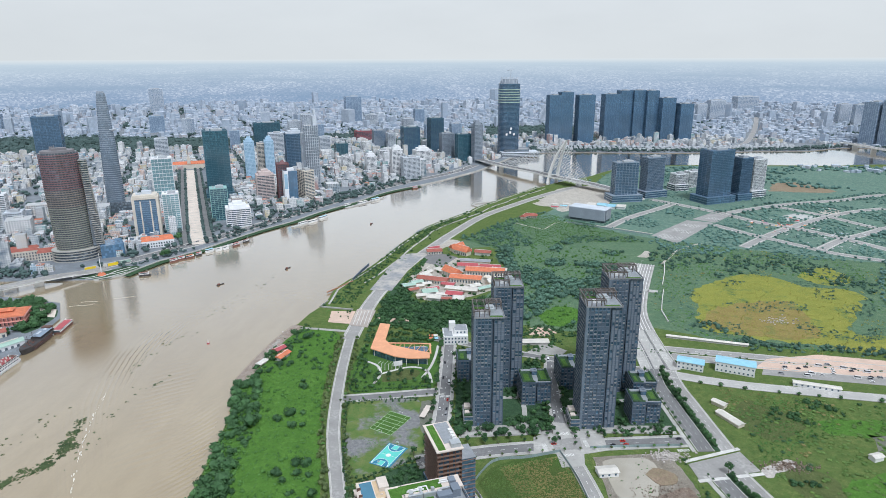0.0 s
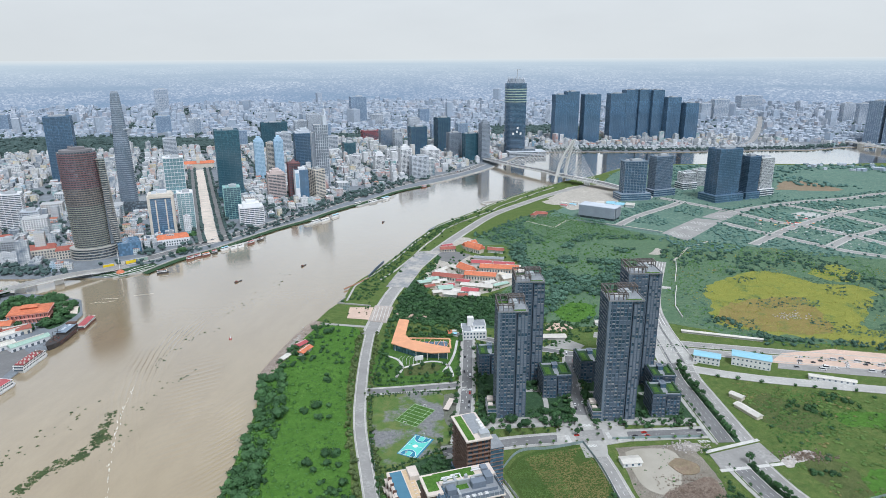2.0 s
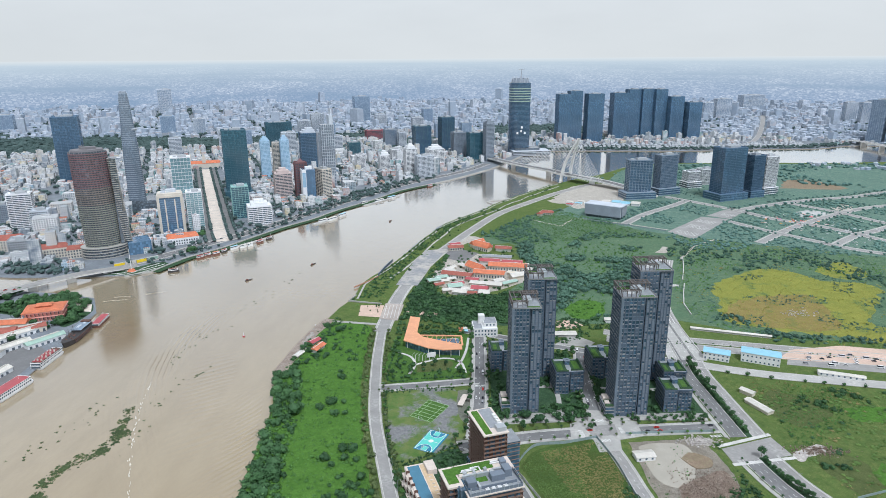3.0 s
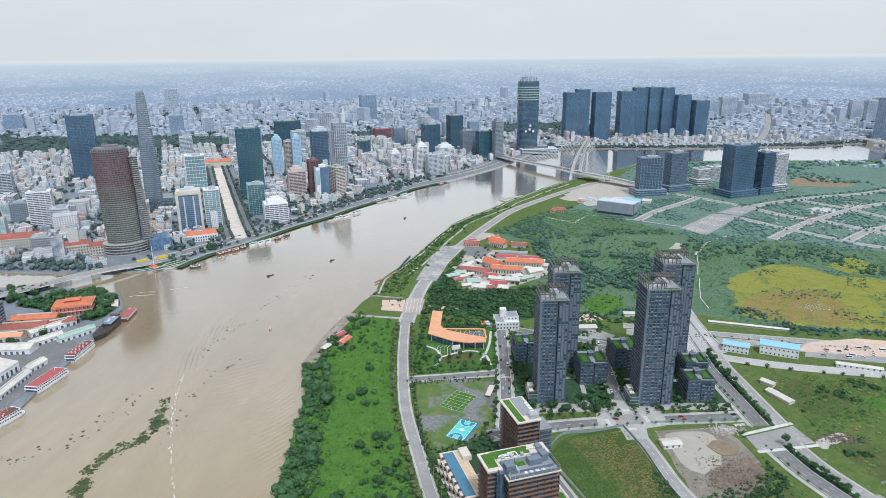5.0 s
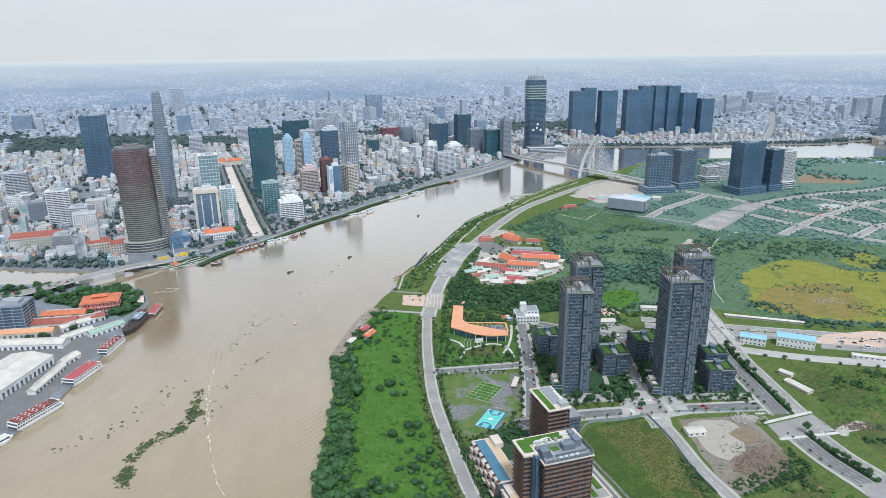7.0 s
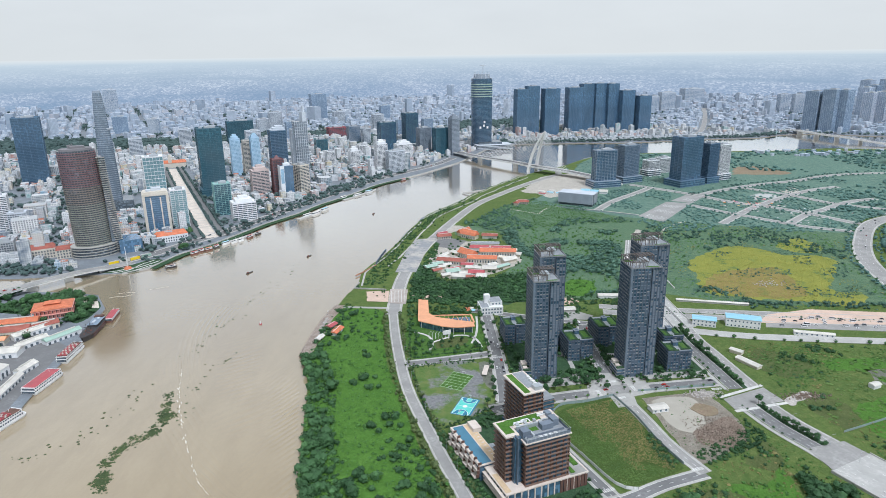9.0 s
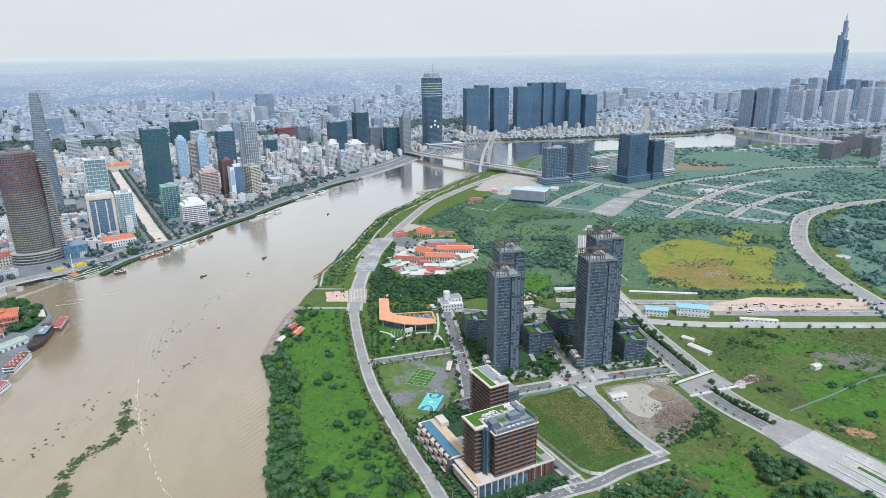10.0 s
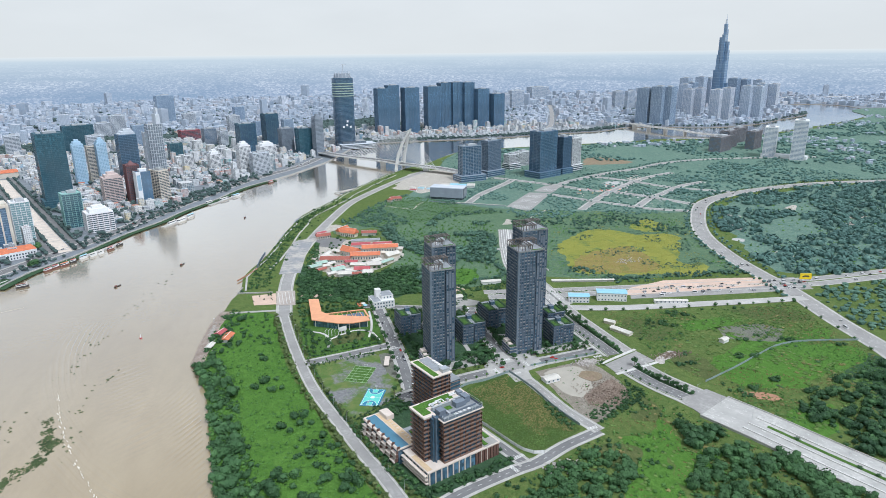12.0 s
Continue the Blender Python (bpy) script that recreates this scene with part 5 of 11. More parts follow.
def brick_hotel():
    t = thing("hotel", "brick and bronze balcony hotel with green roof and pool terrace", "hotel", -24.5, 328, 0, 20)
    h, pod = 48.0, 11.0
    # podium
    part("podium_wall", MB().box(5.0, -1.6, 0, 65, 33, pod - 0.5), M["dark_glass"], t, "podium of dark glass bays")
    part("podium_top", MB().box(5.0, -1.6, pod - 0.5, 67, 34.6, 0.9), M["cream_stone"], t, "cream stone podium edge")
    part("podium_deck", MB().box(30.4, -1.6, pod + 0.4, 13.6, 32.6, 0.12), M["garden_paving"], t, "grey paved roof terrace")
    for x, y, a, b in ((27.0, -12, 3.4, 8), (33.8, -3, 4, 12), (27.0, 6, 3.4, 10), (34, 11, 4.4, 6)):
        part("planter", MB().box(x, y, pod + 0.5, a, b, 0.6), M["lush"], t, "planted roof bed")
    col = MB().box(0, 0, 0, 0.9, 0.9, pod - 0.5).mesh("podium_pier", M["cream_stone"])
    rib = MB().box(0, 0, 0, 2.3, 0.6, pod - 1.0).mesh("podium_rib", M["brick"])
    for k in range(13):
        shared("podium_pier", col, t, (-27 + 5.3 * k, -18.3, 0))
    for k in range(8):
        shared("podium_rib", rib, t, (16 + 2.9 * k, -18.5, 0))
    for k in range(7):
        shared("podium_pier", col, t, (-27.6, -17 + 5.0 * k, 0))
    ledge = MB().box(0, 0, 0, 2.4, 33, 0.6).mesh("podium_ledge", M["cream_stone"])
    for k in range(3):
        shared("podium_ledge", ledge, t, (-28.6 - 0.5 * k, -1.6, 1.5 + 3.4 * k))
    part("terrace_floor", MB().box(-25.6, -6, pod + 0.5, 4.2, 22, 0.15), M["deck_wood"], t, "timber terrace floor")
    # the two halves with a dark slot between
    hotel_wing(t, -23.0, -14.5, -6.5, 12.5, pod + 0.5, h - 1.2)
    hotel_wing(t, -12.6, 23.0, -16.8, 12.5, pod + 0.5, h - 3.0)
    part("slot", MB().box(-13.8, -1.0, pod + 0.5, 8.0, 18, h - pod - 1.6), M["dark_glass"], t, "dark glass slot")
    part("slot_wall", MB().box(-16.2, -9.6, pod + 0.5, 1.0, 5.0, h - pod), M["dark_wall"], t)
    # roof
    part("roof_slab", MB().box(5.0, -2.0, h - 2.6, 37, 30.4, 0.7).box(-18.2, 3.0, h - 1.0, 10.4, 20.4, 1.2), M["cream_stone"], t, "cream stone roof edge")
    part("roof_slab", MB().box(5.2, 7.2, h - 1.9, 37.6, 12.0, 2.1), M["cream_stone"], t, "cream stone roof edge")
    part("roof_lawn", MB().box(-2, 8.0, h + 0.22, 26, 7.6, 0.3).box(-18.2, 3.6, h + 0.21, 6.8, 15, 0.3), M["lush"], t, "bright green roof lawn")
    part("roof_lawn", MB().box(0, -2.6, h - 1.88, 8, 4.6, 0.3), M["lush"], t, "bright green roof lawn")
    part("roof_deck", MB().box(5, -7.5, h - 1.9, 35, 17, 0.14), M["roof_grey"], t)
    for x, y, a, b, c in ((-8, -6, 6, 6, 4.0), (10, -4.5, 9, 5, 4.2), (17.5, -1.5, 5, 7, 5.2), (18, 7, 4, 5, 4.6)):
        part("plant_room", MB().box(x, y, h - 1.8, a, b, c), M["flank"], t, "blue-grey plant room")
    for x, y, a, b, z in ((-7, 0, 9, 1.4, 3.4), (-3, 2.6, 1.5, 5, 3.6), (2, 0.2, 8, 1.2, 3.0), (4.5, 3, 2.0, 2.0, 4.0), (12, 1.2, 6, 1.4, 3.4), (-9, 3.4, 2.4, 2.4, 3.2), (8, 0, 2.6, 2.2, 3.4), (-4, -9, 1.4, 6, 2.2)):
        part("duct", MB().box(x, y, h - 1.75, a, b, z), M["plant_metal"], t, "pale metal duct")
    rail = MB()
    for x, y, a, b in ((5.5, -16.4, 34, 0.16), (22.6, -8, 0.16, 17), (-12.2, -11, 0.16, 11), (5.5, -11.6, 30, 0.14)):
        rail.box(x, y, h - 2.2, a, b, 2.6)
    part("glass_parapet", rail, M["flank"], t, "thin grey parapet screens")
    for x in (-4, 0, 4, 8):
        part("roof_unit", MB().box(x + 4, -14, h - 1.9, 2.4, 2.4, 1.5), M["white"], t)
    for x, y, a, b in ((-6, 4.6, 11, 0.7), (-6, 5.9, 9, 0.7), (1.5, 3.6, 0.7, 5), (-1.2, 7, 6, 0.6), (13, 7.5, 7, 0.8), (13, 9.2, 5, 0.8)):
        part("pipe_run", MB().box(x, y, h + 0.7, a, b, 0.6), M["white"], t, "white roof pipes")
    for k in range(12):
        part("screen_post", MB().box(-11.6 + 3.1 * k, -16.5, h - 2.2, 0.18, 0.18, 4.2), M["plant_metal"], t)
    part("screen_rail", MB().box(5.5, -16.5, h + 1.95, 34.4, 0.16, 0.16), M["plant_metal"], t)
    part("screen_rail", MB().box(22.6, -8, h + 1.9, 0.16, 17, 0.16), M["plant_metal"], t)
    # pool terrace wing
    part("terrace_block", MB().box(-23.5, 43, 0, 17, 54, 12.6), M["dark_glass"], t, "stepped terrace block of dark glass")
    step = MB().box(0, 0, 0, 3.6, 7.0, 0.5).box(-1.72, 0, 0.5, 0.14, 7.0, 0.5).mesh("terrace_balcony", M["cream_stone"])
    wall_ = MB().box(0, 0, 0, 2.6, 0.4, 2.7).mesh("terrace_fin", M["brick"])
    for k in range(7):
        for lev in range(4):
            shared("terrace_balcony", step, t, (-32.2 - 0.7 * (3 - lev) + (1.1 if (k + lev) % 2 else 0), 20 + 7.6 * k, 2.6 + 3.2 * lev))
            shared("terrace_fin", wall_, t, (-31.8 - 0.6 * (3 - lev), 16.3 + 7.6 * k, 3.1 + 3.2 * lev))
    part("pool_surround", MB().box(-23.5, 43, 12.6, 18, 55, 0.8), M["cream_stone"], t)
    part("pool_water", MB().box(-26.4, 43, 13.4, 8.6, 52, 0.12), M["pool"], t, "still blue pool water")
    part("pool_deck", MB().box(-18.2, 43, 13.4, 6.4, 52, 0.1), M["deck_wood"], t, "timber pool deck")
    chair = MB().box(0, 0, 0, 0.8, 2.0, 0.45).mesh("sun_bed", M["cream_stone"])
    for k in range(12):
        shared("sun_bed", chair, t, (-17.6, 21 + 4.0 * k, 13.5), 90)
    part("pool_pavilion", MB().box(-15, 62, 12.6, 7, 12, 4.2), M["cream_stone"], t, "flat-roofed pool pavilion")
    part("link_block", MB().box(6, 30, 0, 40, 26, 8.5), M["dark_glass"], t, "low link block")
    part("link_roof", MB().box(6, 30, 8.5, 41, 27, 0.6), M["roof_grey"], t)
    part("link_garden", MB().box(-2, 32, 9.1, 14, 12, 0.5), M["turf"], t, "planted bed")
    return t


brick_hotel()


def second_hotel():
    t = thing("hotel", "smaller brick balcony block with green and grey roof", "hotel", -18, 396.5, 0, 20)
    h = 44.0
    hotel_wing(t, -9.0, 9.0, -17.0, 17.5, 5.0, h - 1.0)
    part("base", MB().box(0, 0, 0, 20, 36, 5.0), M["dark_glass"], t)
    part("roof_slab", MB().box(0, 0.3, h - 0.8, 19.4, 36, 1.0), M["cream_stone"], t, "cream roof edge")
    part("roof_lawn", MB().box(-5.2, 0, h + 0.2, 5.0, 32, 0.3), M["lush"], t, "bright green roof lawn")
    part("roof_deck", MB().box(3.2, 4, h + 0.2, 9.6, 26, 0.25), M["roof_grey"], t, "grey slate roof")
    for k in range(4):
        part("roof_unit", MB().box(6.6, -8 + 4.2 * k, h + 0.45, 2.4, 2.8, 1.8), M["white"], t)
    part("plant_room", MB().box(5.0, -12.6, h + 0.2, 7.0, 6.0, 3.2), M["plant_metal"], t)
    part("side_wing", MB().box(14, -8, 0, 10, 16, h - 10), M["dark_glass"], t)
    slab = MB().box(0, 0, 0, 10.8, 16.8, 0.45).mesh("balcony_slab", M["bronze"])
    for i in range(10):
        shared("balcony_slab", slab, t, (14, -8, 2 + 3.4 * i))
    part("side_roof", MB().box(14, -8, h - 10, 10.6, 16.6, 0.5), M["roof_grey"], t)
    return t


second_hotel()


# ---- playing courts ----
def courts():
    # striped football pitch
    p = thing("football_pitch", "small green pitch with pale lines on a worn field", "sports pitch", -67, 483.5, 0.14, -27.5)
    part("turf", MB().box(0, 0, 0, 22, 32, 0.08), M["turf"], p)
    ln = MB()
    for k in range(7):
        ln.box(0, -15.7 + 5.23 * k, 0.08, 21.6, 0.55, 0.03)
    for x in (-10.8, -6.5, 6.5, 10.8):
        ln.box(x, 0, 0.081, 0.3, 31.8, 0.03)
    part("lines", ln, M["pitch_line"], p, "pale green lines")
    for s in (-1, 1):
        g = MB().box(-1.8, s * 16.2, 0, 0.16, 0.16, 2.1).box(1.8, s * 16.2, 0, 0.16, 0.16, 2.1).box(0, s * 16.2, 2.1, 3.76, 0.16, 0.16)
        part("goal", g, M["white"], p, "white goal frame")
    b = thing("basketball_court", "turquoise and navy basketball court", "basketball court", -63, 436.5, 0.16, -24)
    part("surround", MB().box(0.4, 0, 0, 17.6, 30.4, 0.08), M["court_blue"], b, "narrow navy border")
    part("playing_surface", MB().box(0, 0, 0.08, 15.4, 28.4, 0.03), M["court_teal"], b, "turquoise surface")
    for s in (-1, 1):
        arc = [(6.9 * math.cos(a), s * (14.1 - 8.6 * math.sin(a))) for a in (math.pi * i / 14 for i in range(15))]
        part("key_arc", MB().prism(arc, 0.111, 0.128), M["white"], b, "white arc line")
        arc = [(6.5 * math.cos(a), s * (14.1 - 8.2 * math.sin(a))) for a in (math.pi * i / 14 for i in range(15))]
        part("key_area", MB().prism(arc, 0.129, 0.140), M["court_blue"], b, "navy half circle")
        part("key_lane", MB().box(0, s * 11.2, 0.141, 4.9, 5.8, 0.02), M["white"], b)
        part("key_lane", MB().box(0, s * 11.2, 0.162, 4.4, 5.4, 0.02), M["court_teal"], b)
        part("side_line", MB().box(s * 7.5, 0, 0.111, 0.3, 28.2, 0.02), M["white"], b)
        part("end_line", MB().box(0, s * 14.1, 0.142, 15.2, 0.3, 0.02), M["white"], b)
        part("hoop_stand", MB().tube((0, s * 15.2, 0), (0, s * 15.2, 3.4), 0.12).box(0, s * 14.4, 2.9, 1.8, 0.1, 1.1).box(0, s * 14.8, 3.2, 0.1, 0.9, 0.1), M["white"], b)
    part("half_line", MB().box(0, 0, 0.112, 15.2, 0.3, 0.02), M["white"], b)
    disc = [(2.1 * math.cos(a), 2.1 * math.sin(a)) for a in (2 * math.pi * i / 20 for i in range(20))]
    part("centre_circle", MB().prism(disc, 0.111, 0.14), M["white"], b, "white centre circle")


courts()
solid("field_shelter", MB().box(-38, 500, 2.2, 5, 20, 0.3, radians(-14)).box(-39.6, 494, 0, 0.3, 0.3, 2.2).box(-36.0, 495, 0, 0.3, 0.3, 2.2).box(-40.2, 505, 0, 0.3, 0.3, 2.2).box(-36.6, 506, 0, 0.3, 0.3, 2.2), M["cream_stone"], "long pale flat shelter beside the field", "shelter")


def fence_run(name, label, pts, h, mat, step=3.0, category="fence"):
    """A sheet fence: one panel after another between posts."""
    f = thing(name, label, category)
    line = finer(pts, step)
    for a, b in zip(line, line[1:]):
        l = math.hypot(b[0] - a[0], b[1] - a[1])
        ang = math.atan2(b[1] - a[1], b[0] - a[0])
        part("panel", MB().box((a[0] + b[0]) / 2, (a[1] + b[1]) / 2, 0.1, l * 0.97, 0.12, h, ang), mat, f)
    for a in line[::2]:
        part("post", MB().box(a[0], a[1], 0, 0.24, 0.24, h + 0.25), M["grey_slab"], f)
    return f


fence_run("hoarding", "grey-green sheet hoarding round the reed lot", [(3, 402), (20, 431), (46, 437), (73, 446)], 2.6, M["fence_sheet"], 4)
fence_run("hoarding", "grey sheet hoarding beside the reed lot lane", [(73, 446), (82, 412), (88, 372), (96, 342)], 2.6, M["fence_sheet"], 4)
fence_run("hoarding", "pale sheet hoarding between hotel lane and reeds", [(3, 402), (20, 364), (38, 322), (52, 315)], 2.8, M["white"], 4)
fence_run("hoarding", "grey sheet hoarding at the building lot", [(98, 452), (130, 455), (172, 458)], 2.4, M["fence_sheet"], 4)


# ---- garden pavilion with a bent orange roof ----
def pavilion():
    t = thing("pavilion", "low pavilion with a bent orange-tan deck roof in a garden", "pavilion")
    z = 8.6
    outline = [(-103, 679), (-91, 676), (-92, 634), (-88, 621), (-42, 625), (-40, 592), (-60, 590), (-76, 594), (-104, 612)]
    part("glass_wall", MB().prism([(-101, 676), (-93, 674), (-94, 632), (-88, 618), (-44, 620), (-43, 595), (-76, 598), (-102, 614)], 0, z - 0.5), M["dark_glass"], t, "dark glass walls")
    roof = [(-103, 679), (-91, 676), (-91, 634), (-84, 622), (-62, 612), (-41, 604), (-40, 592), (-60, 590), (-76, 594), (-104, 612)]
    part("roof", MB().prism(roof, z - 0.5, z + 0.4), M["orange_roof"], t, "orange-tan deck roof")
    part("roof_frame", MB().ribbon([(-88, 626), (-42, 626)], 0.9, z + 0.5, 0.9).ribbon([(-42, 626), (-40, 602)], 0.9, z + 0.51, 0.9), M["orange_roof"], t, "open orange roof frame")
    fr = MB()
    for k in range(9):
        x = -84 + 5.2 * k
        fr.box(x, 626 - (622 - 604) * 0.5 * (k / 8) - 4, z, 0.5, 6 + 12 * k / 9, 0.5, 0.12 if k % 2 else -0.25)
    part("roof_struts", fr, M["orange_roof"], t, "thin roof struts")
    part("white_court", MB().prism([(-82, 619), (-46, 623), (-44, 606)], 0.1, z - 1.5), M["white"], t, "white inner court")
    for x, y in ((-100, 612), (-88, 606), (-76, 595), (-64, 592), (-52, 592), (-43, 594)):
        part("column", MB().tube((x, y, 0), (x, y, z), 0.35), M["white"], t)
    part("screen_board", MB().box(-72, 585, 3, 9, 0.6, 5, 0.35).box(-74, 584.4, 0, 0.4, 0.4, 3).box(-69, 586, 0, 0.4, 0.4, 3), M["white"], t, "white display board")
    a = thing("arbour", "row of white arched garden posts", "arbour")
    for k in range(7):
        x = -92 + 3.6 * k
        part("arch", MB().tube((x, 580, 0), (x, 582 + 0.2 * k, 6), 0.18).tube((x, 582 + 0.2 * k, 6), (x + 2.4, 585, 7.4), 0.16), M["white"], a)
    return t


pavilion()


def white_villa():
    t = thing("white_hall", "white block building with a square stair tower", "building", -16, 655, 0, 6)
    part("body", MB().box(0, 0, 0, 27, 24, 10.0), M["white"], t)
    part("upper", MB().box(6, 2, 10.0, 15, 18, 4.5), M["white"], t)
    part("stair_tower", MB().box(-3, 6, 10.0, 7, 7, 10), M["white"], t, "square white tower")
    part("roof_deck", MB().box(6, 2, 14.5, 13.6, 16.5, 0.3).box(-8, 0, 10, 9, 22, 0.25), M["roof_grey"], t)
    win = MB().box(0, 0, 0, 1.6, 0.3, 1.9).mesh("window", M["dark_glass"])
    for k in range(7):
        for lev in range(2):
            shared("window", win, t, (-11 + 3.6 * k, -12.05, 2.2 + 4.2 * lev))
    for k in range(3):
        shared("window", win, t, (2 + 4 * k, -7.05, 11.4))
    a = thing("awning_court", "red and blue awnings beside the white hall", "awnings", -39, 660, 0, 6)
    for k, m in enumerate(("tile_roof", "sheet_blue", "tile_roof", "sheet_white")):
        part("awning", MB().gable(-4 + 5.2 * (k % 2), -6 + 7 * (k // 2), 2.8, 4.4, 4.6, 1.2, 0, 0.2), M[m], a)
        part("pole", MB().tube((-4 + 5.2 * (k % 2), -6 + 7 * (k // 2), 0), (-4 + 5.2 * (k % 2), -6 + 7 * (k // 2), 3.2), 0.1), M["white"], a)


white_villa()


# ---- old quarter of tiled halls ----
def hall(x, y, w, d, eave, rot, roof_mat, wall_mat, label, rise=3.6, hip=0.0, arcade=True):
    t = thing("tiled_hall", label, "hall", x, y, 0, rot, "halls of the old quarter")
    part("wall", MB().box(0, 0, 0, w - 1.4, d - 2.4, eave), M[wall_mat], t)
    roof_ = part("roof", MB().gable(0, 0, eave, w, d, rise, 0, 0.7, hip), M[roof_mat], t)
    part("ridge", MB().box(0, 0, eave + rise - 0.1, w + 1 - 2 * hip, 0.5, 0.3), M["white"], roof_)
    if arcade:
        col = MB().box(0, 0, 0, 0.5, 0.5, eave).mesh("column", M["white"])
        for k in range(int(w / 4)):
            shared("column", col, t, (-w / 2 + 2 + 4 * k, -d / 2 - 0.2, 0))
        win = MB().box(0, 0, 0, 1.4, 0.3, eave * 0.45).mesh("window", M["dark_glass"])
        for k in range(int(w / 4)):
            shared("window", win, t, (-w / 2 + 4 + 4 * k, -d / 2 + 1.15, 1.2))
    return t


hall(22, 884, 56, 19, 7.5, -8, "tile_roof", "cream", "long cream hall under bright orange tiles")
hall(-6, 850, 44, 17, 7.5, -10, "tile_roof", "cream", "cream hall with an orange tiled roof")
hall(-26, 872, 30, 15, 8, -50, "tile_roof", "cream", "cream chapel hall with a steep orange roof", 7.0)
hall(-52, 846, 44, 14, 6, -16, "tile_dark", "cream", "arcaded cream building under old dark tiles")
hall(-20, 790, 22, 12, 5, -14, "sheet_red", "white", "low house with a red sheet roof")
hall(-54, 800, 20, 12, 4.5, 20, "sheet_green", "white", "low shed with a pale green sheet roof", arcade=False)
hall(-46, 778, 18, 10, 4.5, -12, "sheet_white", "white", "low shed with a white sheet roof", arcade=False)
hall(-14, 775, 14, 9, 4.5, -12, "sheet_white", "white", "small low shed with white roof", arcade=False)
hall(0, 806, 20, 10, 5, -10, "sheet_white", "cream", "pale-roofed shed beside the halls", arcade=False)
hall(34, 846, 24, 12, 5, 30, "sheet_white", "cream", "pale sheet-roofed block at the quarter's edge", arcade=False)
hall(30, 905, 30, 9, 5, -8, "sheet_red", "white", "narrow house with a dark red sheet roof", arcade=False)
hall(-4, 912, 30, 10, 5, -8, "sheet_red", "white", "narrow house with a dark red roof", arcade=False)
hall(-14, 984, 30, 13, 7, -40, "tile_roof", "cream", "church with a steep orange tiled roof", 8.0)
hall(-22, 1006, 26, 11, 6, 45, "tile_roof", "cream", "orange-tiled wing of the church", 6.0)
hall(-58, 985, 24, 12, 5, 10, "tile_dark", "cream", "low house under old brown tiles")
hall(20, 980, 26, 10, 5, -12, "tile_dark", "white", "low white house under worn brown tiles", arcade=False)
hall(-3, 985, 10, 6, 5, 0, "sheet_red", "white", "tiny white house with a red roof", arcade=False)
hall(118, 1236, 26, 14, 5, -10, "tile_dark", "cream", "red-tiled villa among trees", 4.0, 4.0)
hall(104, 1226, 16, 10, 5, 60, "tile_dark", "cream", "red-tiled villa wing among trees", 4.0, 3.0)
hall(-196, 604, 18, 9, 4, 70, "tile_roof", "white", "small riverside hut with a rusty orange roof", 2.0, arcade=False)
hall(-204, 620, 13, 8, 3.5, 60, "sheet_red", "white", "small riverside hut with a dull red roof", 2.0, arcade=False)
hall(-213, 588, 12, 6, 3, 70, "sheet_white", "cream", "small pale riverside hut", 1.4, arcade=False)


for x, y, w, d, rot, rf, lab in ((8, 938, 46, 11, -8, "roof_grey", "long low hall with a grey sheet roof"), (-60, 1006, 18, 9, 30, "sheet_red", "small house with a red roof by the church"), (-50, 812, 15, 10, 24, "sheet_red", "low house with a bright red roof"), (-74, 838, 17, 11, 26, "sheet_green", "low shed with a dull green roof"),
                              (-76, 808, 14, 9, 30, "tile_dark", "small house with a brown roof"), (-64, 785, 13, 8, 20, "sheet_white", "small shed with a white roof"), (-36, 790, 16, 8, -12, "sheet_white", "small pale shed by the halls"), (20, 818, 24, 9, 34, "sheet_green", "long shed with a pale green roof"),
                              (-68, 822, 10, 7, 10, "sheet_white", "tiny shed with a white roof"), (-64, 876, 26, 7, 55, "sheet_white", "long narrow shed with a pale roof"), (32, 902, 18, 8, -40, "roof_grey", "grey-roofed annex of the halls"), (-30, 775, 12, 8, 0, "tile_dark", "small outhouse with a brown roof")):
    hall(x, y, w, d, 4.2, rot, rf, "cream", lab, 2.0, arcade=False)
for x, y, w, d, rot, rf, lab in ((-66, 866, 20, 12, 30, "sheet_white", "pale shed roof squeezed between halls"), (-30, 832, 18, 12, -14, "sheet_red", "low house with a faded red roof"), (-22, 816, 22, 12, -14, "sheet_white", "low shed with a wide pale roof"), (6, 826, 16, 12, 34, "sheet_white", "pale block at the quarter's corner"),
                              (48, 878, 20, 14, -20, "sheet_white", "pale flat-roofed wing of the long hall"), (44, 898, 20, 12, -8, "sheet_white", "pale shed behind the long hall"), (14, 910, 34, 11, -8, "tile_dark", "narrow house under brown tiles"), (30, 860, 18, 10, -30, "cream", "cream-roofed annex between the halls"),
                              (-84, 826, 18, 12, 26, "sheet_green", "shed with a dull green sheet roof"), (-60, 832, 12, 9, 20, "sheet_white", "small white-roofed shed beside the halls"), (-44, 892, 16, 9, -50, "sheet_white", "pale side aisle of the chapel hall"), (-70, 850, 14, 10, 26, "sheet_white", "white-roofed outhouse beside the halls")):
    hall(x, y, w, d, 4.0, rot, rf, "cream", lab, 1.6, arcade=False)
# red pier rail and dark screen on the embankment
solid("pier_rail", MB().ribbon([(-192, 800), (-180, 819), (-166, 846)], 0.7, 1.4, 1.6), M["soil_red"], "long dull red railing wall at the river edge", "wall")
solid("river_screen", MB().ribbon([(-166, 850), (-161, 884), (-154, 919)], 0.6, 3.6, 3.6), M["dark_wall"], "long dark screen wall on the embankment", "wall")


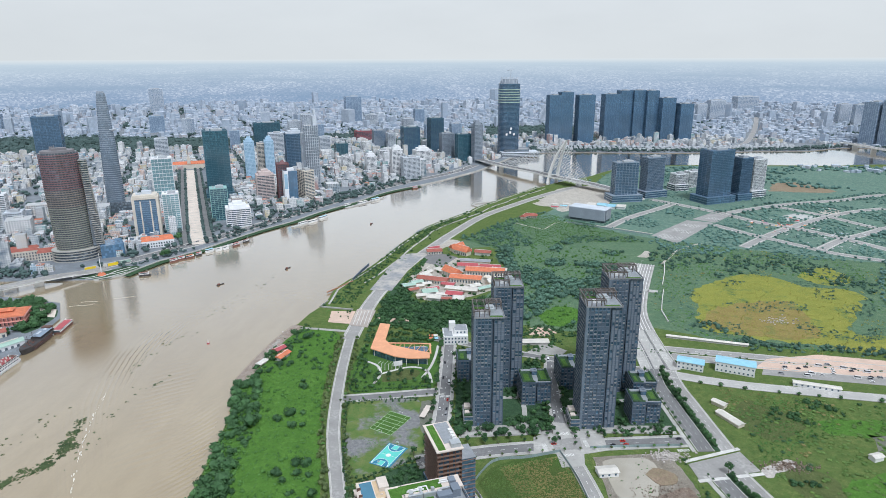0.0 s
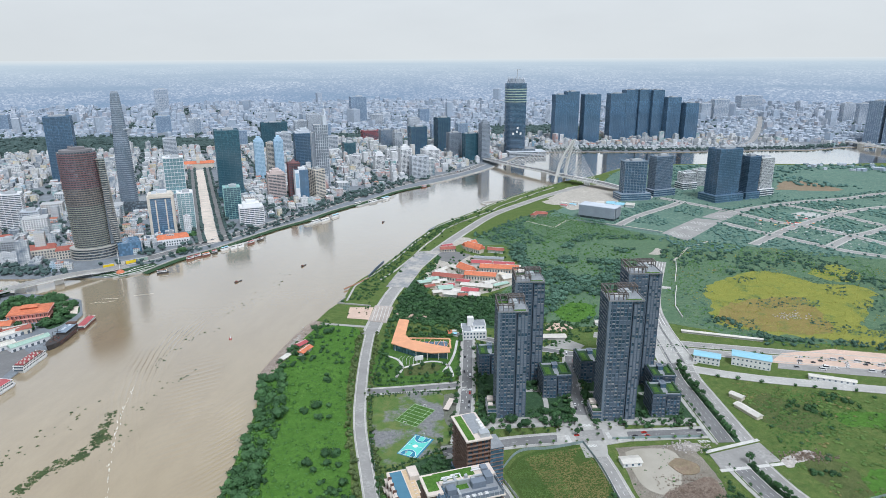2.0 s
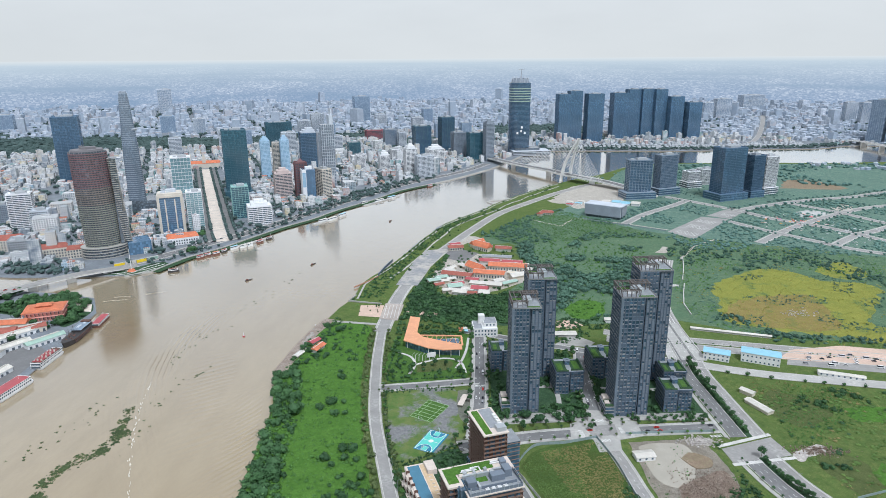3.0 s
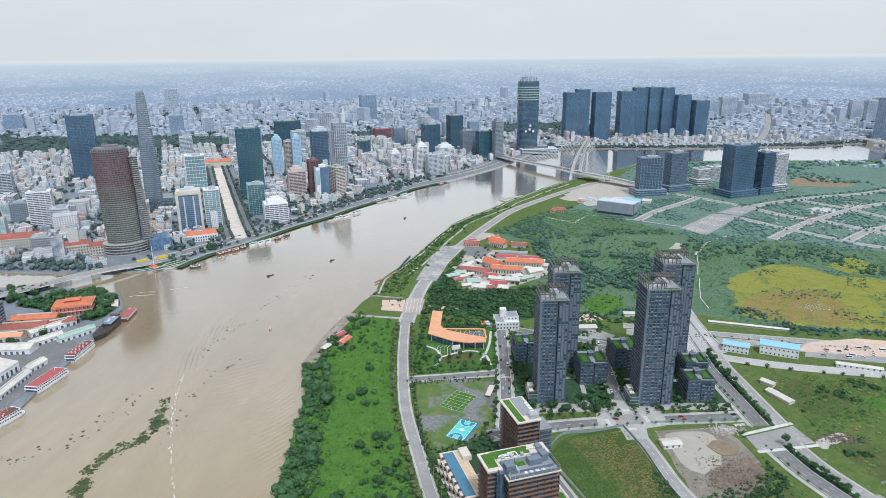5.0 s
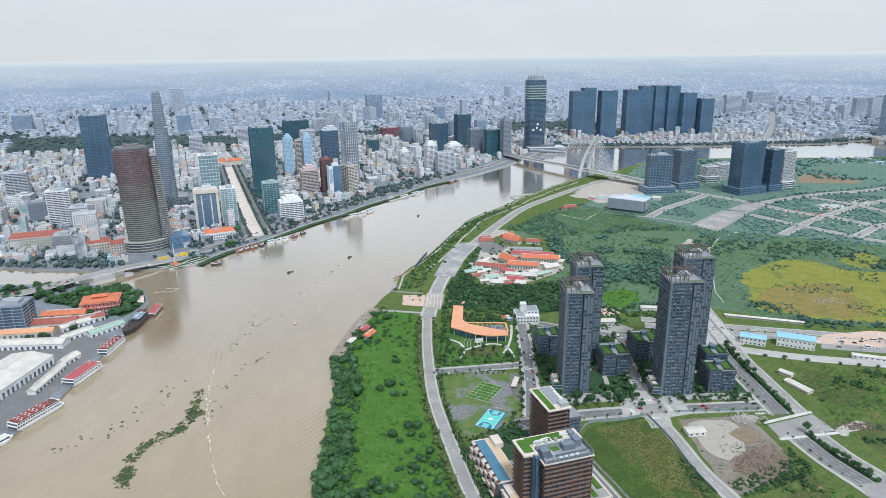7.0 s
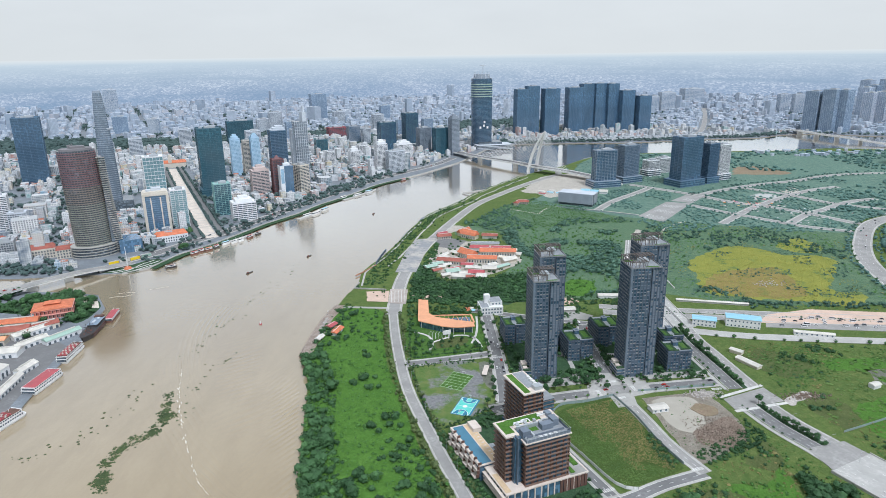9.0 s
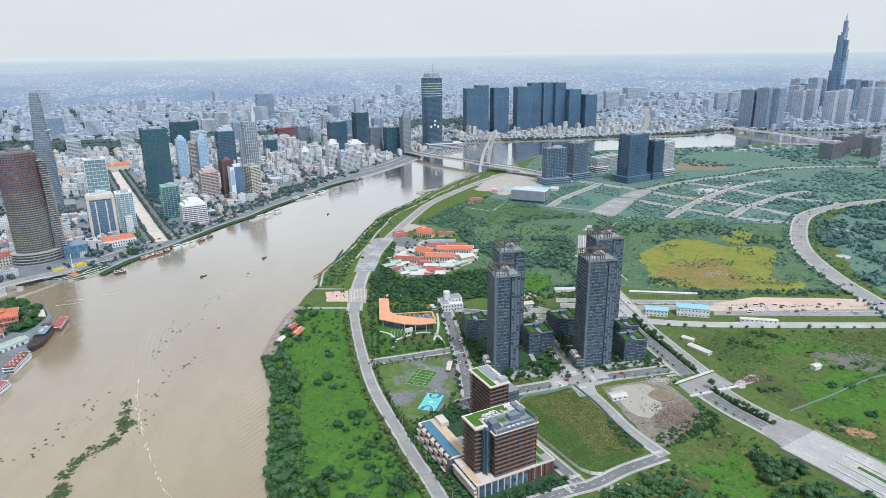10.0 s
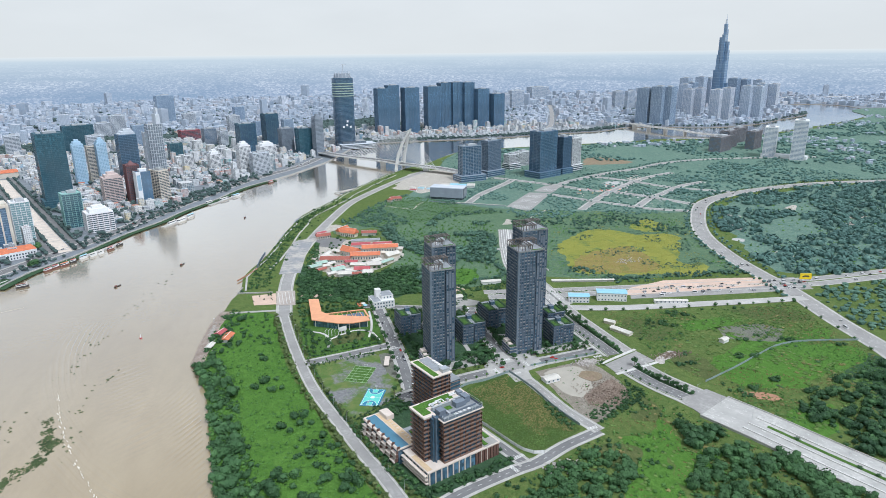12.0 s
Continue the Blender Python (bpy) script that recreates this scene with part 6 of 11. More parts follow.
# ---- sheds and site huts ----
def shed(x, y, w, d, h, rot, roof, wall, label, windows=0, storeys=1):
    t = thing("shed", label, "shed", x, y, 0, rot)
    part("wall", MB().box(0, 0, 0, w, d, h), M[wall], t)
    part("roof", MB().gable(0, 0, h, w, d, 1.3, 0, 0.7), M[roof], t)
    if windows:
        win = MB().box(0, 0, 0, 1.5, 0.25, 1.5).mesh("window", M["dark_glass"])
        for s in range(storeys):
            for k in range(windows):
                shared("window", win, t, (-w / 2 + w * (k + 0.5) / windows, -d / 2 - 0.04, 1.2 + s * (h / storeys)))
    return t


shed(224, 598, 25, 13, 8, -22, "sheet_blue", "white", "white two-storey site office under a light blue roof", 6, 2)
shed(266, 592, 36, 15, 10.5, -22, "sheet_blue", "white", "long white two-storey site office under a light blue roof", 9, 2)
shed(330, 560, 40, 6, 3.5, -18, "sheet_white", "white", "low long white booth row with a red edge", 8)
shed(226, 499, 25, 7, 3.0, -64, "sheet_white", "cream", "long low shed with a white sheet roof")
shed(226, 524, 12, 6, 3.5, -50, "sheet_white", "cream", "small pale shed by the boulevard")
shed(105, 420, 15, 9, 3.6, 10, "sheet_white", "white", "white-roofed site hut with pale blue wall", 3)
shed(318, 446, 9, 6, 3.6, 20, "sheet_white", "white", "small white hut in scrub")
shed(70, 650, 34, 10, 3.0, 4, "sheet_white", "concrete", "low pale pump house behind the towers")
shed(262, 661, 84, 3.5, 2.4, -15, "sheet_white", "concrete", "long low pale canopy along the highway")
shed(140, 690, 26, 8, 4, -6, "sheet_white", "white", "low white shed by the highway")


# ---- the bridge ----
def cable_bridge():
    deck = [(-40, 2040), (10, 1965), (75, 1824), (171, 1682), (208, 1618), (290, 1525), (345, 1450), (372, 1400)]
    zs = [6, 9, 13, 15, 15, 13, 8, 3]
    t = thing("cable_bridge", "white cable-stayed bridge with one leaning arched pylon", "bridge")
    line = finer([(x, y, z) for (x, y), z in zip(deck, zs)], 18)
    plan, height = [(p[0], p[1]) for p in line], [p[2] for p in line]
    part("deck", MB().ribbon(plan, 13.5, height, 2.6), M["bridge_white"], t, "pale concrete deck")
    part("roadway", MB().ribbon(plan, 11.0, [z + 0.12 for z in height], 0.1), M["asphalt"], t)
    for s in (-1, 1):
        part("railing", MB().ribbon(plan, 0.25, [z + 1.3 for z in height], 1.2, s * 13.0), M["white"], t)
    for x, y, z in line[6:-6:8]:
        if (x - 208) ** 2 + (y - 1618) ** 2 > 60 ** 2:
            part("pier", MB().box(x, y, -6, 3.0, 18, z + 3.4, 0.62), M["bridge_white"], t)
    ax = Vector((208 - 171, 1618 - 1682, 0)).normalized()
    side = Vector((-ax.y, ax.x, 0))
    foot = Vector((206, 1622, 0))
    top = Vector((234, 1600, 108.5))
    # pylon: two legs that bow and meet at the tip
    for s in (-1, 1):
        rings = []
        for k in range(15):
            u = k / 14
            c = foot.lerp(top, u) + side * s * 13.0 * (1 - u ** 2.2) - ax * 9 * math.sin(math.pi * u) + Vector((0, 0, -4 * (1 - u)))
            rad = 5.0 - 2.2 * u
            rings.append([tuple(c + ax * rad * math.cos(a) + side * rad * math.sin(a)) for a in (2 * math.pi * q / 10 for q in range(10))])
        leg = MB().loft(rings)
        part("pylon_leg", leg, M["bridge_white"], t, "curved white pylon leg")
    for u in (0.16, 0.55, 0.75, 0.88):
        c = foot.lerp(top, u) - ax * 9 * math.sin(math.pi * u)
        part("cross_beam", MB().tube(c - side * 13 * (1 - u ** 2.2), c + side * 13 * (1 - u ** 2.2), 1.6), M["bridge_white"], t)
    cable = 0
    for k in range(17):
        u = 0.42 + 0.56 * k / 16
        for s in (-1, 1):
            p = foot.lerp(top, u) + side * s * 13.0 * (1 - u ** 2.2) - ax * 9 * math.sin(math.pi * u)
            q = foot - ax * (28 + 12.5 * k) + side * s * 12.6
            part("cable", MB().tube(p, (q.x, q.y, 15.2 - 0.007 * k * k), 0.30, None, 4), M["white"], t)
    for k in range(15):
        u = 0.45 + 0.53 * k / 14
        for s in (-1, 1):
            p = foot.lerp(top, u) + side * s * 13.0 * (1 - u ** 2.2) - ax * 9 * math.sin(math.pi * u)
            q = foot + ax * (42 + 6.4 * k) + side * s * 12.6
            part("cable", MB().tube(p, (q.x, q.y, 13.6 - 0.02 * k * k), 0.30, None, 4), M["white"], t)
    return t


cable_bridge()


# ---- tall buildings of the city ----
G = {}
# dark far glass is raised bluer and lighter to take in haze
G["blue_dark"] = facade_glass("navy_glass", (0.082, 0.152, 0.240), 2.0, 3.0, 3.8)
G["tall_haze_glass"] = facade_glass("haze_blue_glass", (0.150, 0.245, 0.375), 1.2, 3.4, 3.8, 0.2)
G["teal"] = facade_glass("teal_glass", (0.038, 0.098, 0.132), 2.0, 3.0, 3.8)
G["mint"] = facade_glass("mint_glass", (0.20, 0.33, 0.36), 1.7, 2.4, 3.6)
G["steel"] = facade_glass("steel_blue_glass", (0.13, 0.17, 0.215), 1.8, 2.4, 3.8)
G["sky_glass"] = facade_glass("pale_blue_glass", (0.30, 0.46, 0.60), 1.4, 2.4, 3.6)
G["grey_glass"] = facade_glass("grey_glass", (0.20, 0.235, 0.275), 1.5, 2.4, 3.6)
G["window_glass"] = facade_glass("window_glass", (0.085, 0.105, 0.125), 2.6, 2.6, 3.4)
# farthest glass: distance haze put into the pane colour
G["haze_glass"] = facade_glass("haze_tint_glass", (0.21, 0.285, 0.385), 1.15, 3.4, 3.8, 0.3)
G["pale_haze_glass"] = facade_glass("pale_haze_tint_glass", (0.35, 0.43, 0.54), 1.2, 2.6, 3.8, 0.3)
G["night_glass"] = facade_glass("night_blue_glass", (0.052, 0.100, 0.158), 2.2, 3.0, 3.6)
W = {}
# far walls such as haze, navy, deep and ink have distance haze mixed in
for key, c in (("white", (0.78, 0.79, 0.80)), ("cream", (0.64, 0.59, 0.51)), ("grey", (0.42, 0.44, 0.46)), ("pink", (0.62, 0.52, 0.49)), ("rose", (0.72, 0.36, 0.31)), ("beige", (0.70, 0.71, 0.74)), ("haze_dove", (0.56, 0.62, 0.70)), ("brown", (0.175, 0.085, 0.088)), ("concrete", (0.40, 0.39, 0.36)),
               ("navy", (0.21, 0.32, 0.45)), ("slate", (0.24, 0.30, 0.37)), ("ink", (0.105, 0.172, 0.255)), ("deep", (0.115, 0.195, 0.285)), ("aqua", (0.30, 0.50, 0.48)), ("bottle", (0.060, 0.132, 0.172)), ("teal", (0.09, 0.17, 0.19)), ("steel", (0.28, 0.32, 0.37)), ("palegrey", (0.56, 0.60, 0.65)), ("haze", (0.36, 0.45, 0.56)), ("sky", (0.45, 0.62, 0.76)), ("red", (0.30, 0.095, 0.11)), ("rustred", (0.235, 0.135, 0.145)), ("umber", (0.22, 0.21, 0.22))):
    W[key] = plain("facade_" + key, c, 0.65, var=0.16, big=16, small=1.5, bump=0)


FOOTPRINTS = []


def highrise(label, x, y, w, d, h, rot, glass, wall, style="bands", storey=3.6, top="plant", podium=0.0, name="office_tower", group="", far=False, setback=0.0):
    """A tall block: glazed core, a wall band each storey, piers, parapet and plant on the roof."""
    FOOTPRINTS.append((x, y, max(w, d) * 0.75 + podium + 6))
    far = far or math.hypot(x, y) > 1450
    t = thing(name, label, "high-rise", x, y, 0, rot, group)
    deep = 0.5 if style != "plain" else 0.25
    part("glazing", MB().box(0, 0, 0, w - 2 * deep, d - 2 * deep, h), G[glass], t)
    n_ = max(2, int(h / storey))
    share = {"bands": 0.42, "grid": 0.36, "thin": 0.2, "fins": 0.16, "plain": 0.12, "mesh": 0.13}[style]
    if far:
        m = MB()
        for i in range(n_ + 1):
            m.box(0, 0, i * h / n_, w, d, storey * share)
        part("floor_band", m, W[wall], t, kind="stuff")
    else:
        band = MB().box(0, 0, 0, w, d, storey * share).mesh("floor_band", W[wall])
        for i in range(n_ + 1):
            shared("floor_band", band, t, (0, 0, i * h / n_))
    step = {"bands": 9.0, "grid": 3.6, "thin": 12.0, "fins": 2.6, "plain": 14.0, "mesh": 7.0}[style]
    m = MB()
    nx, ny = max(1, round(w / step)), max(1, round(d / step))
    pw = 0.9 if style == "grid" else 0.5
    for i in range(nx + 1):
        px = -w / 2 + pw / 2 + (w - pw) * i / nx
        m.box(px, -d / 2 + 0.2, 0, pw, 0.9, h).box(px, d / 2 - 0.2, 0, pw, 0.9, h)
    for j in range(ny + 1):
        py = -d / 2 + pw / 2 + (d - pw) * j / ny
        m.box(-w / 2 + 0.2, py, 0, 0.9, pw, h).box(w / 2 - 0.2, py, 0, 0.9, pw, h)
    part("pier", m, W[wall], t, kind="stuff")
    zt = h + storey * share
    part("parapet", MB().box(0, -d / 2 + 0.4, zt, w, 0.6, 1.6).box(0, d / 2 - 0.4, zt, w, 0.6, 1.6).box(-w / 2 + 0.3, 0, zt, 0.6, d - 1.4, 1.6).box(w / 2 - 0.3, 0, zt, 0.6, d - 1.4, 1.6), W[wall], t)
    if top == "plant":
        room_ = part("plant_room", MB().box(w * 0.08, 0, zt - 0.1, w * 0.45, d * 0.45, 4.5), W["grey"], t)
        part("vent", MB().box(w * 0.08, 0, zt + 4.4, w * 0.2, d * 0.2, 1.2), M["plant_metal"], room_)
        part("roof_tank", MB().box(-w * 0.28, d * 0.18, zt - 0.1, w * 0.14, d * 0.16, 3.0), M["plant_metal"], t)
    elif top == "pyramid":
        part("cap", MB().prism([(-w * 0.3, -d * 0.3), (w * 0.3, -d * 0.3), (w * 0.3, d * 0.3), (-w * 0.3, d * 0.3)], zt, zt + w * 0.35, 0.1), W[wall], t)
    elif top == "steps":
        part("upper_block", MB().box(0, 0, zt - 0.1, w * 0.7, d * 0.7, 7).box(0, 0, zt + 6.9, w * 0.4, d * 0.4, 5), W[wall], t)
    elif top == "crown":
        part("crown", MB().box(0, 0, zt - 0.1, w * 0.9, d * 0.9, 4).box(w * 0.05, 0, zt + 3.9, w * 0.7, d * 0.8, 5).box(w * 0.1, 0, zt + 8.9, w * 0.45, d * 0.6, 5), W["palegrey"], t, "pale stepped crown")
    elif top == "mast":
        part("plant_room", MB().box(0, 0, zt - 0.1, w * 0.5, d * 0.5, 5), W["grey"], t)
        part("mast", MB().tube((0, 0, zt), (0, 0, zt + 26), 0.7, 0.2), M["white"], t)
    if podium:
        part("podium", MB().box(0, 0, 0, w + 2 * podium, d + 2 * podium, 14), G[glass], t)
        for z in (0.1, 5, 10, 14):
            part("podium_band", MB().box(0, 0, z, w + 2 * podium + 0.8, d + 2 * podium + 0.8, 1.3), W[wall], t)
    return t


R0 = 24.0
OT = "office towers of the old centre"
highrise("dark teal glass slab tower on the walking boulevard", -570, 1408, 52, 40, 150, R0, "teal", "bottle", "plain", 3.8, podium=4)
highrise("very dark glass tower behind the unfinished tower", -1072, 1590, 60, 42, 165, R0, "night_glass", "deep", "plain", 3.8)
highrise("pale blue twin apartment tower with white edges", -584, 1660, 24, 26, 95, R0, "sky_glass", "sky", "grid", 3.4, "steps", name="apartment_tower")
highrise("beige middle block between pale blue twins", -562, 1688, 20, 22, 86, R0, "window_glass", "cream", "bands", 3.4, name="apartment_tower")
highrise("pale blue twin apartment tower, its other half", -535, 1672, 22, 26, 96, R0, "sky_glass", "sky", "grid", 3.4, "steps", name="apartment_tower")
highrise("dark striped office tower with a pale curved crown", -489, 1745, 44, 38, 106, R0, "night_glass", "deep", "thin", 4.0, "crown")
highrise("red-brown office block with a small pyramid roof", -420, 1398, 26, 26, 78, R0, "window_glass", "brown", "grid", 3.5, "pyramid")
highrise("cream curved-front hotel block by the quay", -366, 1385, 24, 34, 66, R0 + 20, "window_glass", "cream", "bands", 3.2)
highrise("small pale teal office block at the boulevard", -492, 1205, 32, 28, 62, R0, "teal", "aqua", "mesh", 3.5)
highrise("white corner hotel with pale bays near the quay", -440, 1160, 44, 34, 33, R0, "window_glass", "white", "bands", 3.4, "steps", name="hotel")
highrise("pinkish plaster apartment block with stepped top", -462, 1398, 38, 30, 54, R0, "window_glass", "pink", "bands", 3.3, "steps", name="apartment_block")
def bay_block():
    """Office block: cream corner piers and cornice, tall blue glass bays."""
    FOOTPRINTS.append((-572, 1078, 38))
    t = thing("office_tower", "cream office block with tall blue glass bays", "high-rise", -572, 1078, 0, R0)
    w, d, h = 42, 34, 76
    part("glazing", MB().box(0, 0, 0, w - 2, d - 2, h - 6), G["blue_dark"], t, "blue glass bays")
    for x in (-w / 2, w / 2):
        for y in (-d / 2, d / 2):
            part("corner_pier", MB().box(x * 0.92, y * 0.92, 0, 4.4, 4.4, h - 4), W["cream"], t, "cream corner pier")
    for x in (-8, 8):
        part("pier", MB().box(x, -d / 2 + 0.6, 0, 2.2, 1.6, h - 10), W["cream"], t)
    for y in (-7, 7):
        part("pier", MB().box(-w / 2 + 0.6, y, 0, 1.6, 2.2, h - 10), W["cream"], t)
        part("pier", MB().box(w / 2 - 0.6, y, 0, 1.6, 2.2, h - 10), W["cream"], t)
    part("cornice", MB().box(0, 0, h - 7, w + 1, d + 1, 4).box(0, 0, h - 3, w - 3, d - 3, 3), W["cream"], t, "deep cream cornice")
    part("plant_room", MB().box(3, 2, h, 16, 12, 5).box(-10, -4, h, 8, 8, 3), W["palegrey"], t)
    band = MB().box(0, 0, 0, w - 1.7, d - 1.7, 0.5).mesh("floor_band", W["navy"])
    for i in range(18):
        shared("floor_band", band, t, (0, 0, 3.8 * i + 4))


bay_block()
highrise("white framed office block with teal glass", -548, 1122, 28, 30, 68, R0, "mint", "white", "mesh", 3.6)
highrise("white gridded office block with green glass", -718, 1448, 44, 36, 83, R0, "mint", "white", "mesh", 7.6)
highrise("plain white slab hotel block", -875, 1112, 40, 24, 64, R0, "window_glass", "white", "bands", 3.3, name="hotel")
highrise("grey corner office block", -825, 1090, 30, 28, 38, R0, "window_glass", "palegrey", "grid", 3.4)
highrise("pale slab block at the old market", -1146, 1372, 46, 28, 54, R0, "window_glass", "palegrey", "bands", 3.4)
highrise("blue-grey glass office block", -943, 1146, 32, 26, 35, R0, "steel", "steel", "grid", 3.4)
highrise("low grey colonial office block", -760, 938, 28, 30, 26, R0, "window_glass", "grey", "grid", 3.6)
highrise("teal glass office block behind the quay", -400, 1952, 36, 30, 54, R0, "teal", "teal", "plain", 3.6)
highrise("dark glass office tower near the old shipyard", -201, 2104, 54, 40, 88, R0, "night_glass", "bottle", "plain", 3.8)
highrise("dark office tower with a light parapet", -123, 2184, 46, 40, 110, R0, "night_glass", "bottle", "mesh", 3.8)
highrise("grey-blue glass apartment tower by the river", -78, 2012, 40, 30, 78, R0, "steel", "steel", "fins", 3.6)
highrise("teal glass office tower by the river", -26, 1974, 44, 30, 80, R0, "teal", "bottle", "plain", 3.8)
highrise("slim grey tower with a light cap by the river", 16, 1946, 26, 26, 112, R0, "steel", "steel", "grid", 3.8, "steps")
highrise("white stepped apartment block by the quay", -200, 1696, 30, 26, 70, R0, "window_glass", "white", "grid", 3.3, "steps", name="apartment_block")
highrise("white stepped hotel near the quay", -141, 1820, 48, 30, 52, R0, "window_glass", "white", "grid", 3.3, "steps", name="hotel")
highrise("grey-white apartment slab on the quay", -160, 1668, 46, 26, 54, R0, "window_glass", "palegrey", "grid", 3.2, name="apartment_block")
highrise("dark grey office slab amid houses", -325, 2245, 42, 30, 62, R0, "blue_dark", "steel", "grid", 3.6)
highrise("pale grey office slab amid houses", -279, 2212, 26, 28, 56, R0, "grey_glass", "palegrey", "bands", 3.6)
highrise("wide teal hotel slab with a dark top", -742, 2310, 92, 36, 82, R0, "teal", "bottle", "thin", 3.8, name="hotel")
highrise("dark red-roofed wide department block", -412, 2465, 70, 40, 36, R0, "window_glass", "red", "bands", 4.5, name="department_store")
highrise("white apartment block with balconies", -348, 1762, 24, 22, 43, R0, "window_glass", "white", "grid", 3.2, name="apartment_block")
highrise("white apartment block amid houses", -280, 1762, 28, 24, 43, R0, "window_glass", "white", "grid", 3.2, "steps", name="apartment_block")
highrise("white low hotel block amid houses", -271, 1950, 28, 24, 33, R0, "window_glass", "white", "bands", 3.2, name="hotel")
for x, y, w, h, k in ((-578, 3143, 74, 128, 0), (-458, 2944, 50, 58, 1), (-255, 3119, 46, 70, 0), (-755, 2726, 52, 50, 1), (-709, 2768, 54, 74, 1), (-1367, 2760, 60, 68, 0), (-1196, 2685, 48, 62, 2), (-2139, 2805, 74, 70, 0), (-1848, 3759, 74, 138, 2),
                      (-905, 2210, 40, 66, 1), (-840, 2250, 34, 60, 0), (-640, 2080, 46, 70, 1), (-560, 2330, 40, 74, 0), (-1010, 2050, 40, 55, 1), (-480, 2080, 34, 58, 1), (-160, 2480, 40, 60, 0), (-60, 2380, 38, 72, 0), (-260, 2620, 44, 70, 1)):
    highrise(("distant office tower tinted blue-grey for haze", "grey distant office block", "distant apartment block tinted pale for haze")[k], x, y, w, w * 0.7, h, R0, ("haze_glass", "grey_glass", "haze_glass")[k], ("haze", "palegrey", "palegrey")[k], ("plain", "bands", "bands")[k], 4.0, group=OT, far=True)
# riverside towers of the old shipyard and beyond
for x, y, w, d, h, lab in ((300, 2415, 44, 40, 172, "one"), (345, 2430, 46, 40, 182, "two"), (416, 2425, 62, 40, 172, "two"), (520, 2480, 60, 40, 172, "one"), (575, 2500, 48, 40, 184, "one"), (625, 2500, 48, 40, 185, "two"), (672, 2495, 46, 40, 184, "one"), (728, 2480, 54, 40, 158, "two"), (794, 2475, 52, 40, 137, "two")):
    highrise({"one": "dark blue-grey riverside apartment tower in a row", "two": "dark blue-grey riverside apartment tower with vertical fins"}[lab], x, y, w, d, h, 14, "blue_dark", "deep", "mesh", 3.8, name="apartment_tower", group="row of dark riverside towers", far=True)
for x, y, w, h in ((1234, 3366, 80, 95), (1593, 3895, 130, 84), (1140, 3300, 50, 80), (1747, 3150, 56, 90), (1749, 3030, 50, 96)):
    highrise("apartment slab far across the river, tinted for haze", x, y, w, w * 0.5, h, 10, "haze_glass", "palegrey", "bands", 4.5, name="apartment_tower", far=True)
# the estate beside the bridge landing
E0 = 32.0
highrise("dark framed apartment tower with balcony ladders", 336, 1402, 52, 24, 84, E0 - 20, "night_glass", "slate", "mesh", 3.4, name="apartment_tower", podium=9)
highrise("dark framed apartment tower with grey fins", 408, 1450, 46, 26, 88, E0 - 8, "night_glass", "slate", "fins", 3.4, name="apartment_tower", podium=7)
highrise("low white and dark apartment block", 493, 1526, 34, 24, 38, E0 - 12, "window_glass", "white", "fins", 3.6, name="apartment_block", podium=3)
highrise("low white apartment block by the river plain", 540, 1568, 36, 24, 37, E0 - 12, "window_glass", "white", "fins", 3.6, name="apartment_block")
highrise("nearly black glass tower slab on the estate", 528, 1398, 62, 36, 112, E0 - 8, "night_glass", "ink", "plain", 3.6, podium=8)
highrise("nearly black lower glass tower on the estate", 592, 1424, 32, 34, 92, E0 - 8, "night_glass", "ink", "fins", 3.6, podium=4)
highrise("white-framed dark apartment tower on the estate", 640, 1460, 36, 26, 84, E0 - 8, "window_glass", "white", "fins", 3.4, name="apartment_tower", podium=4)
# far right riverside clusters
CL = "cluster of pale riverside towers"
for x, y, w, h, g, s in ((1440, 2395, 54, 152, "haze_glass", "haze"), (1478, 2350, 52, 160, "haze_glass", "haze"), (1520, 2345, 50, 158, "haze_glass", "haze"), (1815, 2615, 44, 128, "pale_haze_glass", "beige"), (1868, 2610, 44, 132, "pale_haze_glass", "beige"),
                         (1832, 2440, 46, 134, "pale_haze_glass", "beige"), (1886, 2436, 46, 140, "pale_haze_glass", "beige"), (1968, 2412, 46, 148, "pale_haze_glass", "haze_dove"), (2026, 2408, 46, 146, "pale_haze_glass", "haze_dove"),
                         (2050, 2980, 50, 164, "pale_haze_glass", "haze_dove"), (2130, 2960, 50, 168, "pale_haze_glass", "haze_dove"), (2200, 2990, 50, 160, "pale_haze_glass", "haze_dove"), (2290, 2900, 52, 160, "haze_glass", "haze"), (2370, 2920, 52, 152, "haze_glass", "haze"), (2430, 2880, 50, 150, "pale_haze_glass", "haze_dove"), (1900, 2770, 50, 142, "pale_haze_glass", "haze_dove"), (1990, 2850, 50, 146, "haze_glass", "haze"), (2330, 2740, 48, 138, "pale_haze_glass", "haze_dove"), (2410, 2745, 48, 134, "pale_haze_glass", "beige")):
    highrise("tall apartment tower by the far bend, tinted pale for haze", x, y, w * 1.28, w * 0.9, h * 0.98, 35, g, s, "mesh", 4.0, "plant", name="apartment_tower", group=CL, far=True)
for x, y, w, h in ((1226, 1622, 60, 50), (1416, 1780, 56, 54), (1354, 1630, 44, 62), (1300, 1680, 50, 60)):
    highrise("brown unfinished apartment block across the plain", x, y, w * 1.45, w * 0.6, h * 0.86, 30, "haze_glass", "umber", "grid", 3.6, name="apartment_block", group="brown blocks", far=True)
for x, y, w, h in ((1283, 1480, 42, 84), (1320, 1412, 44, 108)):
    highrise("slim white apartment tower with curved stepped top", x, y, w * 1.25, w * 0.8, h, 45, "pale_haze_glass", "white", "bands", 3.5, "plant", name="apartment_tower", group="white twin towers", far=True)
